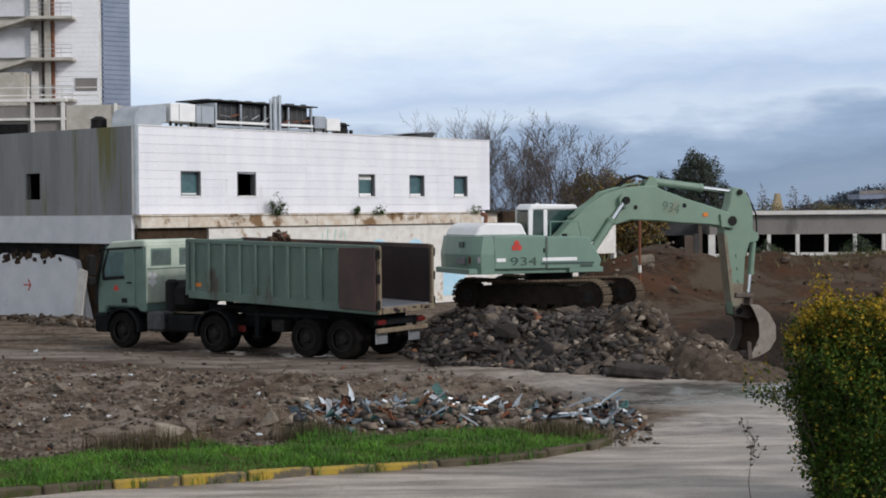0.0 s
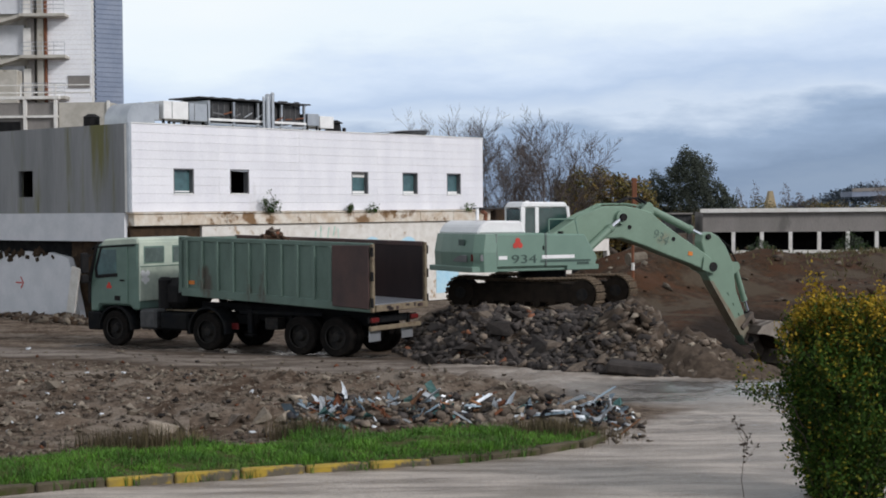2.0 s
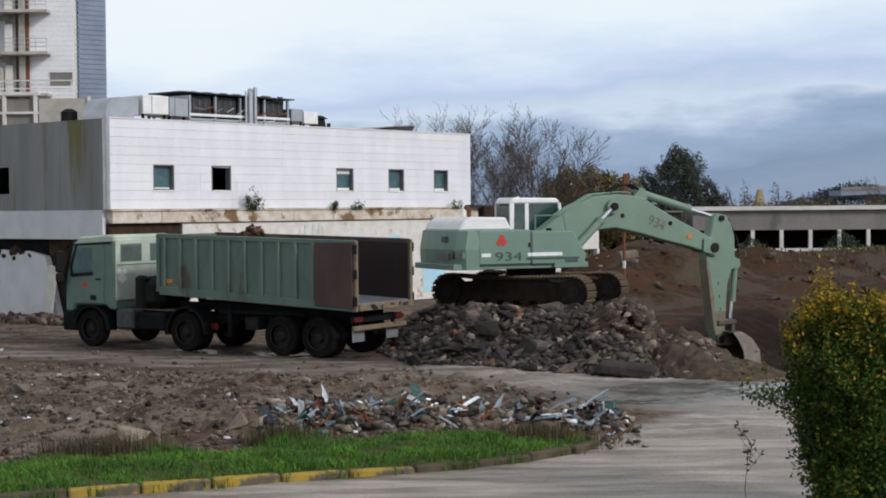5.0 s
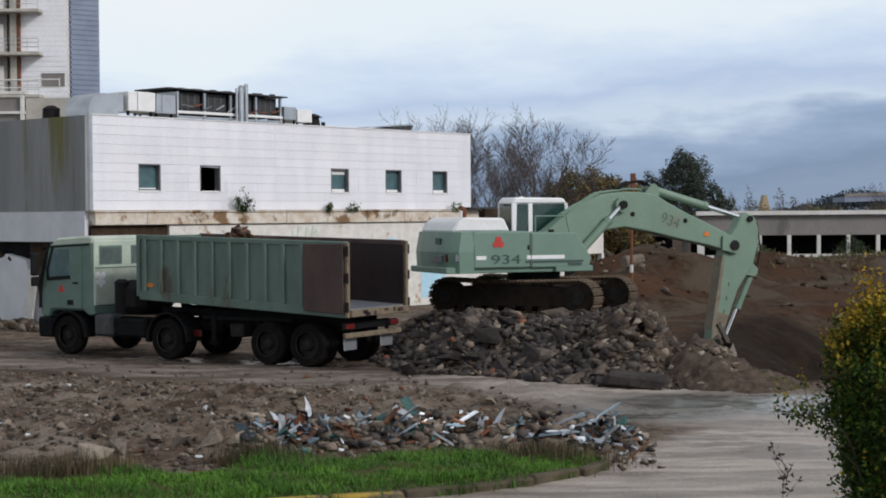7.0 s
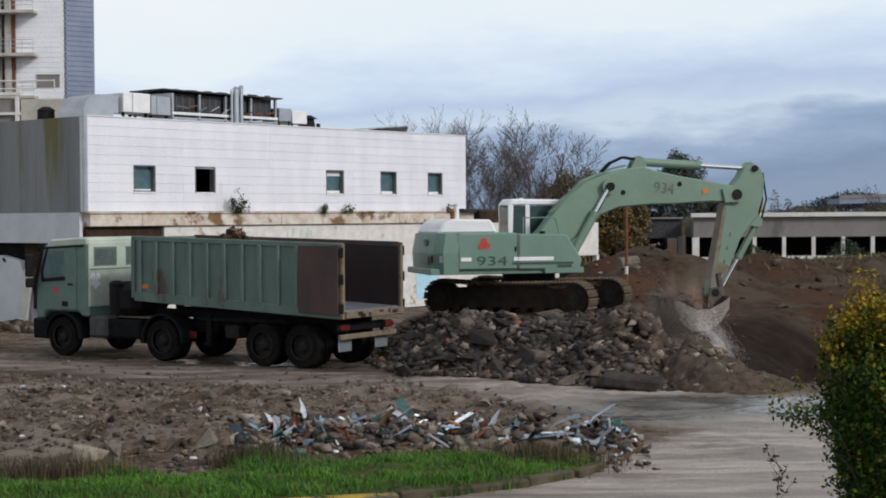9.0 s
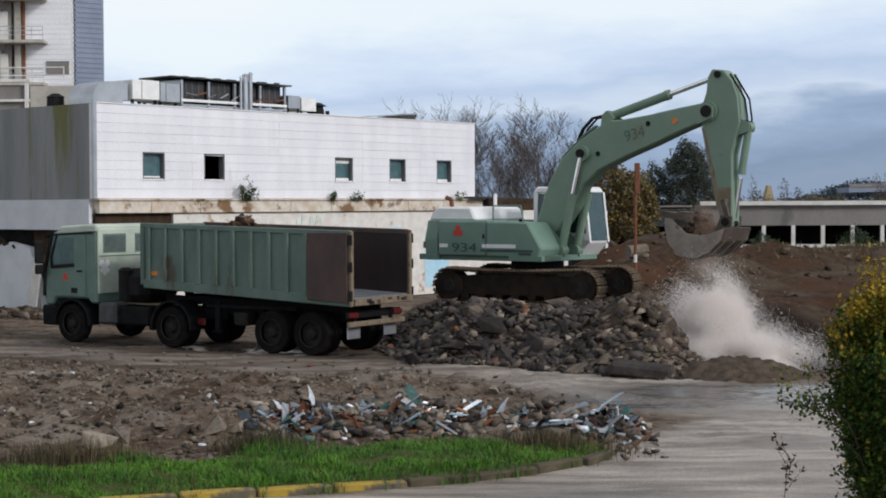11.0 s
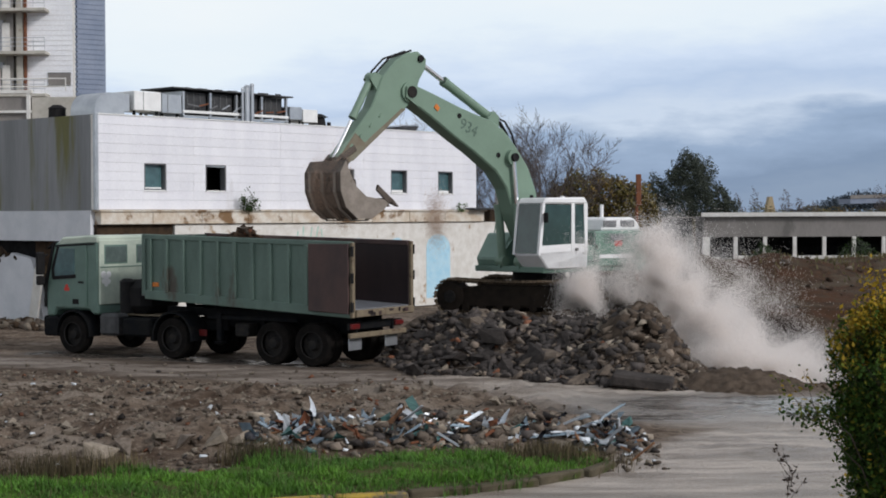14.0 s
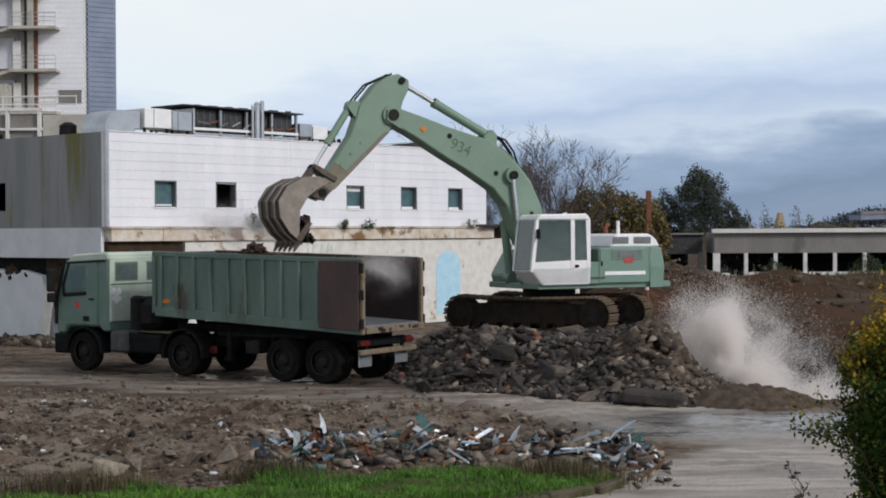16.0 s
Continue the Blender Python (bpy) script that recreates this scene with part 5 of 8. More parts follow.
truck = thing("tractor_truck", "grey-green tractor truck with a pale roof and red door mark", "truck", TM)
for y, o in ((-0.16, 1), (-W + 0.16, -1)):
    wheel(truck, AXLES["steer"], y, o, 0.53, 0.31)
for y, o in ((-0.14, 1), (-0.47, 1), (-W + 0.14, -1), (-W + 0.47, -1)):
    wheel(truck, AXLES["drive"], y, o)
for y in (-0.75, -W + 0.75):
    part("chassis_rail", BX((6.0, y, 0.88), (5.6, 0.09, 0.26)), "chassis", truck)
part("axle", CYL((AXLES["drive"], -0.3, 0.545), (AXLES["drive"], -W + 0.3, 0.545), 0.1, seg=10), "chassis", truck)
part("axle", CYL((AXLES["steer"], -0.3, 0.53), (AXLES["steer"], -W + 0.3, 0.53), 0.07, seg=10), "chassis", truck)
# cab: sleeper body with a sloped front
CB, CF = 7.15, 9.10
prof = [(CB, 1.08), (7.38, 1.08), (7.48, 1.20), (8.70, 1.20), (8.78, 1.0), (CF - 0.02, 1.0), (CF, 1.95), (CF - 0.32, 2.98), (CF - 0.62, 3.12), (CB, 3.14)]
part("cab", PRISM(prof, -0.06, -W + 0.06, 0.05), "truck_green", truck)
part("roof", PRISM([(CB - 0.02, 3.00), (CF - 0.36, 2.92), (CF - 0.62, 3.17), (CB + 0.2, 3.23), (CB - 0.02, 3.20)], -0.05, -W + 0.05, 0.05), "truck_pale", truck, "pale dusty cab roof")
# rear wall paler than the sides: sunlight put into its colour
part("rear_panel", BX((CB - 0.02, -W / 2, 2.22), (0.05, W - 0.16, 1.75), None, 0.02), "truck_pale", truck, "cab rear wall painted pale for the sun on it")
for y0, y1 in ((-0.30, -1.12), (-1.55, -2.30)):
    part("rear_window", BX((CB - 0.05, (y0 + y1) / 2, 2.70), (0.02, y0 - y1, 0.44), None, 0.008), "rear_glass", truck)
    part("window_seal", BX((CB - 0.046, (y0 + y1) / 2, 2.70), (0.012, y0 - y1 + 0.08, 0.52), None, 0.004), "truck_green", truck)
part("rear_seam", BX((CB - 0.05, -W / 2, 2.36), (0.014, W - 0.2, 0.03)), "truck_green", truck)
part("door", PRISM([(7.55, 1.28), (8.70, 1.28), (8.88, 1.9), (8.80, 2.35), (8.62, 2.95), (7.55, 2.97)], -0.052, -0.030), "truck_green", truck)
part("door_window", PRISM([(7.98, 2.14), (8.74, 2.08), (8.76, 2.30), (8.56, 2.86), (7.98, 2.86)], -0.032, -0.018), "teal_glass", truck)
part("door_handle", BX((7.75, -0.02, 1.95), (0.2, 0.03, 0.05), None, 0.01), "black", truck)
part("step_recess", BX((7.95, -0.028, 1.42), (0.22, 0.02, 0.14)), "black", truck)
part("windscreen", PRISM([(CF + 0.012, 1.96), (CF - 0.30, 2.94), (CF - 0.32, 2.94), (CF - 0.01, 1.96)], -0.2, -W + 0.2), "cab_glass", truck)
part("grille", PRISM([(CF - 0.01, 1.02), (CF + 0.03, 1.02), (CF + 0.03, 1.9), (CF - 0.01, 1.9)], -0.3, -W + 0.3), "black", truck)
part("bumper", PRISM([(8.60, 0.45), (CF + 0.08, 0.45), (CF + 0.10, 1.0), (8.66, 1.0)], -0.03, -W + 0.03, 0.05), "chassis", truck)
part("headlight", BX((CF + 0.08, -0.35, 0.80), (0.06, 0.42, 0.18), None, 0.03), "teal_glass", truck)
part("sun_visor", PRISM([(CF - 0.30, 3.0), (CF - 0.02, 2.84), (CF - 0.02, 2.88), (CF - 0.30, 3.06)], -0.1, -W + 0.1), "black", truck)
part("mirror", BX((CF - 0.02, 0.16, 2.45), (0.16, 0.26, 0.62), None, 0.04), "black", truck)
part("mirror", BX((CF - 0.02, 0.16, 1.98), (0.16, 0.24, 0.26), None, 0.04), "black", truck)
part("front_pillar", PRISM([(CF - 0.02, 1.25), (CF + 0.03, 1.25), (CF + 0.02, 1.97), (CF - 0.28, 2.96), (CF - 0.36, 2.96), (CF - 0.10, 1.97)], -0.025, -0.2), "black", truck, "black front corner trim")
part("window_trim", PRISM([(8.70, 2.04), (8.82, 2.02), (8.84, 2.32), (8.62, 2.90), (8.54, 2.90), (8.74, 2.30)], -0.030, -0.014), "black", truck)
part("window_trim", PRISM([(7.94, 2.06), (8.78, 2.00), (8.78, 2.10), (7.94, 2.16)], -0.030, -0.014), "black", truck)
part("roof_gutter", PRISM([(CB + 0.1, 2.97), (CF - 0.40, 2.90), (CF - 0.40, 2.95), (CB + 0.1, 3.02)], -0.04, -0.022), "black", truck)
part("mirror_arm", CYL((CF - 0.1, -0.06, 2.7), (CF - 0.05, 0.14, 2.6), 0.02, seg=6), "black", truck)
# fenders over the wheels
def arch(x, z, r, a0, a1, y0, y1, t=0.05):
    ang = np.linspace(a0, a1, 12)
    return PRISM([(x + (r + t) * math.cos(q), z + (r + t) * math.sin(q)) for q in ang] + [(x + r * math.cos(q), z + r * math.sin(q)) for q in ang[::-1]], y0, y1)


for y0, y1 in ((0.0, -0.42), (-W, -W + 0.42)):
    part("fender", arch(AXLES["steer"], 0.55, 0.60, -0.1, math.pi + 0.1, y0, y1), "chassis", truck)
for y0, y1 in ((0.02, -0.62), (-W - 0.02, -W + 0.62)):
    part("fender", arch(AXLES["drive"], 0.56, 0.64, -0.1, math.pi + 0.1, y0, y1), "chassis", truck)
part("fuel_tank", BX((6.85, -0.36, 0.82), (0.66, 0.55, 0.60), None, 0.08), "tank_grey", truck, "dusty grey fuel tank")
part("battery_box", BX((5.85, -0.36, 0.78), (1.05, 0.5, 0.50), None, 0.06), "chassis", truck)
part("storage_box", BX((5.35, -0.40, 0.60), (0.20, 0.4, 0.35), None, 0.03), "chassis", truck)
part("air_filter", CYL((6.36, -0.35, 1.15), (6.36, -0.35, 1.98), 0.20, seg=16), "black", truck, "black upright air filter")
part("filter_cap", CYL((6.36, -0.35, 1.98), (6.36, -0.35, 2.06), 0.22, 0.12, 16), "black", truck)
part("hydraulic_tank", BX((6.02, -1.0, 1.58), (0.85, 1.5, 0.92), None, 0.22), "black", truck, "black hydraulic tank behind the cab")
part("tank_band", BX((5.92, -0.29, 1.72), (0.46, 0.02, 0.20)), "frame_dk", truck)
for k in range(6):
    part("hose", sweep([(6.3 - k * 0.08, -0.5 - k * 0.12, 1.95), (6.05 - k * 0.05, -0.5 - k * 0.12, 2.02 + 0.05 * (k % 2)), (5.72, -0.55 - k * 0.1, 1.80)], 0.022, 5), "black", truck)
part("deck_plate", BX((5.5, -W / 2, 1.09), (1.9, 1.6, 0.04)), "ochre", truck)
part("exhaust", CYL((6.35, -1.9, 1.1), (6.35, -1.9, 2.9), 0.08, seg=10), "black", truck)
# red three-lobed mark and a pale faded mark on the cab
for k in range(3):
    a = math.pi / 2 + k * 2 * math.pi / 3
    part("door_mark", CYL((8.28 + 0.055 * math.cos(a), -0.034, 1.78 + 0.055 * math.sin(a)), (8.28 + 0.055 * math.cos(a), -0.026, 1.78 + 0.055 * math.sin(a)), 0.055, seg=10), "red_paint", truck, "red three-lobed mark")
for y, z, r_ in ((-0.22, 2.16, 0.10), (-0.42, 2.16, 0.09), (-0.32, 2.05, 0.09), (-0.22, 1.98, 0.07), (-0.42, 1.97, 0.07), (-0.32, 1.90, 0.07)):
    part("cab_mark", CYL((CB - 0.056, y, z), (CB - 0.044, y, z), r_, seg=10), "ex_white", truck, "pale faded mark")

trailer = thing("tipper_trailer", "ribbed green tipper trailer with open rusty rear doors", "trailer", TM)
for ax in ("rear", "rear_front"):
    for y, o in ((-0.14, 1), (-0.48, 1), (-W + 0.14, -1), (-W + 0.48, -1)):
        wheel(trailer, AXLES[ax], y, o)
    part("axle", CYL((AXLES[ax], -0.3, 0.545), (AXLES[ax], -W + 0.3, 0.545), 0.09, seg=10), "chassis", trailer)
for y in (-0.8, -W + 0.8):
    part("chassis_beam", PRISM([(-0.9, 0.92), (-0.9, 1.22), (5.3, 1.34), (5.3, 1.14), (3.6, 1.10), (3.0, 0.84), (-0.5, 0.80)], y - 0.06, y + 0.06), "chassis", trailer)
part("suspension", BX((0.6, -0.55, 0.78), (1.9, 0.12, 0.14), None, 0.03), "chassis", trailer)
part("suspension", BX((0.6, -W + 0.55, 0.78), (1.9, 0.12, 0.14), None, 0.03), "chassis", trailer)
# tipping body: tapered box, higher in front
X0, X1 = -1.24, 5.38
ZB = lambda x: 1.36 + (x - X0) * 0.048
ZT = lambda x: 3.06 + (x - X0) * 0.026


def side(y0, y1, name, material, label=""):
    return part(name, PRISM([(X0, ZB(X0)), (X1, ZB(X1)), (X1 + 0.04, ZT(X1)), (X0, ZT(X0))], y0, y1), material, trailer, label)


side(0.02, -0.05, "near_side_wall", "box_green")
side(-W + 0.05, -W - 0.02, "far_side_wall", "box_in")
part("inner_lining", PRISM([(X0 + 0.02, ZB(X0) + 0.1), (X1 - 0.1, ZB(X1) + 0.1), (X1 - 0.1, ZT(X1) - 0.05), (X0 + 0.02, ZT(X0) - 0.05)], -0.054, -0.064), "box_in", trailer)
part("body_floor", PRISM([(X0, ZB(X0)), (X1, ZB(X1)), (X1, ZB(X1) + 0.10), (X0, ZB(X0) + 0.10)], -0.05, -W + 0.05), "floor_steel", trailer, "scraped steel floor of the tipper")
part("front_wall", BX((X1 + 0.02, -W / 2, (ZB(X1) + ZT(X1)) / 2), (0.08, W + 0.02, ZT(X1) - ZB(X1))), "box_green", trailer)
part("front_corner", BX((X1 + 0.04, 0.0, (ZB(X1) + ZT(X1)) / 2), (0.14, 0.12, ZT(X1) - ZB(X1) + 0.04), None, 0.02), "box_green", trailer)
part("top_rail", PRISM([(X0, ZT(X0) - 0.10), (X1 + 0.06, ZT(X1) - 0.10), (X1 + 0.06, ZT(X1) + 0.03), (X0, ZT(X0) + 0.03)], 0.06, -0.07, 0.015), "box_green", trailer, "worn green top rail")
part("top_rail", PRISM([(X0, ZT(X0) - 0.10), (X1 + 0.06, ZT(X1) - 0.10), (X1 + 0.06, ZT(X1) + 0.03), (X0, ZT(X0) + 0.03)], -W + 0.07, -W - 0.06, 0.015), "box_rust", trailer)
part("bottom_rail", PRISM([(X0, ZB(X0) - 0.12), (X1, ZB(X1) - 0.12), (X1, ZB(X1) + 0.12), (X0, ZB(X0) + 0.12)], 0.07, -0.05, 0.02), "box_green", trailer)
part("bottom_rail", PRISM([(X0, ZB(X0) - 0.12), (X1, ZB(X1) - 0.12), (X1, ZB(X1) + 0.12), (X0, ZB(X0) + 0.12)], -W + 0.05, -W - 0.07, 0.02), "box_green", trailer)
for k in range(10):
    x = 0.10 + k * 0.565
    part("rib", PRISM([(x - 0.055, ZB(x) + 0.10), (x + 0.055, ZB(x) + 0.10), (x + 0.05, ZT(x) - 0.09), (x - 0.05, ZT(x) - 0.09)], 0.095, 0.0, 0.012), "box_green", trailer)
    part("rib", PRISM([(x - 0.055, ZB(x) + 0.10), (x + 0.055, ZB(x) + 0.10), (x + 0.05, ZT(x) - 0.09), (x - 0.05, ZT(x) - 0.09)], -W, -W - 0.095, 0.012), "box_green", trailer)
# rear barn doors folded back flat along the sides
for yy, lab in ((0.13, "rust-brown rear door folded against the side"), (-W - 0.15, "rear door folded against the far side")):
    d = part("rear_door", PRISM([(X0 + 0.03, ZB(X0) - 0.02), (X0 + 1.23, ZB(X0) + 0.04), (X0 + 1.23, ZT(X0) - 0.02), (X0 + 0.03, ZT(X0) - 0.02)], yy + 0.03, yy - 0.03, 0.012), "box_rust", trailer, lab)
for yy in (0.05, -W - 0.05):
    p_ = part("rear_post", BX((X0 - 0.02, yy, (ZB(X0) + ZT(X0)) / 2 - 0.05), (0.10, 0.11, ZT(X0) - ZB(X0) + 0.12), None, 0.015), "ochre", trailer, "worn ochre rear post")
    for zz in (ZB(X0) + 0.15, (ZB(X0) + ZT(X0)) / 2, ZT(X0) - 0.2):
        part("hinge", CYL((X0 - 0.05, yy + (0.06 if yy > -1 else -0.06), zz - 0.12), (X0 - 0.05, yy + (0.06 if yy > -1 else -0.06), zz + 0.12), 0.045, seg=8), "black", p_)
sill = part("rear_sill", BX((X0 - 0.06, -W / 2, ZB(X0) - 0.01), (0.16, W + 0.05, 0.17), None, 0.015), "ochre", trailer, "worn ochre rear sill")
for k in range(7):
    part("wear_mark", BX((X0 - 0.143, -rnd.uniform(0.15, W - 0.15), ZB(X0) + rnd.uniform(-0.05, 0.03)), (0.008, rnd.uniform(0.04, 0.30), rnd.uniform(0.04, 0.10))), "box_rust" if k % 2 else "box_in", sill)
part("underride_bar", BX((-1.12, -W / 2, 0.80), (0.10, W - 0.02, 0.13), None, 0.02), "ochre", trailer, "dusty rear underride bar")
for y in (-0.45, -W + 0.45):
    part("bar_bracket", BX((-1.0, y, 0.95), (0.08, 0.08, 0.35)), "chassis", trailer)
    part("mud_flap", BX((-0.98, y, 0.60), (0.03, 0.55, 0.34), None, 0.01), "galv", trailer, "grey mud flap")
part("tail_crossbeam", BX((-0.95, -W / 2, 1.02), (0.12, 1.9, 0.20), None, 0.02), "chassis", trailer)
for y in (-0.28, -W + 0.28):
    part("tail_light", BX((-1.10, y, 1.02), (0.08, 0.36, 0.13), None, 0.02), "red_lens", trailer, "red tail light")
    part("light_bracket", BX((-1.03, y, 1.02), (0.06, 0.44, 0.18), None, 0.02), "chassis", trailer)
part("side_marker", BX((5.02, 0.03, ZB(5) + 0.28), (0.22, 0.02, 0.11), None, 0.008), "orange", trailer, "orange side marker plate")
for y in (-0.32, -W + 0.32):
    part("landing_leg", BX((3.15, y, 0.86), (0.16, 0.14, 0.72), None, 0.02), "chassis", trailer)
    part("leg_foot", BX((3.15, y, 0.47), (0.26, 0.22, 0.04)), "chassis", trailer)
part("side_lamp", BX((3.7, -0.3, 0.70), (0.25, 0.05, 0.18), None, 0.02), "red_lens", trailer)
part("toolbox", BX((2.35, -0.4, 0.82), (0.45, 0.4, 0.34), None, 0.03), "rim", trailer)
part("kingpin_plate", BX((4.5, -W / 2, 1.17), (1.1, 1.0, 0.08)), "chassis", trailer)
part("tip_ram", CYL((4.9, -W / 2, 1.2), (5.25, -W / 2, 3.0), 0.12, seg=12), "chassis", trailer)
part("rear_cross", BX((1.9, -W / 2, 1.0), (0.12, 1.5, 0.22)), "chassis", trailer)
part("side_guard", BX((2.1, -0.30, 1.12), (2.9, 0.04, 0.10), None, 0.01), "chassis", trailer)
for k in range(4):
    part("cross_member", BX((0.3 + k * 1.4, -W / 2, ZB(0.3 + k * 1.4) - 0.10), (0.10, W - 0.1, 0.14)), "chassis", trailer)
part("brake_tank", CYL((2.0, -0.8, 0.78), (2.9, -0.8, 0.78), 0.14, seg=10), "chassis", trailer)
# load of soil inside
nl = 26
lx = np.linspace(X0 + 1.9, X1 - 0.15, nl)
ly = np.linspace(-0.08, -W + 0.08, 14)
LX, LY = np.meshgrid(lx, ly)
peak = np.exp(-((LX - 2.95) / 0.55) ** 2 - ((LY + 1.1) / 0.7) ** 2)
LZ = 1.75 + 0.9 * smooth(X0 + 1.7, X0 + 3.6, LX) + 0.10 * wob(LX, LY, 3.0, 2.0) + 0.72 * peak + 0.16 * np.exp(-((LX - 4.4) / 0.5) ** 2)
LV = np.stack([LX, LY, LZ], -1).reshape(-1, 3)
LV = np.array([(TM @ Vector(v))[:] for v in LV])
li = np.arange(nl * 14).reshape(14, nl)
lf = np.stack([li[:-1, :-1], li[:-1, 1:], li[1:, 1:], li[1:, :-1]], -1).reshape(-1, 4)
load = mesh_from("soil_load", LV, lf, "soil", "heaped brown soil and rubble in the tipper", "soil", "stuff")
spots = []
for k in range(260):
    x, y = rnd.gauss(2.95, 0.42), rnd.gauss(-1.0, 0.45)
    z = 1.75 + 0.9 * float(smooth(X0 + 1.7, X0 + 3.6, x)) + 0.72 * math.exp(-((x - 2.95) / 0.55) ** 2 - ((y + 1.1) / 0.7) ** 2)
    p = TM @ Vector((x, max(-2.3, min(-0.15, y)), z))
    spots.append((p.x, p.y, p.z, rnd.uniform(0.03, 0.16) ** 1.0))
scatter("load_rubble", spots, ["soil", "rock", "rock_light", "brick"], "lumps of rubble heaped on the tipper's load", "rubble", mats=[0.6, 0.25, 0.08, 0.07])


# ---- excavator ----
EX = Vector((2.474, 43.177, 1.05))
exc = thing("crawler_excavator", "pale green crawler excavator with a white cab on a rubble heap", "excavator", Matrix.Translation(EX))
PIV = (0.267, 1.944)      # boom foot in the upper body: forward, up
L1, L2 = 5.892, 2.813
UC = Matrix.Rotation(radians(-28), 4, "Z")
part("car_body", BX((0, 0, 0.62), (2.0, 1.7, 0.5), UC, 0.06), "track", exc)
part("swing_ring", CYL((0, 0, 0.86), (0, 0, 1.12), 0.72, seg=28), "black", exc)
for sy in (-1.25, 1.25):
    TRM = UC @ Matrix.Translation((0, sy, 0.0))
    fr = part("track", PRISM([(-1.95, 0.22), (1.95, 0.22), (2.05, 0.5), (1.9, 0.72), (0.6, 0.80), (-0.6, 0.82), (-1.9, 0.72), (-2.05, 0.5)], -0.20, 0.20, 0.03), "track", exc, "muddy crawler track", m=TRM)
    for xw in (-1.95, 1.95):
        part("idler", CYL((xw, -0.27, 0.48), (xw, 0.27, 0.48), 0.40, seg=20), "track", fr)
        part("hub_cap", CYL((xw, -0.30, 0.48), (xw, 0.30, 0.48), 0.17, seg=14), "rim", fr)
    for k in range(7):
        part("roller", CYL((-1.5 + k * 0.5, -0.22, 0.20), (-1.5 + k * 0.5, 0.22, 0.20), 0.11, seg=10), "track", fr)
    sh = bmesh.new()
    bx(sh, (0, 0, 0), (0.19, 0.60, 0.03), None, 0.006)
    bx(sh, (-0.06, 0, 0.03), (0.025, 0.60, 0.035))
    bx(sh, (0.03, 0, 0.028), (0.02, 0.60, 0.03))
    bx(sh, (0, -0.11, -0.04), (0.17, 0.05, 0.07))
    bx(sh, (0, 0.11, -0.04), (0.17, 0.05, 0.07))
    R_, half = 0.455, 1.95
    per = 4 * half + 2 * math.pi * R_
    n = 48
    first_shoe = None
    for k in range(n):
        d = per * k / n
        if d < 2 * half:
            x, z, a = -half + d, 0.48 + R_ - 0.05 * math.sin(math.pi * d / (2 * half)) + 0.0, 0
        elif d < 2 * half + math.pi * R_:
            t = (d - 2 * half) / R_
            x, z, a = half + R_ * math.sin(t), 0.48 + R_ * math.cos(t), math.degrees(t)
        elif d < 4 * half + math.pi * R_:
            x, z, a = half - (d - 2 * half - math.pi * R_), 0.48 - R_, 180
        else:
            t = (d - 4 * half - math.pi * R_) / R_
            x, z, a = -half - R_ * math.sin(t), 0.48 - R_ * math.cos(t), 180 + math.degrees(t)
        mm = pose(x, 0, z, 0, a, 0)
        if first_shoe is None:
            first_shoe = part("track_shoe", sh, "shoe", fr, m=mm)
        else:
            again(first_shoe, mm)

# upper body, built round the swing axis: x forward, y to the operator's left
up = part("upper_body", BX((-1.0, 0, 1.22), (4.2, 2.6, 0.16), None, 0.02), "ex_green", exc)
U = lambda name, b, m, label="", **k: part(name, b, m, up, label, **k)
cw = bmesh.new()
arc = [(-2.35, -1.42), (-2.9, -1.40), (-3.2, -1.15), (-3.32, -0.6), (-3.34, 0.0), (-3.32, 0.6), (-3.2, 1.15), (-2.9, 1.40), (-2.35, 1.42)]
arc = [(-2.35 + (x + 2.35) * 0.72, y) for x, y in arc]
lo = [cw.verts.new((x, y, 1.14 + (0.10 if abs(y) < 1.0 else 0.0))) for x, y in arc]
md = [cw.verts.new((x - 0.03, y * 1.01, 1.7)) for x, y in arc]
hi = [cw.verts.new((x + 0.06, y * 0.985, 2.22)) for x, y in arc]
for A, B in ((lo, md), (md, hi)):
    for i in range(len(arc) - 1):
        cw.faces.new((A[i], A[i + 1], B[i + 1], B[i]))
cw.faces.new(hi)
cw.faces.new(lo[::-1])
cw.faces.new((lo[0], md[0], hi[0], hi[-1], md[-1], lo[-1]))
U("counterweight", cw, "ex_green")
U("engine_house", BX((-1.55, 0.0, 1.74), (1.66, 2.80, 0.98), None, 0.05), "ex_green")
U("right_box", PRISM([(-0.72, 1.25), (0.98, 1.25), (1.06, 1.5), (0.62, 2.18), (-0.72, 2.20)], -1.40, -0.42, 0.04), "ex_green", "green tool box beside the boom")
U("left_deck", BX((-0.5, 1.0, 1.55), (0.6, 0.8, 0.6), None, 0.03), "ex_green")
U("front_deck", BX((0.55, -0.95, 1.22), (1.1, 0.9, 0.16), None, 0.02), "ex_green")
U("hood", PRISM([(-2.86, 2.22), (-1.22, 2.22), (-1.40, 2.58), (-2.48, 2.60), (-2.72, 2.46)], -1.18, 1.18, 0.05), "ex_white", "white engine hood")
for yy in (1.19,):
    U("hood_vent", BX((-2.25, yy, 2.42), (0.55, 0.03, 0.18), None, 0.01), "frame_dk")
    U("hood_vent", BX((-1.55, yy, 2.42), (0.5, 0.03, 0.18), None, 0.01), "frame_dk")
U("exhaust_pipe", sweep([(-2.35, -0.75, 2.55), (-2.35, -0.8, 2.80), (-2.5, -0.85, 2.86)], 0.06, 8), "rust_post", "rusty bent exhaust pipe")
U("mast", CYL((-1.85, 0.6, 2.6), (-1.85, 0.6, 2.95), 0.05, seg=8), "ex_white")
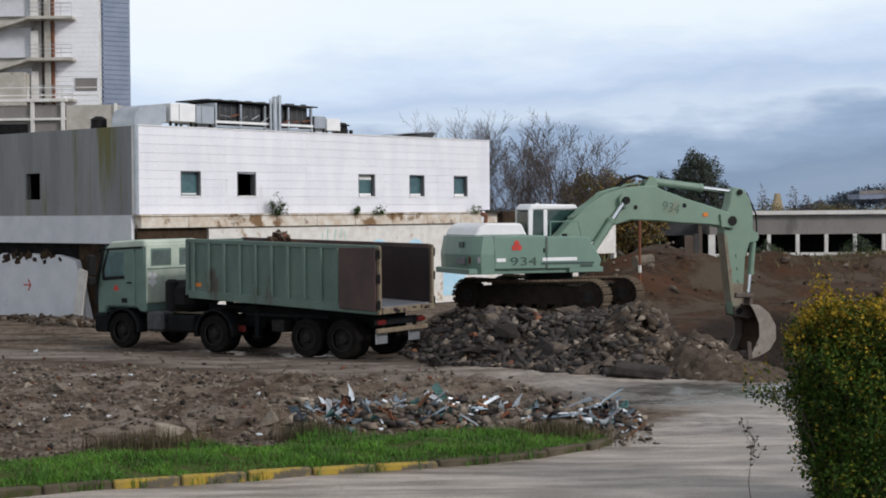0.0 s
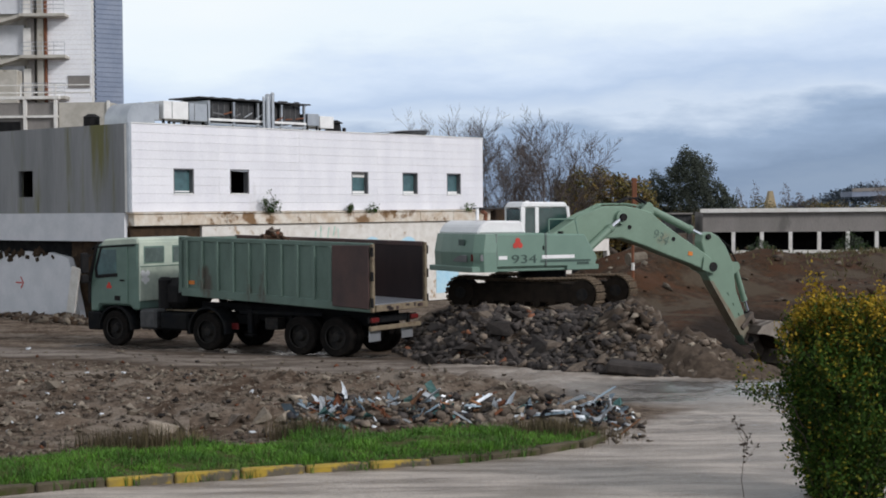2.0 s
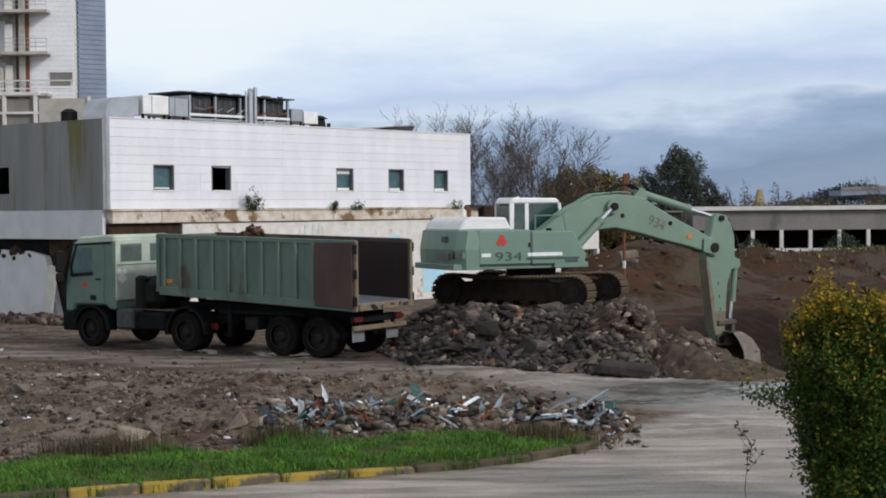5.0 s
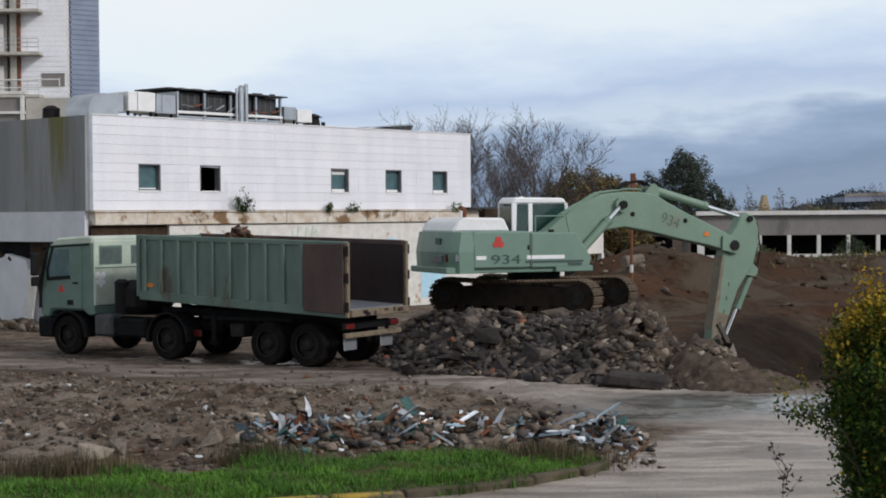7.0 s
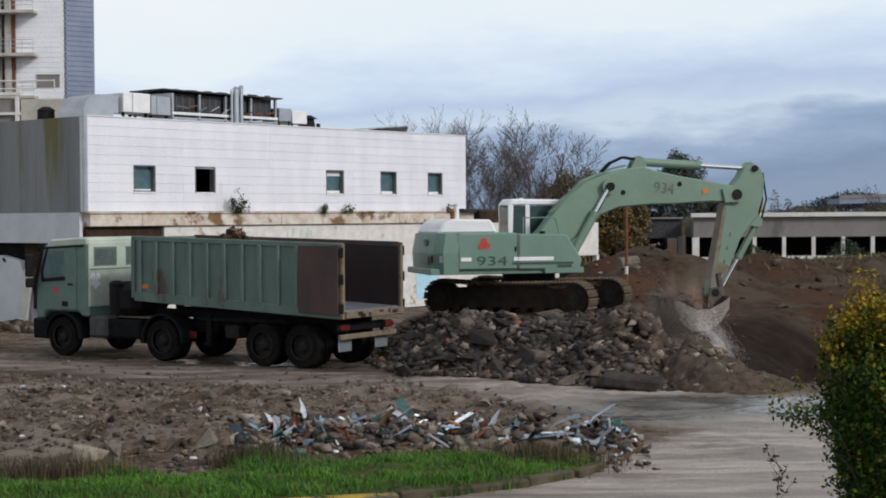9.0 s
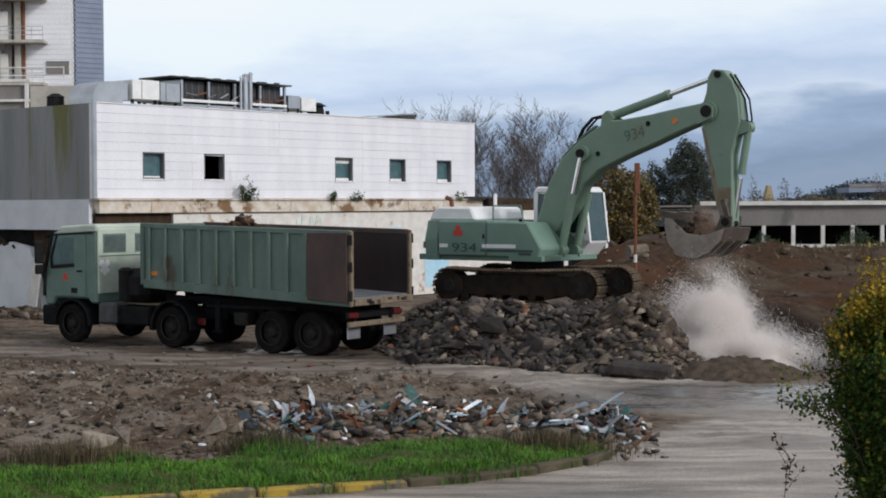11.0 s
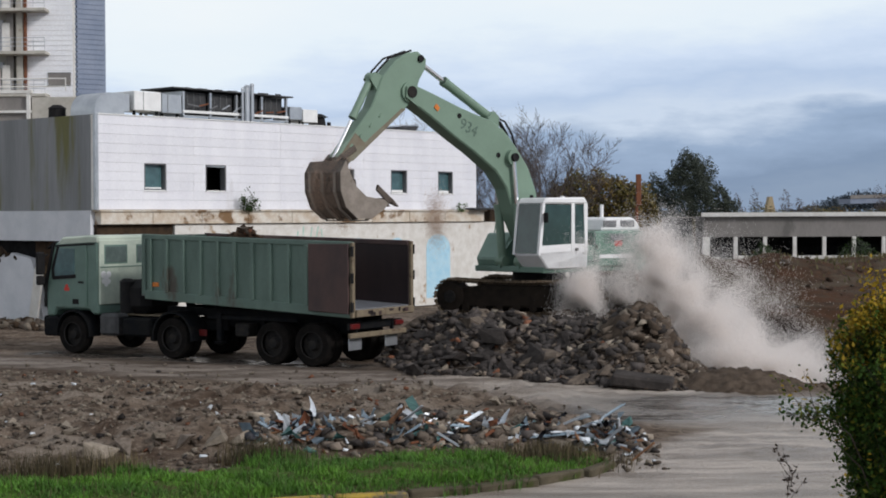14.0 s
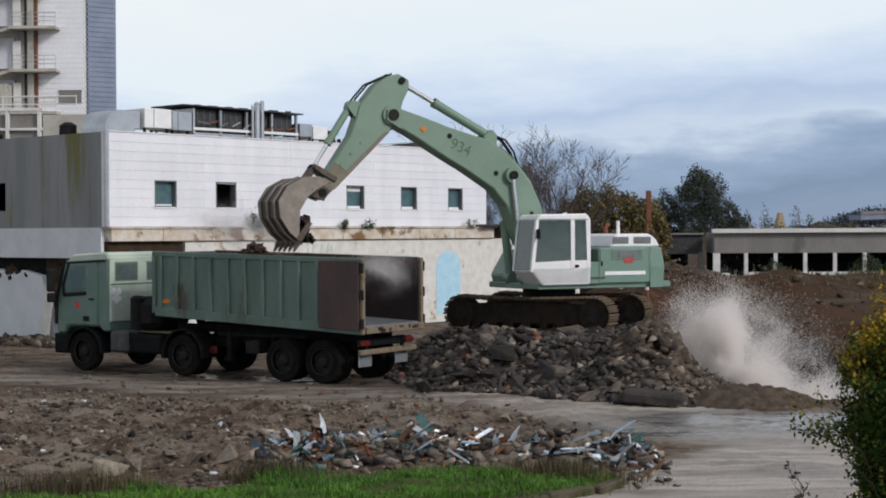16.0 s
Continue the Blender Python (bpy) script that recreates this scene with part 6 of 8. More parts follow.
for yy in (-1.408, 1.408):
    U("stripe", BX((-0.30 if yy < 0 else -1.55, yy, 1.54), (1.1 if yy < 0 else 1.3, 0.012, 0.10)), "ex_white", "pale side stripe")
    U("dark_stripe", BX((-0.05, yy, 1.42), (1.7, 0.010, 0.06)), "ex_dark")
    U("seam", BX((-0.72, yy, 1.75), (0.02, 0.012, 0.95)), "frame_dk")
    U("seam", BX((-2.36, yy, 1.75), (0.02, 0.012, 0.95)), "frame_dk")
    U("vent_slots", BX((-2.62 if yy < 0 else -1.6, yy * (0.985 if yy < 0 else 1.0), 1.55 if yy < 0 else 2.05), (0.5, 0.02, 0.18)), "frame_dk")
    U("latch", BX((-0.80, yy, 1.80), (0.05, 0.02, 0.12)), "black")
for k in range(4):
    U("vent_slat", BX((-1.6, 1.412, 1.92 + k * 0.07), (1.0, 0.014, 0.02)), "frame_dk")
U("tail_vent", BX((-3.06, -0.55, 1.52), (0.03, 0.8, 0.20), None, 0.01), "frame_dk")
U("tail_mark", BX((-3.04, -0.6, 1.98), (0.02, 0.34, 0.17)), "ex_dark", "dark square mark on the counterweight")
U("tail_lamp", BX((-2.98, -1.12, 1.55), (0.05, 0.08, 0.20), Matrix.Rotation(0.5, 4, "Z")), "red_lens")
for yy in (-1.41, 1.41):
    for k in range(3):
        a = math.pi / 2 + k * 2 * math.pi / 3
        U("side_mark", CYL((-1.66 + 0.085 * math.cos(a), yy - 0.006, 1.93 + 0.085 * math.sin(a)), (-1.66 + 0.085 * math.cos(a), yy + 0.006, 1.93 + 0.085 * math.sin(a)), 0.085, seg=12), "red_paint", "red three-lobed mark")
U("hand_rail", sweep([(-0.55, -1.3, 2.2), (-0.55, -1.3, 2.62), (0.35, -1.3, 2.62), (0.45, -1.3, 2.15)], 0.02, 6), "ex_green")
U("tank_cap", CYL((0.1, -0.9, 2.18), (0.1, -0.9, 2.26), 0.08, seg=10), "black")
U("boom_bracket", PRISM([(-0.2, 1.25), (1.15, 1.25), (1.15, 1.5), (0.55, 2.15), (0.0, 2.15)], -0.40, -0.33), "ex_green")
U("boom_bracket", PRISM([(-0.2, 1.25), (1.15, 1.25), (1.15, 1.5), (0.55, 2.15), (0.0, 2.15)], 0.33, 0.40), "ex_green")
# cab
cabp = [(-0.42, 1.25), (1.05, 1.25), (1.38, 1.62), (1.22, 3.02), (1.02, 3.10), (-0.30, 3.10), (-0.42, 2.98)]
U("cab_floor", PRISM([(-0.42, 1.25), (1.05, 1.25), (1.38, 1.62), (1.37, 1.72), (-0.42, 1.72)], 0.46, 1.42, 0.03), "ex_white", "white cab base")
U("cab_roof", PRISM([(-0.46, 2.96), (1.24, 2.96), (1.12, 3.12), (-0.32, 3.14)], 0.43, 1.45, 0.04), "ex_white", "white cab roof")
for yy in (0.48, 1.40):
    for xa, xb, w_ in ((-0.40, -0.36, 0.14), (0.12, 0.12, 0.12), (1.34, 1.20, 0.09)):
        U("pillar", PRISM([(xa - w_ / 2 + (0.04 if xa < 0 else 0), 1.70), (xa + w_ / 2, 1.70), (xb + w_ / 2, 2.98), (xb - w_ / 2, 2.98)], yy - 0.03, yy + 0.03), "ex_white")
    U("side_glass", PRISM([(0.16, 1.74), (1.30, 1.74), (1.17, 2.94), (0.16, 2.94)], yy - 0.008, yy + 0.008), "cab_glass")
    U("side_glass", PRISM([(-0.32, 1.74), (0.08, 1.74), (0.08, 2.94), (-0.32, 2.94)], yy - 0.008, yy + 0.008), "cab_glass")
    U("lower_panel", PRISM([(-0.42, 1.30), (1.06, 1.30), (1.36, 1.64), (1.35, 1.86), (0.2, 1.90), (-0.42, 1.90)], yy - 0.02, yy + 0.02), "ex_white")
U("windscreen", PRISM([(1.37, 1.66), (1.39, 1.66), (1.23, 2.97), (1.21, 2.97)], 0.50, 1.38), "cab_glass")
U("rear_glass", BX((-0.41, 0.94, 2.42), (0.02, 0.80, 0.98)), "cab_glass")
U("front_pillar", PRISM([(1.34, 1.62), (1.41, 1.62), (1.25, 2.98), (1.18, 2.98)], 0.44, 0.52), "ex_white")
U("front_pillar", PRISM([(1.34, 1.62), (1.41, 1.62), (1.25, 2.98), (1.18, 2.98)], 1.36, 1.44), "ex_white")
U("seat", BX((0.2, 0.94, 2.05), (0.5, 0.5, 0.75), None, 0.08), "black")
U("mirror", BX((1.25, 1.55, 2.6), (0.06, 0.16, 0.26), None, 0.02), "black")
U("door_handle", BX((0.0, 1.445, 1.75), (0.12, 0.03, 0.07), None, 0.01), "black")
U("lamp", CYL((0.95, 0.7, 3.12), (0.95, 0.7, 3.20), 0.05, seg=8), "black")
U("beacon_base", CYL((0.1, 1.0, 3.12), (0.1, 1.0, 3.17), 0.06, seg=8), "ex_white")


def lettering(text, size, m, parent, material):
    cu = bpy.data.curves.new("lettering", "FONT")
    cu.body, cu.size, cu.extrude, cu.align_x = text, size, 0.003, "CENTER"
    cu.materials.append(M[material])
    o = new("lettering", cu)
    o.parent = parent
    o.matrix_basis = m
    return o


lettering("934", 0.34, pose(-1.45, -1.412, 1.38, 90, 0, 0) @ Matrix.Diagonal((1.7, 1, 1, 1)), up, "ex_dark")
U("text_bar", BX((0.55, -1.408, 1.34), (0.4, 0.012, 0.07)), "ex_dark")
U("stripe", BX((-2.15, -1.412, 1.54), (0.28, 0.012, 0.10)), "ex_white")

# boom, stick and bucket, each in its own frame: x along it, z to its outer side
prof = [(-0.25, 0.12), (0.05, 0.30), (0.45, 0.62), (0.95, 1.00), (1.6, 1.30), (2.35, 1.42), (2.9, 1.42), (3.38, 1.36), (3.65, 1.20), (4.4, 0.86), (5.26, 0.52), (5.85, 0.27), (6.05, 0.10), (6.05, -0.10), (5.85, -0.20), (5.07, -0.02), (4.1, 0.14), (3.3, 0.30), (2.4, 0.43), (1.8, 0.33), (1.2, -0.02), (0.5, -0.28), (0.05, -0.30), (-0.25, -0.14)]
boom = part("boom", PRISM(prof, -0.26, 0.26, 0.035), "ex_boom", exc)
part("foot_pin", CYL((0, -0.36, 0), (0, 0.36, 0), 0.14, seg=14), "rim", boom)
part("cylinder_boss", CYL((2.24, -0.40, 1.05), (2.24, 0.40, 1.05), 0.21, seg=18), "ex_boom", boom)
part("cylinder_pin", CYL((2.24, -0.46, 1.05), (2.24, 0.46, 1.05), 0.09, seg=12), "black", boom)
part("tip_pin", CYL((L1, -0.36, 0), (L1, 0.36, 0), 0.15, seg=14), "rim", boom)
part("tip_fork", PRISM([(5.5, 0.25), (5.95, 0.22), (6.10, 0), (5.95, -0.22), (5.5, -0.14)], -0.33, -0.27), "ex_boom", boom)
part("tip_fork", PRISM([(5.5, 0.25), (5.95, 0.22), (6.10, 0), (5.95, -0.22), (5.5, -0.14)], 0.27, 0.33), "ex_boom", boom)
part("stick_ram_lug", PRISM([(3.0, 1.36), (3.5, 1.34), (3.42, 1.62), (3.22, 1.64)], -0.2, -0.12), "ex_boom", boom)
part("stick_ram_lug", PRISM([(3.0, 1.36), (3.5, 1.34), (3.42, 1.62), (3.22, 1.64)], 0.12, 0.2), "ex_boom", boom)
for yy in (-0.16, -0.08, 0.1):
    part("hydraulic_pipe", sweep([(0.5, yy, 0.72), (1.6, yy, 1.36), (2.5, yy, 1.50), (2.9, yy, 1.50)], 0.025, 6), "ex_boom", boom)
    part("hose", sweep([(2.2, yy, 1.48), (2.5, yy, 1.66), (2.9, yy, 1.74), (3.2, yy, 1.62)], 0.028, 6), "black", boom)
for x, z in ((2.62, 0.80), (4.30, 0.66)):
    part("side_plate", CYL((x, -0.275, z), (x, 0.275, z), 0.07, seg=10), "black", boom)
part("warning_plate", BX((5.0, -0.27, 0.30), (0.16, 0.02, 0.12)), "orange", boom)
part("warning_plate", BX((5.0, 0.27, 0.30), (0.16, 0.02, 0.12)), "orange", boom)
tilt = Matrix.Rotation(radians(18), 4, "Y")
lettering("934", 0.42, Matrix.Translation((3.78, -0.268, 0.52)) @ tilt @ pose(0, 0, 0, 90, 0, 0), boom, "faded_mark")
lettering("934", 0.42, Matrix.Translation((3.82, 0.268, 0.52)) @ tilt @ pose(0, 0, 0, 90, 0, 180), boom, "faded_mark")
prof = [(-1.02, 0.28), (-0.92, 0.60), (-0.62, 0.78), (-0.2, 0.86), (0.45, 0.80), (0.80, 0.62), (1.2, 0.44), (2.6, 0.20), (2.95, 0.14), (3.0, -0.02), (2.92, -0.16), (2.5, -0.19), (0.66, -0.24), (0.15, -0.26), (-0.15, -0.18), (-0.5, 0.02), (-0.85, 0.12)]
stick = part("stick", PRISM(prof, -0.20, 0.20, 0.03), "ex_boom", exc)
part("ram_pin", CYL((-0.85, -0.26, 0.42), (-0.85, 0.26, 0.42), 0.09, seg=10), "black", stick)
part("boss", CYL((0, -0.27, 0), (0, 0.27, 0), 0.26, seg=18), "ex_boom", stick)
part("bucket_ram_lug", PRISM([(0.35, 0.78), (0.75, 0.62), (0.72, 0.98), (0.5, 1.02)], -0.15, -0.09), "ex_boom", stick)
part("bucket_ram_lug", PRISM([(0.35, 0.78), (0.75, 0.62), (0.72, 0.98), (0.5, 1.02)], 0.09, 0.15), "ex_boom", stick)
part("wear_patch", PRISM([(1.9, -0.20), (2.9, -0.14), (2.96, 0.10), (2.0, 0.28)], -0.208, 0.208), "rusty_arm", stick, "rust-worn lower end of the stick")
part("worn_edge", PRISM([(0.35, -0.262), (2.5, -0.200), (2.5, -0.08), (1.6, -0.10), (1.0, -0.14), (0.45, -0.16)], -0.206, 0.206), "rusty_arm", stick, "rust-worn inner edge of the stick")
part("tip_pin", CYL((L2, -0.30, 0), (L2, 0.30, 0), 0.11, seg=12), "black", stick)
for k in range(4):
    part("lug", BX((1.1 + k * 0.4, -0.21, 0.12), (0.10, 0.03, 0.05)), "ex_boom", stick)
    part("lug", BX((1.1 + k * 0.4, 0.21, 0.12), (0.10, 0.03, 0.05)), "ex_boom", stick)
for yy in (-0.12, 0.12):
    part("hose", sweep([(-0.8, yy, 0.72), (-0.1, yy, 1.0), (0.4, yy, 0.98), (0.6, yy, 0.92)], 0.025, 6), "black", stick)
# bucket: x from the pin to the teeth, z to the shell's back
BW = 0.72
shell = [(-0.22, 0.12), (-0.18, 0.45), (0.10, 0.80), (0.48, 1.02), (0.92, 1.02), (1.25, 0.76), (1.42, 0.36), (1.46, 0.02)]
inner = [(x * 0.955 + 0.02, z * 0.94 - 0.005) for x, z in shell]
b = PRISM(shell + inner[::-1], -BW, BW)
bucket = part("bucket", b, "bucket", exc)
for yy in (-BW, BW):
    part("cheek_plate", PRISM(shell + [(1.15, 0.22), (0.80, 0.42), (0.40, 0.42), (0.05, 0.28)], yy - 0.02, yy + 0.02, 0.008), "bucket_side", bucket, "scraped bucket side plate")
    part("side_cutter", PRISM([(0.9, -0.02), (1.46, -0.02), (1.46, 0.14), (0.95, 0.10)], yy - 0.035, yy + 0.035), "bucket", bucket)
part("lip", BX((1.47, 0, 0.02), (0.16, 2 * BW + 0.04, 0.05), None, 0.01), "bucket", bucket)
for k in range(5):
    part("tooth", PRISM([(1.48, -0.05), (1.50, 0.07), (1.74, 0.0), (1.74, -0.02)], -0.66 + k * 0.33 - 0.055, -0.66 + k * 0.33 + 0.055), "bucket", bucket)
for yy in (-0.24, 0.24):
    part("ear", PRISM([(-0.15, -0.16), (0.15, -0.14), (0.25, 0.30), (0.16, 0.80), (-0.10, 0.62), (-0.20, 0.30)], yy - 0.035, yy + 0.035), "bucket", bucket)
for k in range(3):
    part("wear_strap", PRISM([(x * 1.015 + 0.0, z * 1.015 + 0.0) for x, z in shell[1:]] + [(x * 1.04, z * 1.04) for x, z in shell[1:]][::-1], -0.5 + k * 0.5 - 0.05, -0.5 + k * 0.5 + 0.05), "bucket_side", bucket)
part("soil_fill", PRISM([(-0.10, 0.40), (0.14, 0.72), (0.5, 0.90), (0.9, 0.90), (1.18, 0.66), (1.28, 0.44), (0.85, 0.66), (0.4, 0.66)], -BW + 0.05, BW - 0.05, 0.04), "soil", bucket, "soil caked inside the bucket")
rocker = part("rocker_link", PRISM([(-0.08, -0.08), (0.55, -0.07), (0.62, 0.0), (0.55, 0.07), (-0.08, 0.08)], -0.26, 0.26, 0.02), "bucket", exc)
link = part("bucket_link", PRISM([(-0.06, -0.07), (0.54, -0.07), (0.54, 0.07), (-0.06, 0.07)], -0.16, 0.16, 0.02), "bucket", exc)


def ram(name, barrel_len, rod_len, r):
    """A hydraulic ram: barrel and rod, each drawn along +x from its own end."""
    b = CYL((0, 0, 0), (barrel_len, 0, 0), r, seg=16)
    cyl(b, (barrel_len - 0.12, 0, 0), (barrel_len, 0, 0), r * 1.12, seg=16)
    ba = part(name + "_barrel", b, "ex_boom", exc)
    part("eye", CYL((0, -r * 1.2, 0), (0, r * 1.2, 0), r * 1.3, seg=14), "ex_boom", ba)
    ro = part(name + "_rod", CYL((0, 0, 0), (rod_len, 0, 0), r * 0.55, seg=14), "chrome", exc, "bright chromed ram rod")
    part("eye", CYL((0, -r, 0), (0, r, 0), r * 1.0, seg=14), "black", ro)
    return ba, ro


RAMS = {"boom_l": ram("boom_ram", 1.55, 1.65, 0.115), "boom_r": ram("boom_ram", 1.55, 1.65, 0.115), "stick": ram("stick_ram", 1.85, 1.75, 0.12), "bucket": ram("bucket_ram", 1.18, 1.15, 0.095)}

KT = [0, 1, 2, 3, 4, 6.5, 7.5, 8.5, 9, 9.5, 12, 12.5, 13, 13.5, 14, 14.5, 15, 16]
K_AZ = [22.0, 26.5, 28.3, 27.9, 26.4, 22.6, 20.3, 16.7, 14.2, 5.6, -70.9, -88.2, -106.2, -122.4, -139.0, -148.9, -152.7, -152.2]
K_BM = [6.2, -3.9, -8.6, -8.0, -4.0, -2.9, -0.2, 8.1, 12.6, 17.2, 39.1, 42.4, 44.3, 41.7, 40.5, 39.1, 38.9, 39.4]
K_ST = [-84.7, -76.5, -57.5, -62.9, -75.0, -96.7, -104.6, -105.5, -103.0, -102.4, -67.1, -66.6, -60.6, -43.9, -40.1, -31.8, -30.6, -45.6]
KBT = [0, 0.5, 1, 2, 3, 4, 5.2, 6.5, 7.5, 8.5, 9.5, 12, 13, 13.5, 14, 14.5, 15, 16]
K_BK = [-88, -60, -42, -36, -38, -48, -90, -140, -160, -172, -182, -192, -190, -174, -142, -112, -90, -57]


def arm_state(t):
    """Swing, boom, stick and bucket angles, and the joints in the excavator's space."""
    az, bm, st, bk = hermite(KT, K_AZ, t), hermite(KT, K_BM, t), hermite(KT, K_ST, t), hermite(KBT, K_BK, t)
    h = Vector((math.cos(radians(az)), math.sin(radians(az)), 0))
    up_ = Vector((0, 0, 1))

    def frame_of(o, a):
        """A frame at o whose x runs at the angle a in the boom's plane."""
        return Matrix.Translation(o) @ Matrix.Rotation(radians(az), 4, "Z") @ Matrix.Rotation(radians(-a), 4, "Y")
    P = h * PIV[0] + up_ * PIV[1]
    FB = frame_of(P, bm)
    S = FB @ Vector((L1, 0, 0))
    FS = frame_of(S, st)
    B = FS @ Vector((L2, 0, 0))
    FK = frame_of(B, bk)
    return az, FB, FS, FK, frame_of


def aim(p, q, az):
    """A pose at p whose x points to q, lying in the boom's plane."""
    d = (q - p).normalized()
    h = Vector((math.cos(radians(az)), math.sin(radians(az)), 0))
    y = Vector((0, 0, 1)).cross(h)
    z = d.cross(y)
    z.normalize()
    y = z.cross(d)
    m = Matrix(((d.x, y.x, z.x, p.x), (d.y, y.y, z.y, p.y), (d.z, y.z, z.z, p.z), (0, 0, 0, 1)))
    return m


def excavator_rows():
    keys = {k: [] for k in ("up", "boom", "stick", "bucket", "rocker", "link")}
    rams = {k: ([], []) for k in RAMS}
    for i in range(81):
        t = i * 0.2
        az, FB, FS, FK, fr_ = arm_state(t)
        RZ = Matrix.Rotation(radians(az), 4, "Z")
        keys["up"].append((t, RZ))
        keys["boom"].append((t, FB))
        keys["stick"].append((t, FS))
        keys["bucket"].append((t, FK))
        piv = FS @ Vector((2.32, 0, 0.02))
        bp = FK @ Vector((0.05, 0, 0.50))
        d = bp - piv
        L = min(max(d.length, 0.10), 1.08)
        ca = max(-1.0, min(1.0, (L * L + 0.55**2 - 0.5**2) / (2 * L * 0.55)))
        u = d.normalized()
        yv = RZ @ Vector((0, 1, 0))
        v = u.cross(yv)
        best = None
        for sgn in (1, -1):
            e = piv + (u * ca + v * sgn * math.sqrt(max(0.0, 1 - ca * ca))) * 0.55
            loc = FS.inverted() @ e
            if best is None or loc.z > best[0]:
                best = (loc.z, e)
        e = best[1]
        keys["rocker"].append((t, aim(piv, e, az)))
        keys["link"].append((t, aim(e, bp, az)))
        ends = {"boom_l": (RZ @ Vector((1.02, 0.36, 1.42)), FB @ Vector((2.24, 0.36, 1.05))), "boom_r": (RZ @ Vector((1.02, -0.36, 1.42)), FB @ Vector((2.24, -0.36, 1.05))),
                "stick": (FB @ Vector((3.32, 0, 1.52)), FS @ Vector((-0.85, 0, 0.42))), "bucket": (FS @ Vector((0.60, 0, 0.92)), e)}
        for k, (p, q) in ends.items():
            rams[k][0].append((t, aim(p, q, az)))
            rams[k][1].append((t, aim(q, p, az)))
    return keys, rams


# ---- trees and bushes ----
def crown(name, cx, cy, blobs, n, size, materials, label, category, trunk=None, mats=None, kind=""):
    """A leafy mass: small leaf triangles over a set of uneven clumps."""
    BL = np.array(blobs, float)
    w = (BL[:, 3] * BL[:, 4] * BL[:, 5]) ** 0.67
    which = rng.choice(len(blobs), n, p=w / w.sum())
    d = rng.normal(size=(n, 3))
    d /= np.linalg.norm(d, axis=1, keepdims=True)
    rr = rng.uniform(0.25, 1.0, n) ** 0.45 * (1 + 0.22 * np.sin(5 * d[:, 0] + 3 * d[:, 2] + which) + 0.15 * np.sin(11 * d[:, 1] + 7 * d[:, 2]))
    c = BL[which, :3] + d * BL[which, 3:] * rr[:, None]
    a, e = rng.normal(size=(n, 3)), rng.normal(size=(n, 3))
    s = (size * rng.uniform(0.5, 1.3, n))[:, None]
    a = a / np.linalg.norm(a, axis=1, keepdims=True) * s
    e = e / np.linalg.norm(e, axis=1, keepdims=True) * s
    V = np.empty((n * 4, 3))
    V[0::4], V[1::4], V[2::4], V[3::4] = c - a * 0.5, c + e * 0.5, c + a * 0.6, c - e * 0.45
    Fc = np.arange(n * 4).reshape(n, 4)
    Ms = np.zeros(n, int) if mats is None else np.array([int(mats(None, rng)) for _ in range(n)])
    root = thing(name, label, category, pose(cx, cy, 0), kind=kind)
    mesh_from("crown", V, Fc, materials, "", "", "", Ms, root)
    if trunk:
        part("trunk", CYL((0, 0, -0.3), (0, 0, trunk[0]), trunk[1], trunk[1] * 0.5, 8), "bark", root)
    return root


def twig_run(b, p, d, L, r, level, rise):
    """One limb that bends upwards and throws finer twigs to both sides."""
    steps = 6 if level > 1 else 4
    for i in range(steps):
        q = p + d * (L / steps)
        r2 = max(0.013, r * 0.80)
        cyl(b, p, q, r, r2, 5 if level > 1 else 3, caps=False)
        p, r = q, r2
        d = (d + Vector((rnd.gauss(0, 0.12), rnd.gauss(0, 0.12), rise + rnd.gauss(0, 0.08)))).normalized()
        if level and i >= 1:
            for _ in range(2 if level > 1 else rnd.choice((1, 2))):
                o = Vector((rnd.gauss(0, 1), rnd.gauss(0, 0.7), rnd.uniform(-0.2, 0.8))).normalized()
                twig_run(b, p, (d * 0.8 + o * 0.75).normalized(), L * rnd.uniform(0.28, 0.5), max(0.015, r * 0.5), level - 1, rise * 0.8)


def bare_tree(x, y, h, limbs, label, r=0.2, fork=0.22, rise=0.05):
    """limbs: lean of each main limb from upright in degrees, and its length as a share of the height."""
    t = thing("bare_tree", label, "tree", pose(x, y, 0))
    b = bmesh.new()
    for lean, share in limbs:
        a = radians(lean)
        twig_run(b, Vector((0.05, 0, h * fork * rnd.uniform(0.8, 1.0))), Vector((math.sin(a), rnd.uniform(-0.25, 0.25), math.cos(a))).normalized(), h * share, r * 0.55, 3, rise)
    zmax = max(v.co.z for v in b.verts)
    for v in b.verts:
        v.co *= h / zmax
    part("branch_crown", b, "far_bark", t, "bare winter branches")
    part("trunk", CYL((0, 0, -0.3), (0.04, 0, h * fork * 0.8), r, r * 0.75, 8), "far_bark", t)


bare_tree(6.5, 108, 11.2, [(-24, 0.60), (4, 0.74), (-8, 0.66), (22, 0.66), (42, 0.62), (58, 0.48), (-42, 0.42)], "tall broad bare winter tree beyond the white building", 0.26)
bare_tree(4.0, 111, 10.0, [(-14, 0.68), (3, 0.72), (16, 0.62), (-30, 0.48)], "bare winter tree with fine upright branches", 0.16, 0.12, 0.09)
bare_tree(5.3, 116, 9.6, [(-20, 0.66), (0, 0.72), (18, 0.66), (34, 0.44)], "bare many-stemmed winter tree", 0.15, 0.10, 0.08)
for x, h in ((-0.9, 12.4), (0.7, 12.8), (2.3, 12.4)):
    bare_tree(x, 126, h, [(-28, 0.62), (-10, 0.70), (6, 0.72), (24, 0.62)], "bare pollarded tree behind the white building", 0.18, 0.2, 0.06)
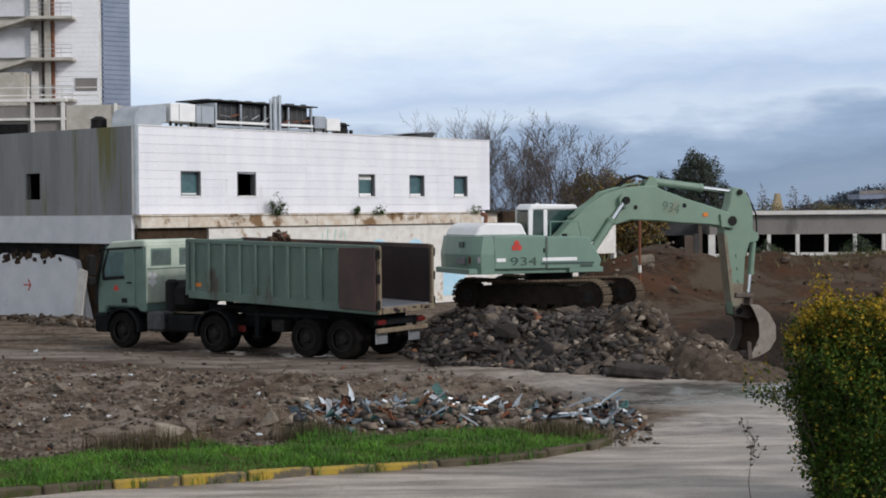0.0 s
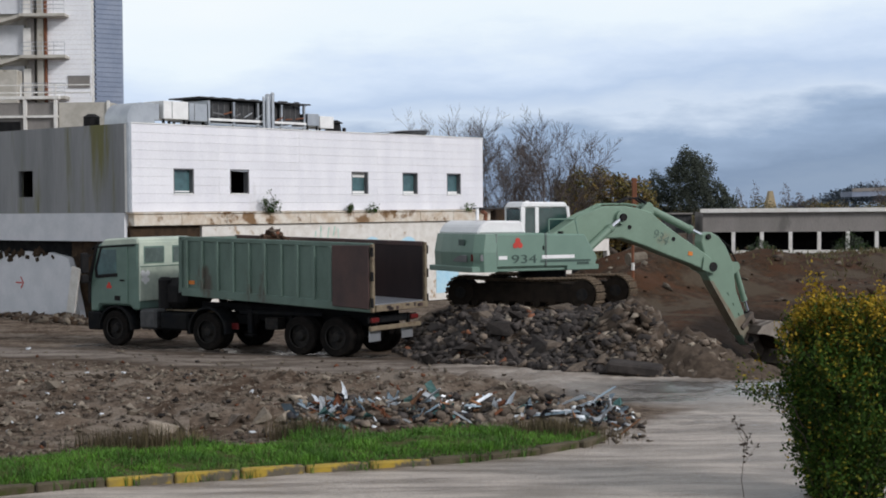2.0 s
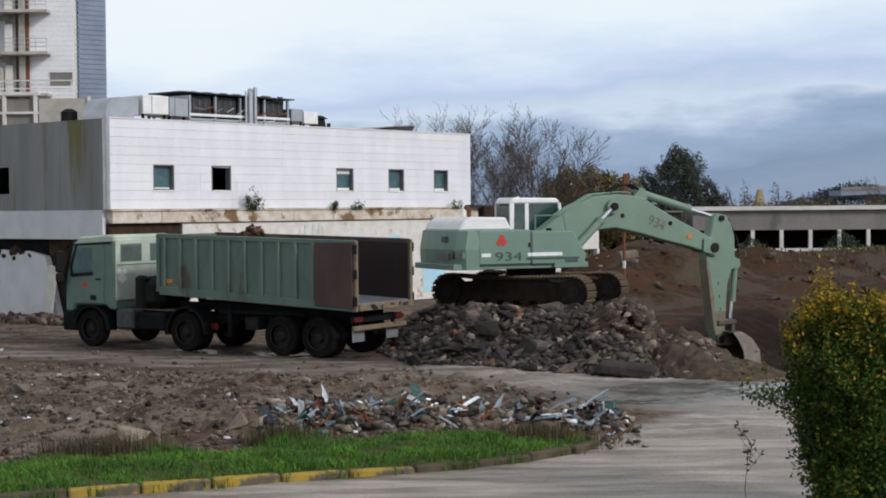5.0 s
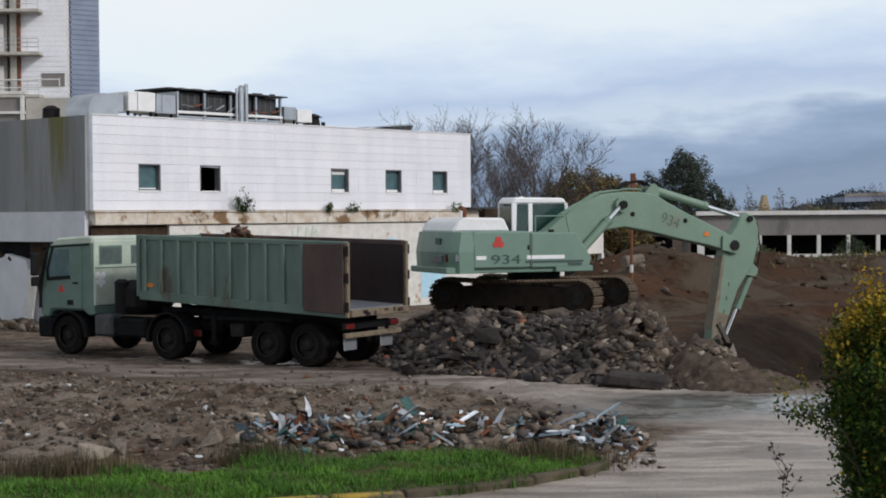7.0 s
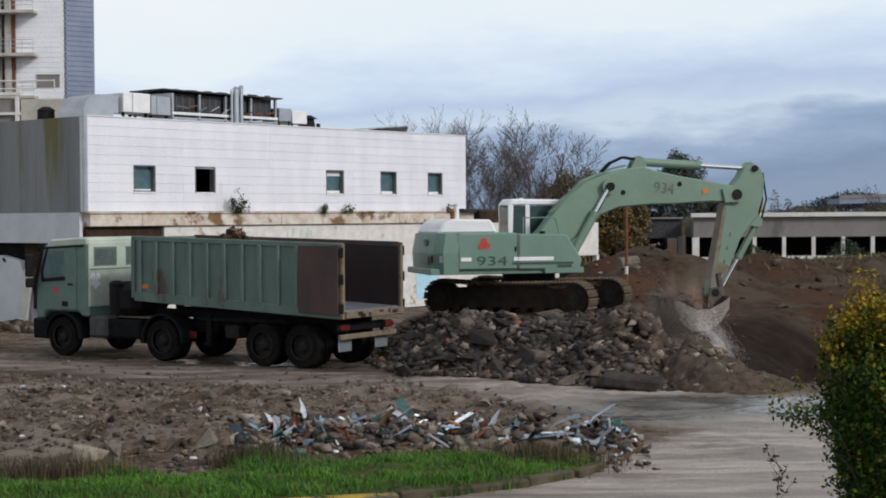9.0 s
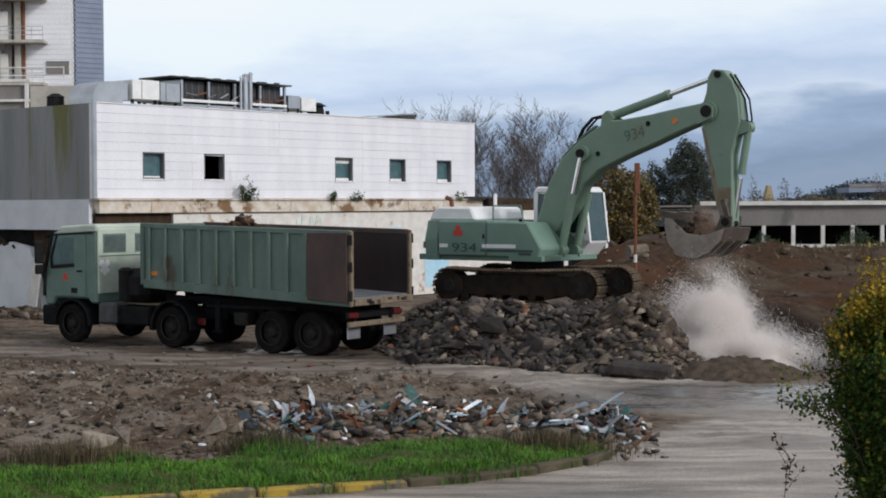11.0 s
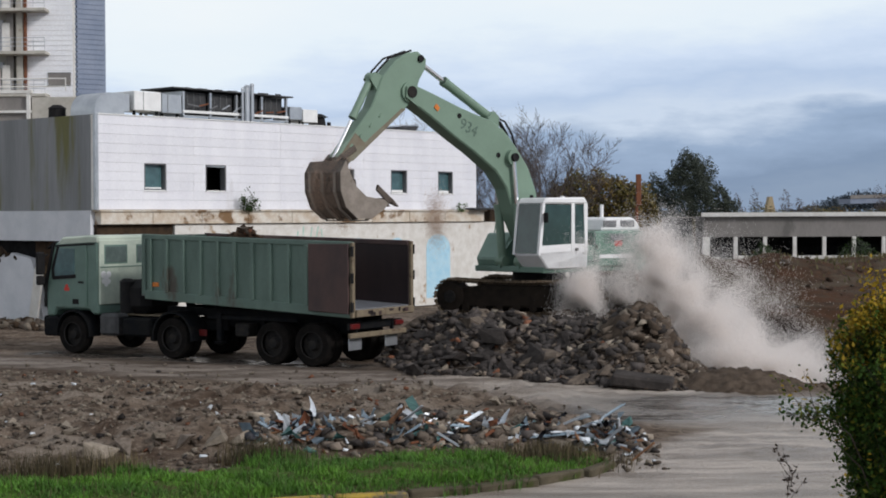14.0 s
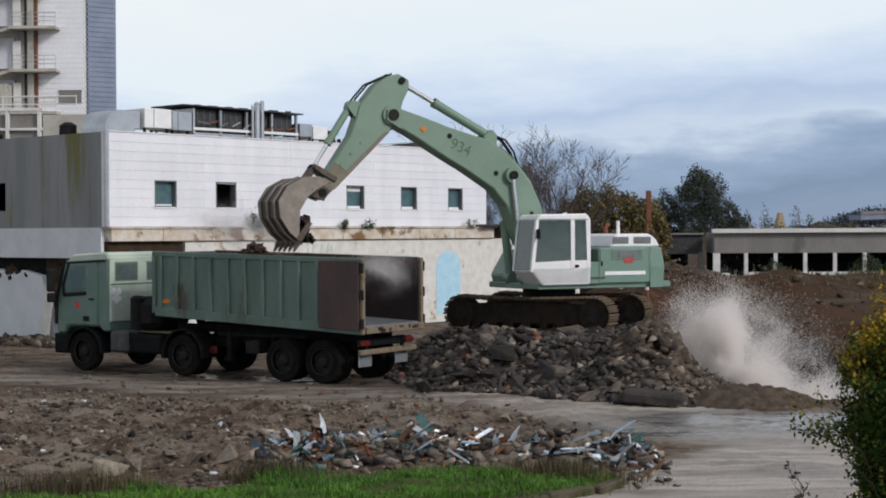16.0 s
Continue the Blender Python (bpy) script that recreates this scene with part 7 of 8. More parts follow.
crown("autumn_thicket", 11.5, 116, [(-1.8, 0, 4.8, 1.8, 1.4, 2.0), (0.2, 0.5, 4.9, 1.8, 1.4, 2.0), (1.9, 0, 4.3, 1.5, 1.4, 1.9), (-3.0, 0, 4.5, 1.1, 1.2, 1.8), (3.0, 0.3, 3.4, 1.0, 1.2, 1.5), (0, 0, 2.5, 3.5, 1.5, 1.8)], 34000, 0.20, ["far_autumn", "far_leaf", "far_bark"], "olive and rust coloured autumn thicket", "thicket", mats=lambda c, g: g.choice(3, p=(0.72, 0.12, 0.16)))
crown("pine_tree", 19.6, 128, [(0.0, 0, 6.8, 1.5, 1.6, 1.9), (-0.2, 0, 8.0, 1.1, 1.0, 0.9), (0.9, 0, 7.0, 1.1, 1.2, 1.3), (1.2, 0, 5.6, 1.0, 1.0, 1.0), (-1.2, 0, 6.8, 0.8, 0.9, 0.8), (-0.9, 0, 6.0, 1.2, 1.2, 1.6), (0.7, 0, 5.0, 1.5, 1.3, 1.3), (-0.4, 0, 4.4, 1.4, 1.2, 1.1)], 26000, 0.12, "far_leaf", "tall dark green pine in the distance", "tree", (5, 0.25))
crown("pine_tree", 17.0, 129, [(0, 0, 5.6, 1.1, 1.0, 1.4), (0.5, 0, 4.4, 1.3, 1.0, 1.2), (-0.6, 0, 4.6, 0.8, 0.8, 1.2)], 6500, 0.15, "far_leaf", "smaller dark green pine beside the tall one", "tree", (4, 0.18))
crown("pine_tree", 22.2, 129, [(0, 0, 4.9, 0.9, 0.9, 1.3), (0.7, 0, 4.2, 0.9, 0.8, 1.0), (-0.7, 0, 4.0, 0.9, 0.8, 1.0)], 5000, 0.15, "far_leaf", "small dark green pine at the field's edge", "tree", (3.5, 0.15))
crown("field_hedge", 60, 180, [(dx, 0, 2.9 + 0.4 * math.sin(dx), 3.2, 2, 1.5) for dx in np.arange(-45, 50, 3.5)], 60000, 0.17, ["far_autumn", "field", "far_leaf"], "strip of olive scrub beyond the low building", "scrub", mats=lambda c, g: g.choice(3, p=(0.4, 0.35, 0.25)), kind="stuff")
for x, h in ((42.0, 3.4), (44.5, 4.4), (49.0, 4.2), (51.0, 2.8), (53.2, 2.2), (62.5, 5.0), (63.8, 4.4)):
    crown("slender_tree", x, 230, [(0, 0, 3.4 + h * 0.5, 0.8, 0.8, h * 0.5), (0.3, 0, 3.2 + h * 0.3, 1.1, 1, h * 0.3)], 520, 0.18, ["far_bark", "far_bark"], "slender grey-brown bare tree in the distance", "tree", (5, 0.08), mats=lambda c, g: g.choice(2, p=(0.8, 0.2)))
wedge = thing("white_roof_gable", "small cream gable roof far behind the field", "roof", pose(46.5, 228, 0))
part("gable", PRISM([(-0.9, 3.0), (0.9, 3.0), (0.2, 6.3), (-0.2, 6.3)], 0, 2), "sand_brick", wedge)
# hill and horizon woods carry the haze in their material colour
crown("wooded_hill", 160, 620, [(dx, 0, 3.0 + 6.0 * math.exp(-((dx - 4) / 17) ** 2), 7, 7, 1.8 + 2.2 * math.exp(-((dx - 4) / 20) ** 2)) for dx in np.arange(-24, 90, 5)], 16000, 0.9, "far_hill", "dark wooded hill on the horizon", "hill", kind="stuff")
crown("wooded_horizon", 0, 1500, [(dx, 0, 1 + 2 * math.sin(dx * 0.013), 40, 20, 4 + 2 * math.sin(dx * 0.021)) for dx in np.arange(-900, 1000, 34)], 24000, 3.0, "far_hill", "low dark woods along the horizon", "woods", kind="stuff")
bridge = thing("road_bridge", "distant concrete road bridge with a blue parapet", "bridge", pose(150, 420, 0, 0, 0, 8))
part("deck", BX((-2, 0, 8.2), (90, 8, 1.3), Matrix.Rotation(-0.025, 4, "Y")), "louvre_dark", bridge)
part("parapet", BX((-2, -4, 9.3), (90, 0.4, 0.9), Matrix.Rotation(-0.025, 4, "Y")), "far_concrete", bridge)
for x in (-30, 0, 30):
    part("pier", BX((x, 0, 3.6), (2.5, 5, 8.4)), "far_concrete", bridge)
for cx, cy, s in ((29.0, 112.0, 1.0), (33.5, 106.0, 1.1), (22.5, 112.5, 0.7), (36, 104, 1.3)):
    z0 = float(ground_z(cx, cy))
    crown("green_shrub", cx, cy, [(0, 0, z0 + 0.9 * s, 1.1 * s, 0.8 * s, 1.0 * s), (0.7 * s, 0, z0 + 0.6 * s, 0.8 * s, 0.7 * s, 0.7 * s), (-0.8 * s, 0, z0 + 0.6 * s, 0.8 * s, 0.7 * s, 0.6 * s)], 2600, 0.09, ["far_leaf", "leaf"], "dark green shrub before the far colonnade", "shrub", mats=lambda c, g: g.choice(2, p=(0.6, 0.4)))


def weeds(cx, cy, rx, ry, n, label):
    blades("weed_patch", n, lambda: (rng.normal(cx, rx), rng.normal(cy, ry)), 0.08, 0.36, 0.05, "field", label, 0.9)


weeds(24, 108, 5, 2, 900, "patch of dry weeds before the far building")
weeds(13, 104, 5, 2, 900, "patch of dry olive weeds on the plain")
weeds(34, 100, 5, 2, 900, "dry weeds at the plain's edge")
weeds(20, 111, 9, 1.5, 2600, "olive weeds along the far building's foot")
weeds(33, 96, 6, 3, 1800, "sparse olive grass on the cleared plain")
weeds(10, 90, 4, 3, 1200, "thin dry grass on a spoil mound")
weeds(27, 78, 6, 2, 900, "sparse dry grass on brown spoil")

# roadside bush with yellowing tips
bush = thing("roadside_bush", "dense dark green bush with yellowing shoot tips", "bush", pose(5.14, 17.6, 0))
wood, V, Fc, Ms = bmesh.new(), [], [], []


def leaf_at(c, s, mi, droop=0.0):
    d = np.array([rng.normal(), rng.normal(), rng.normal() * 0.8 + 0.2])
    d /= np.linalg.norm(d)
    e = np.cross(d, rng.normal(size=3))
    e /= np.linalg.norm(e)
    o = len(V)
    V.extend([c, c + d * s * 0.5 + e * s * 0.28, c + d * s, c + d * s * 0.5 - e * s * 0.28])
    Fc.append((o, o + 1, o + 2, o + 3))
    Ms.append(mi)


def shoot(p, q, n, s, yellow, width=0.05, r=0.008):
    p, q = Vector(p), Vector(q)
    mid = (p + q) / 2 + Vector((rnd.gauss(0, 0.04), rnd.gauss(0, 0.05), rnd.gauss(0, 0.03)))
    cyl(wood, p, mid, r, r * 0.7, 4, caps=False)
    cyl(wood, mid, q, r * 0.7, r * 0.3, 4, caps=False)
    for i in range(n):
        u = rnd.uniform(0.15, 1.0)
        c = p.lerp(mid, u * 2) if u < 0.5 else mid.lerp(q, u * 2 - 1)
        c = np.array(c) + rng.normal(0, width, 3)
        yl = yellow * (0.35 + 0.65 * u)
        k = yl + rng.normal(0, 0.22)
        leaf_at(c, s * rng.uniform(0.6, 1.3), 1 if k > 0.54 else (2 if k > 0.24 else 0))


def outline(zz):
    """Half width of the bush at a height."""
    return float(np.interp(zz, [0.3, 0.9, 1.4, 1.9, 2.4, 2.75, 3.0], [0.50, 0.62, 0.76, 0.84, 0.80, 0.50, 0.12]))


for i in range(2100):
    z = rnd.uniform(0.35, 2.74)
    w_ = outline(z)
    ang = rnd.uniform(0, 6.283)
    rr = w_ * rnd.uniform(0.25, 1.0) ** 0.6
    lumpy = 1 + 0.14 * math.sin(3 * ang + 4 * z) + 0.12 * math.sin(9 * z + 2 * ang)
    q = (rr * lumpy * math.cos(ang), rr * lumpy * 0.9 * math.sin(ang), z + rnd.uniform(0.0, 0.16))
    p = (q[0] * 0.55, q[1] * 0.55, z - rnd.uniform(0.1, 0.3))
    yel = max(0.02, min(0.8, (z - 1.95) * 0.95 + rnd.uniform(-0.35, 0.32))) * (0.45 + 0.6 * rr / w_)
    shoot(p, q, 46 if z > 1.1 else 34, 0.056, yel, 0.050, 0.005)
for x, z0, z1 in ((-0.36, 2.5, 3.22), (-0.44, 2.5, 3.08), (-0.30, 2.5, 3.02), (-0.6, 2.4, 2.9), (0.05, 2.5, 2.98), (0.45, 2.4, 3.05), (-0.24, 2.5, 2.90), (-0.55, 2.4, 2.78), (-0.68, 2.3, 2.68), (-0.05, 2.5, 2.80), (0.15, 2.4, 2.75), (0.35, 2.4, 2.85), (0.55, 2.3, 2.95), (-0.15, 2.5, 2.72), (-0.78, 2.2, 2.55), (0.75, 2.2, 2.7)):
    for k in range(2):
        shoot((x + rnd.gauss(0, 0.03), rnd.uniform(-0.3, 0.2), z0 - 0.2), (x + rnd.gauss(0, 0.03), rnd.uniform(-0.3, 0.2), z1 - 0.08 * k), 52, 0.052, 0.95, 0.032, 0.006)
# sparse side branches reaching over the road
shoot((-0.55, -0.2, 1.25), (-0.95, -0.3, 1.72), 20, 0.05, 0.15, 0.05, 0.012)
for q, yl in (((-1.40, -0.35, 2.08), 0.4), ((-1.28, -0.3, 2.02), 0.4), ((-1.46, -0.35, 1.86), 0.05), ((-1.30, -0.4, 1.80), 0.05), ((-1.12, -0.35, 1.80), 0.1), ((-1.15, -0.3, 2.15), 0.55), ((-1.38, -0.3, 1.74), 0.05), ((-1.0, -0.3, 1.92), 0.3)):
    shoot((-0.95, -0.3, 1.62 + rnd.uniform(-0.1, 0.1)), q, 34, 0.055, yl, 0.055, 0.006)
shoot((-0.45, -0.2, 0.9), (-0.85, -0.25, 1.45), 40, 0.05, 0.08, 0.08, 0.012)
for k in range(9):
    a = rnd.uniform(0, 6.283)
    cyl(wood, (0.18 * math.cos(a), 0.18 * math.sin(a), -0.1), (0.5 * math.cos(a), 0.4 * math.sin(a), rnd.uniform(1.6, 2.3)), 0.022, 0.008, 5)
GROW, DROP = 1.10, 0.37
for v in wood.verts:
    v.co = v.co * GROW - Vector((0, 0, DROP))
mesh_from("leaves", np.array(V) * GROW - np.array([0, 0, DROP]), Fc, ["leaf", "leaf_y", "leaf_o"], "", "", "", Ms, bush)
part("stem", wood, "bark", bush)
stalk = thing("withered_stalk", "thin dark withered plant stalk by the road", "weed", pose(3.78, 17.6, -0.37))
wood, V, Fc, Ms = bmesh.new(), [], [], []
shoot((0.05, 0, 0.0), (0.02, 0, 1.2), 6, 0.05, 0, 0.03, 0.008)
for q in ((-0.14, 0.0, 1.47), (-0.05, 0, 1.42), (-0.12, 0, 1.36), (0.12, 0, 1.30), (0.04, 0, 1.26), (-0.08, 0, 1.22), (0.22, 0.05, 1.12)):
    shoot((0.03, 0, q[2] - 0.22), q, 9, 0.06, 0, 0.022, 0.005)
mesh_from("dead_leaves", np.array(V), Fc, ["leaf_d", "leaf_d", "leaf_d"], "", "", "", Ms, stalk)
part("stem", wood, "leaf_d", stalk)


# ---- soil that slides, soil that falls, and dust ----
def dome(name, cx, cy, rx, ry, h, material, label, seed, z0=-0.05, n=30):
    u = np.linspace(-1, 1, n)
    A, B = np.meshgrid(u, u)
    rr = np.hypot(A, B)
    hz = h * np.clip(1 - rr ** 2.2, 0, 1) * (1 + 0.25 * wob(A * 4 + seed, B * 4, 1.6, seed)) + 0.07 * wob(A * 9, B * 9, 2.0, seed) + rng.normal(0, 0.03, A.shape) + z0
    hz = np.where(rr > 1.0, z0 - 0.4, hz)
    Vt = np.stack([A * rx, B * ry, hz], -1).reshape(-1, 3)
    ii = np.arange(n * n).reshape(n, n)
    ff = np.stack([ii[:-1, :-1], ii[:-1, 1:], ii[1:, 1:], ii[1:, :-1]], -1).reshape(-1, 4)
    ob = mesh_from(name, Vt, ff, material, label, "soil", "stuff")
    ob.matrix_basis = pose(cx, cy, 0)
    return ob


shoulder = dome("soil_shoulder", 4.35, 36.7, 1.35, 2.3, 1.5, "soil_pale", "steep shoulder of brown soil at the heap's end", 7.0)
slide = dome("sliding_soil", 5.75, 35.6, 1.35, 2.7, 0.80, "soil_pale", "loose brown soil slope that slides down", 3.0)
apron = dome("soil_apron", 6.3, 34.3, 1.6, 1.6, 0.35, "soil_pale", "pale loose soil at the slope's foot", 5.0)
knobs = []
for k in range(900):
    a, r_ = rnd.uniform(0, 6.283), rnd.random() ** 0.55
    knobs.append((4.35 + math.cos(a) * r_ * 1.3, 36.7 + math.sin(a) * r_ * 2.2, 1.5 * (1 - r_ ** 2.2) - 0.05, 0.03 + 0.24 * rnd.random() ** 2.2))
scatter("shoulder_rubble", knobs, ["rock", "soil_pale", "rock_dark", "rock_light"], "broken stones bedded in the heap's brown shoulder", "rubble", mats=[0.36, 0.26, 0.30, 0.08])
lumps_on = []
for k in range(900):
    a, r_ = rnd.uniform(0, 6.283), rnd.random() ** 0.6
    x, y = math.cos(a) * r_ * 1.25, math.sin(a) * r_ * 2.4
    lumps_on.append((x, y, 0.72 * (1 - r_ ** 2.2) - 0.05, 0.025 + 0.20 * rnd.random() ** 2.0))
slide_rocks = scatter("sliding_rubble", lumps_on, ["rock", "soil_pale", "rock_light"], "lumps of rubble on the sliding soil", "rubble", mats=[0.45, 0.42, 0.13])
slide_rocks.matrix_basis = pose(5.75, 35.6, 0)
clod = scatter("soil_clod", [(rnd.uniform(-0.3, 0.3), rnd.uniform(-0.3, 0.3), rnd.uniform(-0.3, 0.3), rnd.uniform(0.06, 0.2)) for _ in range(90)], ["soil", "rock", "rock_dark"], "big clod of wet soil dragged up by the bucket", "soil", mats=[0.5, 0.2, 0.3])


def puff(name, n, sx_, sy_, sz_, size, material, label, holes=0.0):
    """A cloud of fine grains, denser in the middle."""
    c = []
    while len(c) < n:
        q = rng.normal(size=(n, 3)) * np.array([sx_, sy_, sz_])
        if holes:
            k = np.sin(q[:, 0] * 4.5 + 1.3 * np.sin(q[:, 2] * 5)) + np.sin(q[:, 2] * 4.1 + q[:, 1] * 3.3)
            q = q[k > -holes]
        c.extend(q.tolist())
    c = np.array(c[:n])
    a, e = rng.normal(size=(n, 3)), rng.normal(size=(n, 3))
    a /= np.linalg.norm(a, axis=1, keepdims=True)
    e /= np.linalg.norm(e, axis=1, keepdims=True)
    s = (size * rng.uniform(0.5, 1.4, n))[:, None]
    Vt = np.empty((n * 3, 3))
    Vt[0::3], Vt[1::3], Vt[2::3] = c + a * s, c + e * s, c - (a + e) * s * 0.6
    return mesh_from(name, Vt, np.arange(n * 3).reshape(n, 3), material, label, "dust", "stuff")


puffs = []
# (spread, rows of time and place): dust that wells up where the soil falls and drifts off
DUST = [
    ((0.30, 0.35, 0.55), 24000, [(8.7, (6.2, 37.5, -1.6)), (9.1, (6.3, 37.5, 0.1)), (9.5, (6.55, 37.5, 0.5)), (9.8, (6.6, 37.5, 0.5)), (10.6, (6.6, 38, 0.6)), (12, (6.6, 38.4, 0.2)), (14, (7.2, 39.5, 0.1)), (16, (7.8, 40, -0.4))]),
    ((0.36, 0.4, 0.50), 30000, [(9.4, (6.6, 38, -2.5)), (10.6, (6.4, 38, 0.4)), (12, (5.9, 38, 1.0)), (13, (6.2, 38, 0.9)), (14, (6.4, 39, 0.9)), (16, (7.2, 40, 0.5))]),
    ((0.42, 0.4, 0.50), 36000, [(9.4, (7.0, 38, -3.0)), (10.8, (6.6, 38, 0.3)), (12, (6.6, 38, 0.3)), (13, (6.8, 38.4, 0.3)), (14, (7.0, 39, 0.2)), (16, (7.6, 40, -0.1))]),
    ((0.60, 0.5, 0.32), 36000, [(9.6, (7.2, 37, -3.0)), (11, (7.2, 37, 0.0)), (12, (7.3, 37, 0.0)), (13, (7.5, 37, 0.05)), (14, (7.7, 37.4, 0.0)), (16, (8.3, 38.5, -0.2))]),
    ((0.24, 0.3, 0.55), 20000, [(10.4, (5.4, 40, -3.0)), (11.6, (5.2, 38.5, 1.8)), (12, (5.1, 38.5, 1.9)), (12.6, (5.3, 38.6, 1.7)), (13.2, (5.6, 39, 1.6)), (14, (5.9, 39.5, 1.5)), (16, (6.8, 41, 1.0))]),
    ((0.22, 0.3, 0.50), 14000, [(10.4, (5.4, 41, -3.0)), (11.6, (4.9, 38.5, 2.7)), (12, (4.7, 38.5, 2.8)), (12.6, (4.5, 38.5, 2.8)), (13.3, (4.7, 39.4, 2.4)), (14, (5.4, 40, 2.2)), (16, (6.8, 41, 1.6))]),
    ((0.42, 0.4, 0.45), 11000, [(10.6, (6.0, 41, -3.5)), (11.8, (4.9, 39, 3.3)), (12.4, (4.5, 39, 3.8)), (13.0, (4.5, 39.4, 3.6)), (14.0, (5.2, 40.4, 3.0)), (16, (6.9, 42, 2.0))]),
    ((0.26, 0.3, 0.6), 14000, [(11.2, (4.4, 42, -3.0)), (12.3, (4.2, 39.0, 2.2)), (12.8, (3.4, 38.8, 2.7)), (13.4, (2.6, 39.0, 2.4)), (14.2, (3.8, 40.6, 1.6)), (16, (6.0, 42.5, 1.2))]),
    ((0.34, 0.35, 0.5), 5000, [(11.4, (4.6, 43, -3.0)), (12.7, (4.3, 42.0, 1.8)), (13.1, (4.2, 42.0, 2.3)), (13.7, (4.4, 42.2, 2.0)), (14.3, (4.8, 42.4, 1.6)), (15.0, (5.4, 42.6, 1.3)), (16, (6.4, 43, 1.0))]),
    ((0.70, 0.6, 0.42), 24000, [(10.6, (8.4, 40, -3.5)), (12, (8.2, 39.5, -0.2)), (13, (8.6, 40, -0.1)), (14, (8.8, 40.5, 0.0)), (16, (9.2, 41.5, 0.0))]),
    ((0.75, 0.6, 0.65), 14000, [(11.0, (7.8, 42, -3.5)), (12.4, (7.0, 41, 1.2)), (14, (7.4, 42, 1.3)), (16, (8.2, 43, 1.0))]),
    ((0.34, 0.35, 0.62), 20000, [(10.2, (5.8, 38, -3.0)), (11.6, (5.7, 36.2, 1.2)), (12.5, (5.75, 36.2, 1.1)), (13.2, (6.1, 36.6, 0.7)), (14, (6.5, 37.5, 0.1)), (15, (6.8, 38, -0.8)), (16, (7.0, 38, -1.6))]),
    ((0.50, 0.40, 0.42), 26000, [(10.2, (6.4, 38, -3.0)), (11.6, (6.1, 36.0, 0.5)), (12.5, (6.2, 36.0, 0.5)), (13.2, (6.4, 36.4, 0.4)), (14, (6.8, 37.2, 0.0)), (15, (7.2, 38, -0.8)), (16, (7.4, 38, -1.6))]),
    ((0.7, 0.6, 0.55), 8000, [(11.2, (6.6, 44, -3.5)), (13, (6.0, 42, 2.4)), (14.2, (6.3, 43, 2.5)), (16, (7.2, 44, 2.1))]),
]
for (sx_, sy_, sz_), n, rows_ in DUST:
    puffs.append((puff("dust_cloud", int(n * 7.0), sx_, sy_, sz_, 0.0108, "dust", "pale dust cloud drifting over the pit", 0.5), [(0.0, Vector(rows_[0][1]) - Vector((0, 0, 2.0)))] + [(t, Vector(q) - Vector((0, 0, 0.36 * max(0.0, t - 13.3)))) for t, q in rows_]))
# falling curtain of brown soil under the bucket as it swings
for k, (t0_, dx, dz) in enumerate(((9.0, 0.0, -0.8), (9.3, -0.3, -1.2), (11.6, 0.1, -1.3), (12.2, 0.2, -1.2))):
    az, FB, FS, FK, _f = arm_state(t0_)
    st = EX + (FK @ Vector((1.2, 0, 0.3)))
    gr = float(ground_z(st.x + dx, st.y))
    rows_ = [(0.0, Vector((st.x, st.y, gr - 2.5))), (t0_ - 0.8, Vector((st.x, st.y, gr - 2.5))), (t0_, st + Vector((dx, 0, dz * 0.4))), (t0_ + 0.45, st + Vector((dx * 1.5, 0, dz))), (t0_ + 1.0, Vector((st.x + dx * 2 + 0.3, st.y, gr + 0.3))), (t0_ + 1.6, Vector((st.x + dx * 2 + 0.4, st.y, gr - 2.0))), (16.0, Vector((st.x + dx * 2 + 0.4, st.y, gr - 2.2)))]
    puffs.append((puff("falling_soil", 24000, 0.12, 0.18, 0.55, 0.0075, "dust_brown", "brown soil trickling from the bucket"), rows_))
# dark mass of soil spilling past the heap's end as the bucket comes up
for dx, dz, n in ((0.0, 0.0, 26000), (0.25, -0.55, 16000)):
    rows_ = [(0.0, Vector((5.7, 38.2, -3.5))), (8.0, Vector((5.7, 38.2, -2.0))), (8.5, Vector((5.6 + dx, 38.1, 0.3))), (8.9, Vector((5.5 + dx, 38, 1.0 + dz))), (9.3, Vector((5.5 + dx, 38, 1.4 + dz))), (9.7, Vector((5.5 + dx, 38, 1.4 + dz))), (10.3, Vector((5.6 + dx, 38, 0.5 + dz))), (11.0, Vector((5.8, 38, -2.2))), (16.0, Vector((5.8, 38, -3.0)))]
    puffs.append((puff("falling_soil", n, 0.27, 0.3, 0.46, 0.013, "dust_grey", "dark grey soil spilling down the heap's end"), rows_))
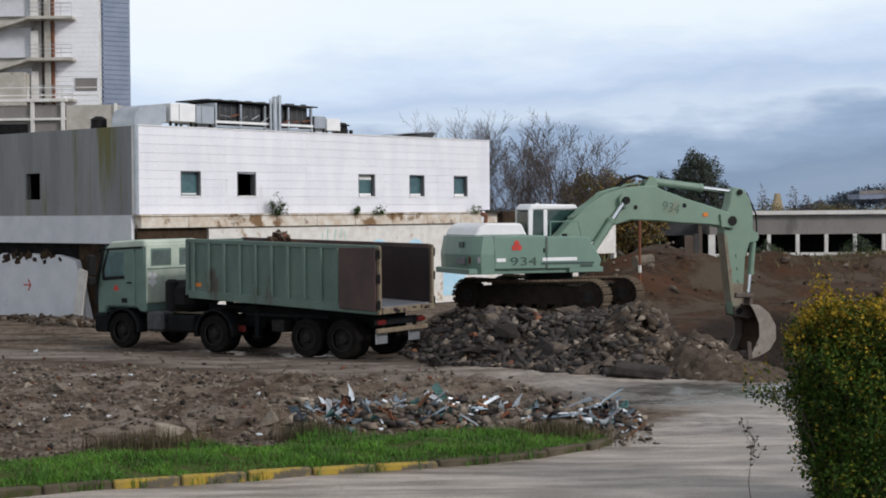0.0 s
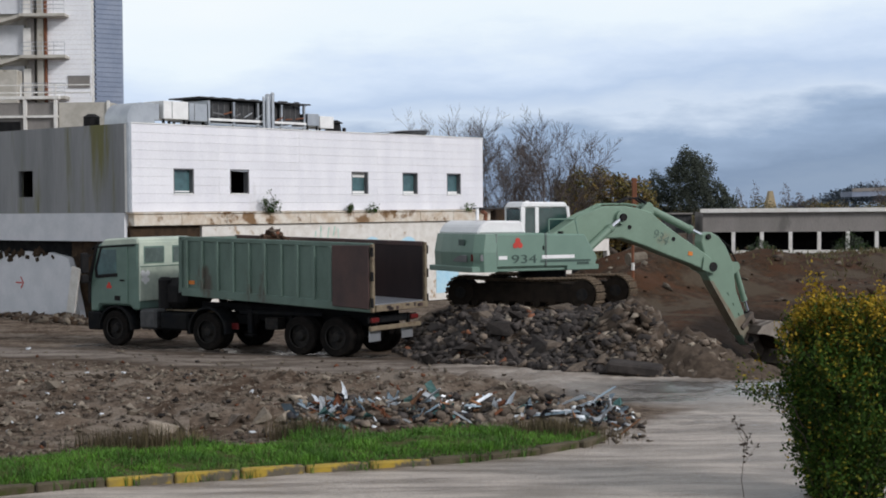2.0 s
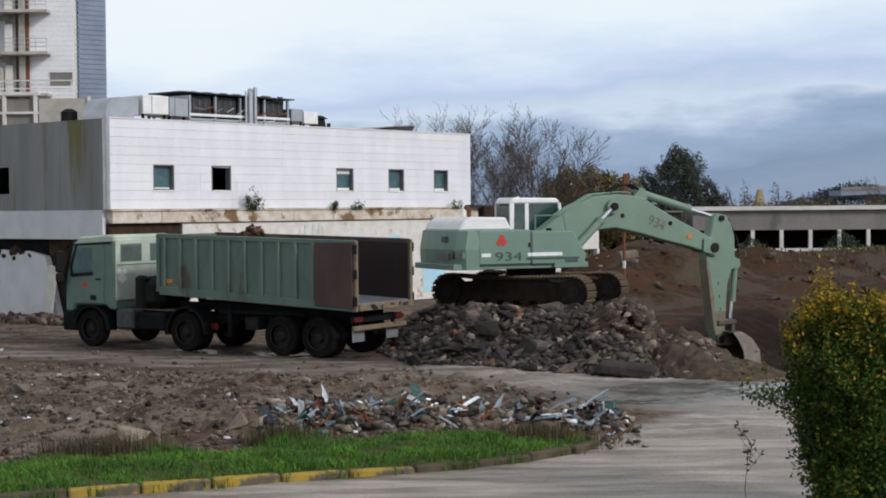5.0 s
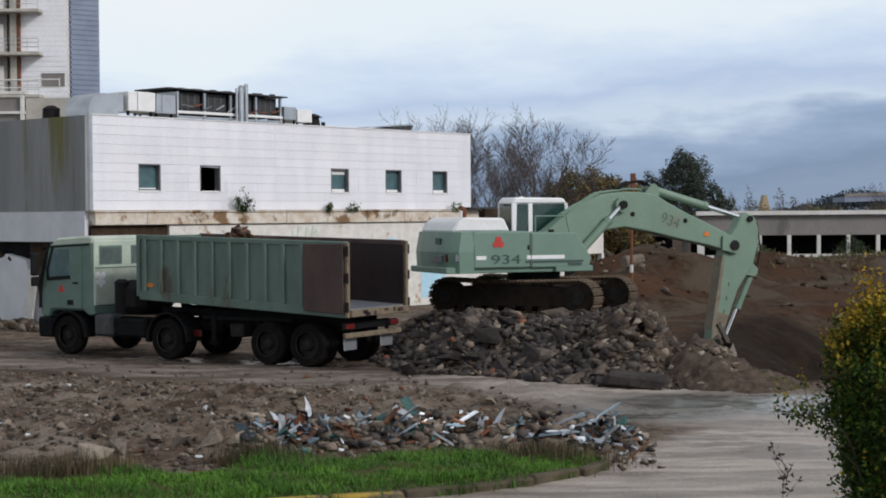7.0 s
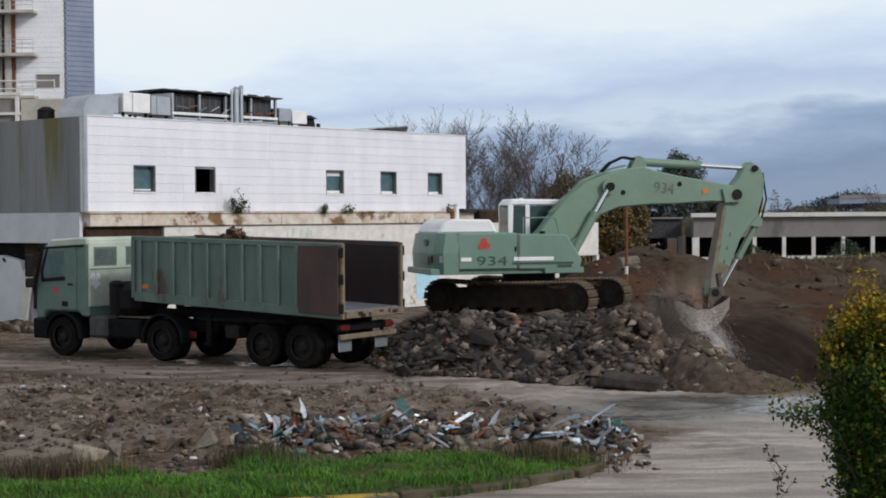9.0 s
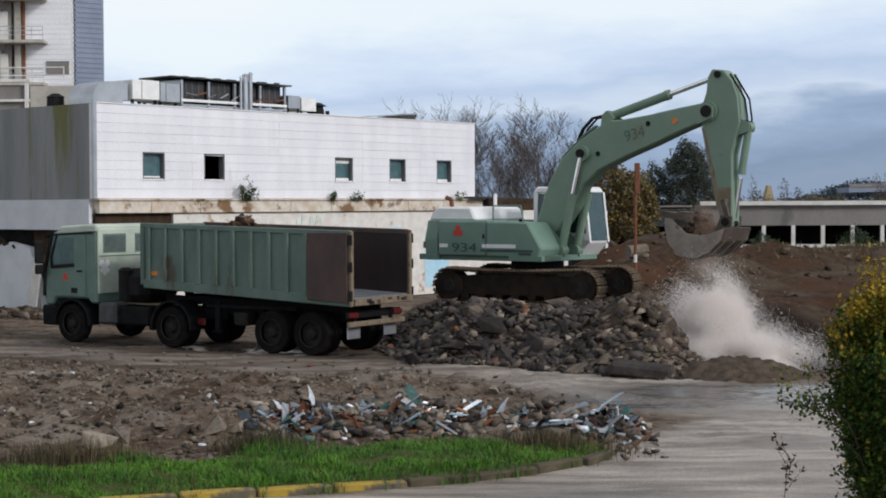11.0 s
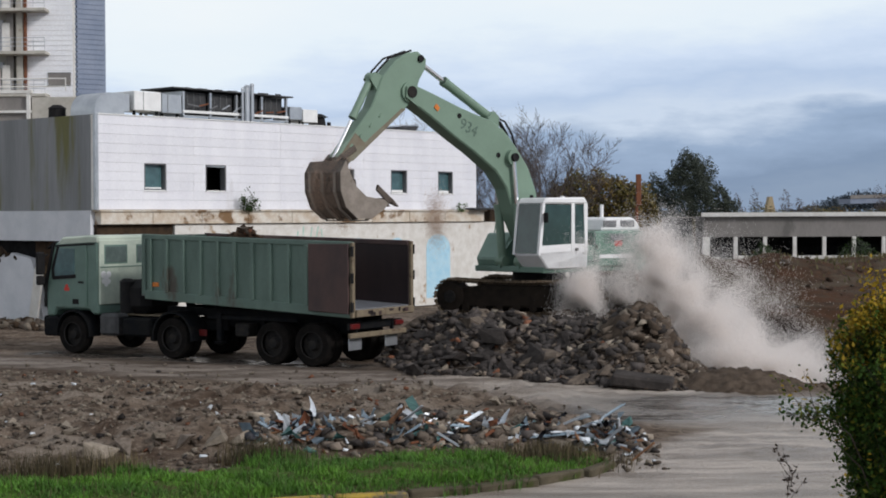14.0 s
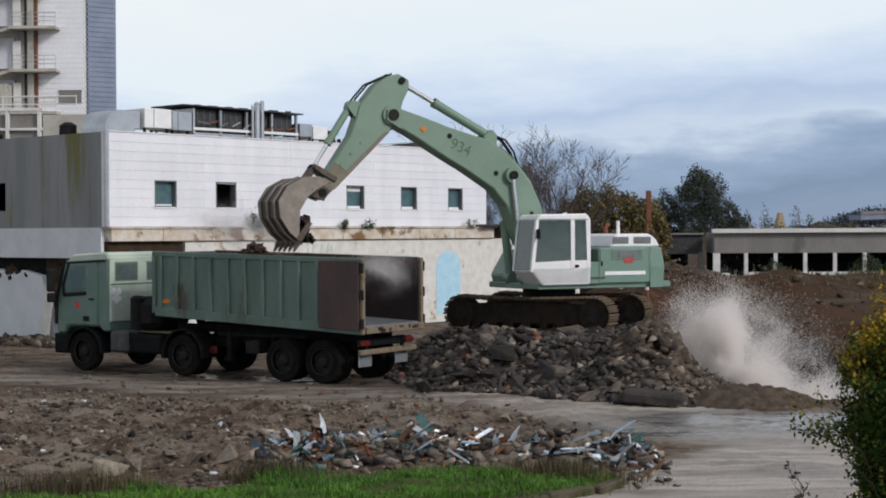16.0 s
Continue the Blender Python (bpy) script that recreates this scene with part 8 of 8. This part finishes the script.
# soil dropped into the tipper
for k, t0_ in enumerate((13.5, 14.0, 14.35, 14.75, 15.15)):
    az, FB, FS, FK, _f = arm_state(t0_)
    st = EX + (FK @ Vector((0.9, 0, 0.25)))
    rows_ = []
    for i in range(6):
        t = 9.0 + (t0_ - 9.0) * i / 5
        F2 = arm_state(t)[3]
        rows_.append((t, EX + (F2 @ Vector((0.6, 0, 0.55)))))
    first_p = rows_[0][1]
    rows_ = [(0.0, Vector((first_p.x - 0.6, first_p.y - 0.5, -2.0))), (8.2, Vector((first_p.x - 0.6, first_p.y - 0.5, -2.0)))] + rows_
    inn = Vector((0.45, 0.75, 0))
    rows_ += [(t0_ + 0.25, st + inn * 0.4 + Vector((0, 0, -0.35))), (t0_ + 0.55, st + inn * 0.8 + Vector((0, 0, -1.3))), (t0_ + 0.85, Vector((st.x + 0.45, st.y + 0.75, 1.7))), (max(16.0, t0_ + 1.0), Vector((st.x + 0.45, st.y + 0.75, -1.5)))]
    puffs.append((puff("dropped_soil", 20000, 0.14, 0.2, 0.34, 0.0075, "dust_brown", "brown soil dropping into the tipper"), rows_))
for (x, y, z), t0_, dr in (((-5.2, 41.0, 1.9), 14.9, (-1.0, 0.2, 1.75)), ((-4.4, 40.6, 1.9), 15.2, (-0.6, 0.1, 1.55)), ((-2.6, 39.6, 1.7), 14.2, (0.5, 0.2, 0.9))):
    p0 = Vector((x, y, z))
    puffs.append((puff("dust_cloud", 36000, 0.45, 0.35, 0.24, 0.0062, "dust", "pale dust rising from the tipper", 0.5), [(0.0, Vector((x, y, -1.6))), (t0_ - 0.5, Vector((x, y, -1.6))), (t0_ + 0.4, p0 + Vector(dr) * 0.45), (t0_ + 1.0, p0 + Vector(dr)), (16.2, p0 + Vector(dr) * 1.15)]))


def motions():
    keys, rams = excavator_rows()
    for ob, k in ((up, "up"), (boom, "boom"), (stick, "stick"), (bucket, "bucket"), (rocker, "rocker"), (link, "link")):
        walk(ob, keys[k])
    for k, (ba, ro) in RAMS.items():
        walk(ba, rams[k][0])
        walk(ro, rams[k][1])
    rest, down = pose(5.75, 35.6, 0), pose(6.25, 35.2, -1.05, 0, 6, 0)
    for ob in (slide, slide_rocks):
        walk(ob, [(0, rest), (7.6, rest), (8.6, pose(5.7, 35.6, 0.12, 0, -3, 0)), (9.3, pose(5.85, 35.5, -0.15)), (10.6, pose(6.1, 35.3, -0.75, 0, 4, 0)), (11.8, down), (16, down)])
    rows_ = [(0, pose(6.1, 39.5, -0.9)), (6.5, pose(6.0, 39.8, -0.6)), (7.8, pose(5.9, 40.2, -0.1))]
    for t in (8.4, 8.8, 9.2, 9.6, 10.0, 10.6, 11.2, 12.0):
        F2 = arm_state(t)[3]
        q = EX + (F2 @ Vector((0.85, 0, 0.42)))
        rows_.append((t, pose(*q, 0, 20 * (t - 8.4), 0)))
    for t in (12.6, 13.0, 13.4, 13.8, 14.2, 14.6, 15.0, 15.4):
        F2 = arm_state(t)[3]
        q = EX + (F2 @ Vector((0.7, 0, 0.55)))
        rows_.append((t, pose(*q, 0, 70, 0)))
    q = EX + (arm_state(16.0)[3] @ Vector((1.15, 0, -0.05)))
    rows_.append((16, pose(*q, 0, 70, 0)))
    walk(clod, rows_)
    for ob, rr in puffs:
        end = rr[-1]
        if end[0] < 16:
            rr = rr + [(16.0, end[1])]
        walk(ob, [(t, Matrix.Translation(q)) for t, q in rr if t <= 16.0] + ([(16.0, Matrix.Translation(end[1]))] if end[0] > 16 else []))


motions()
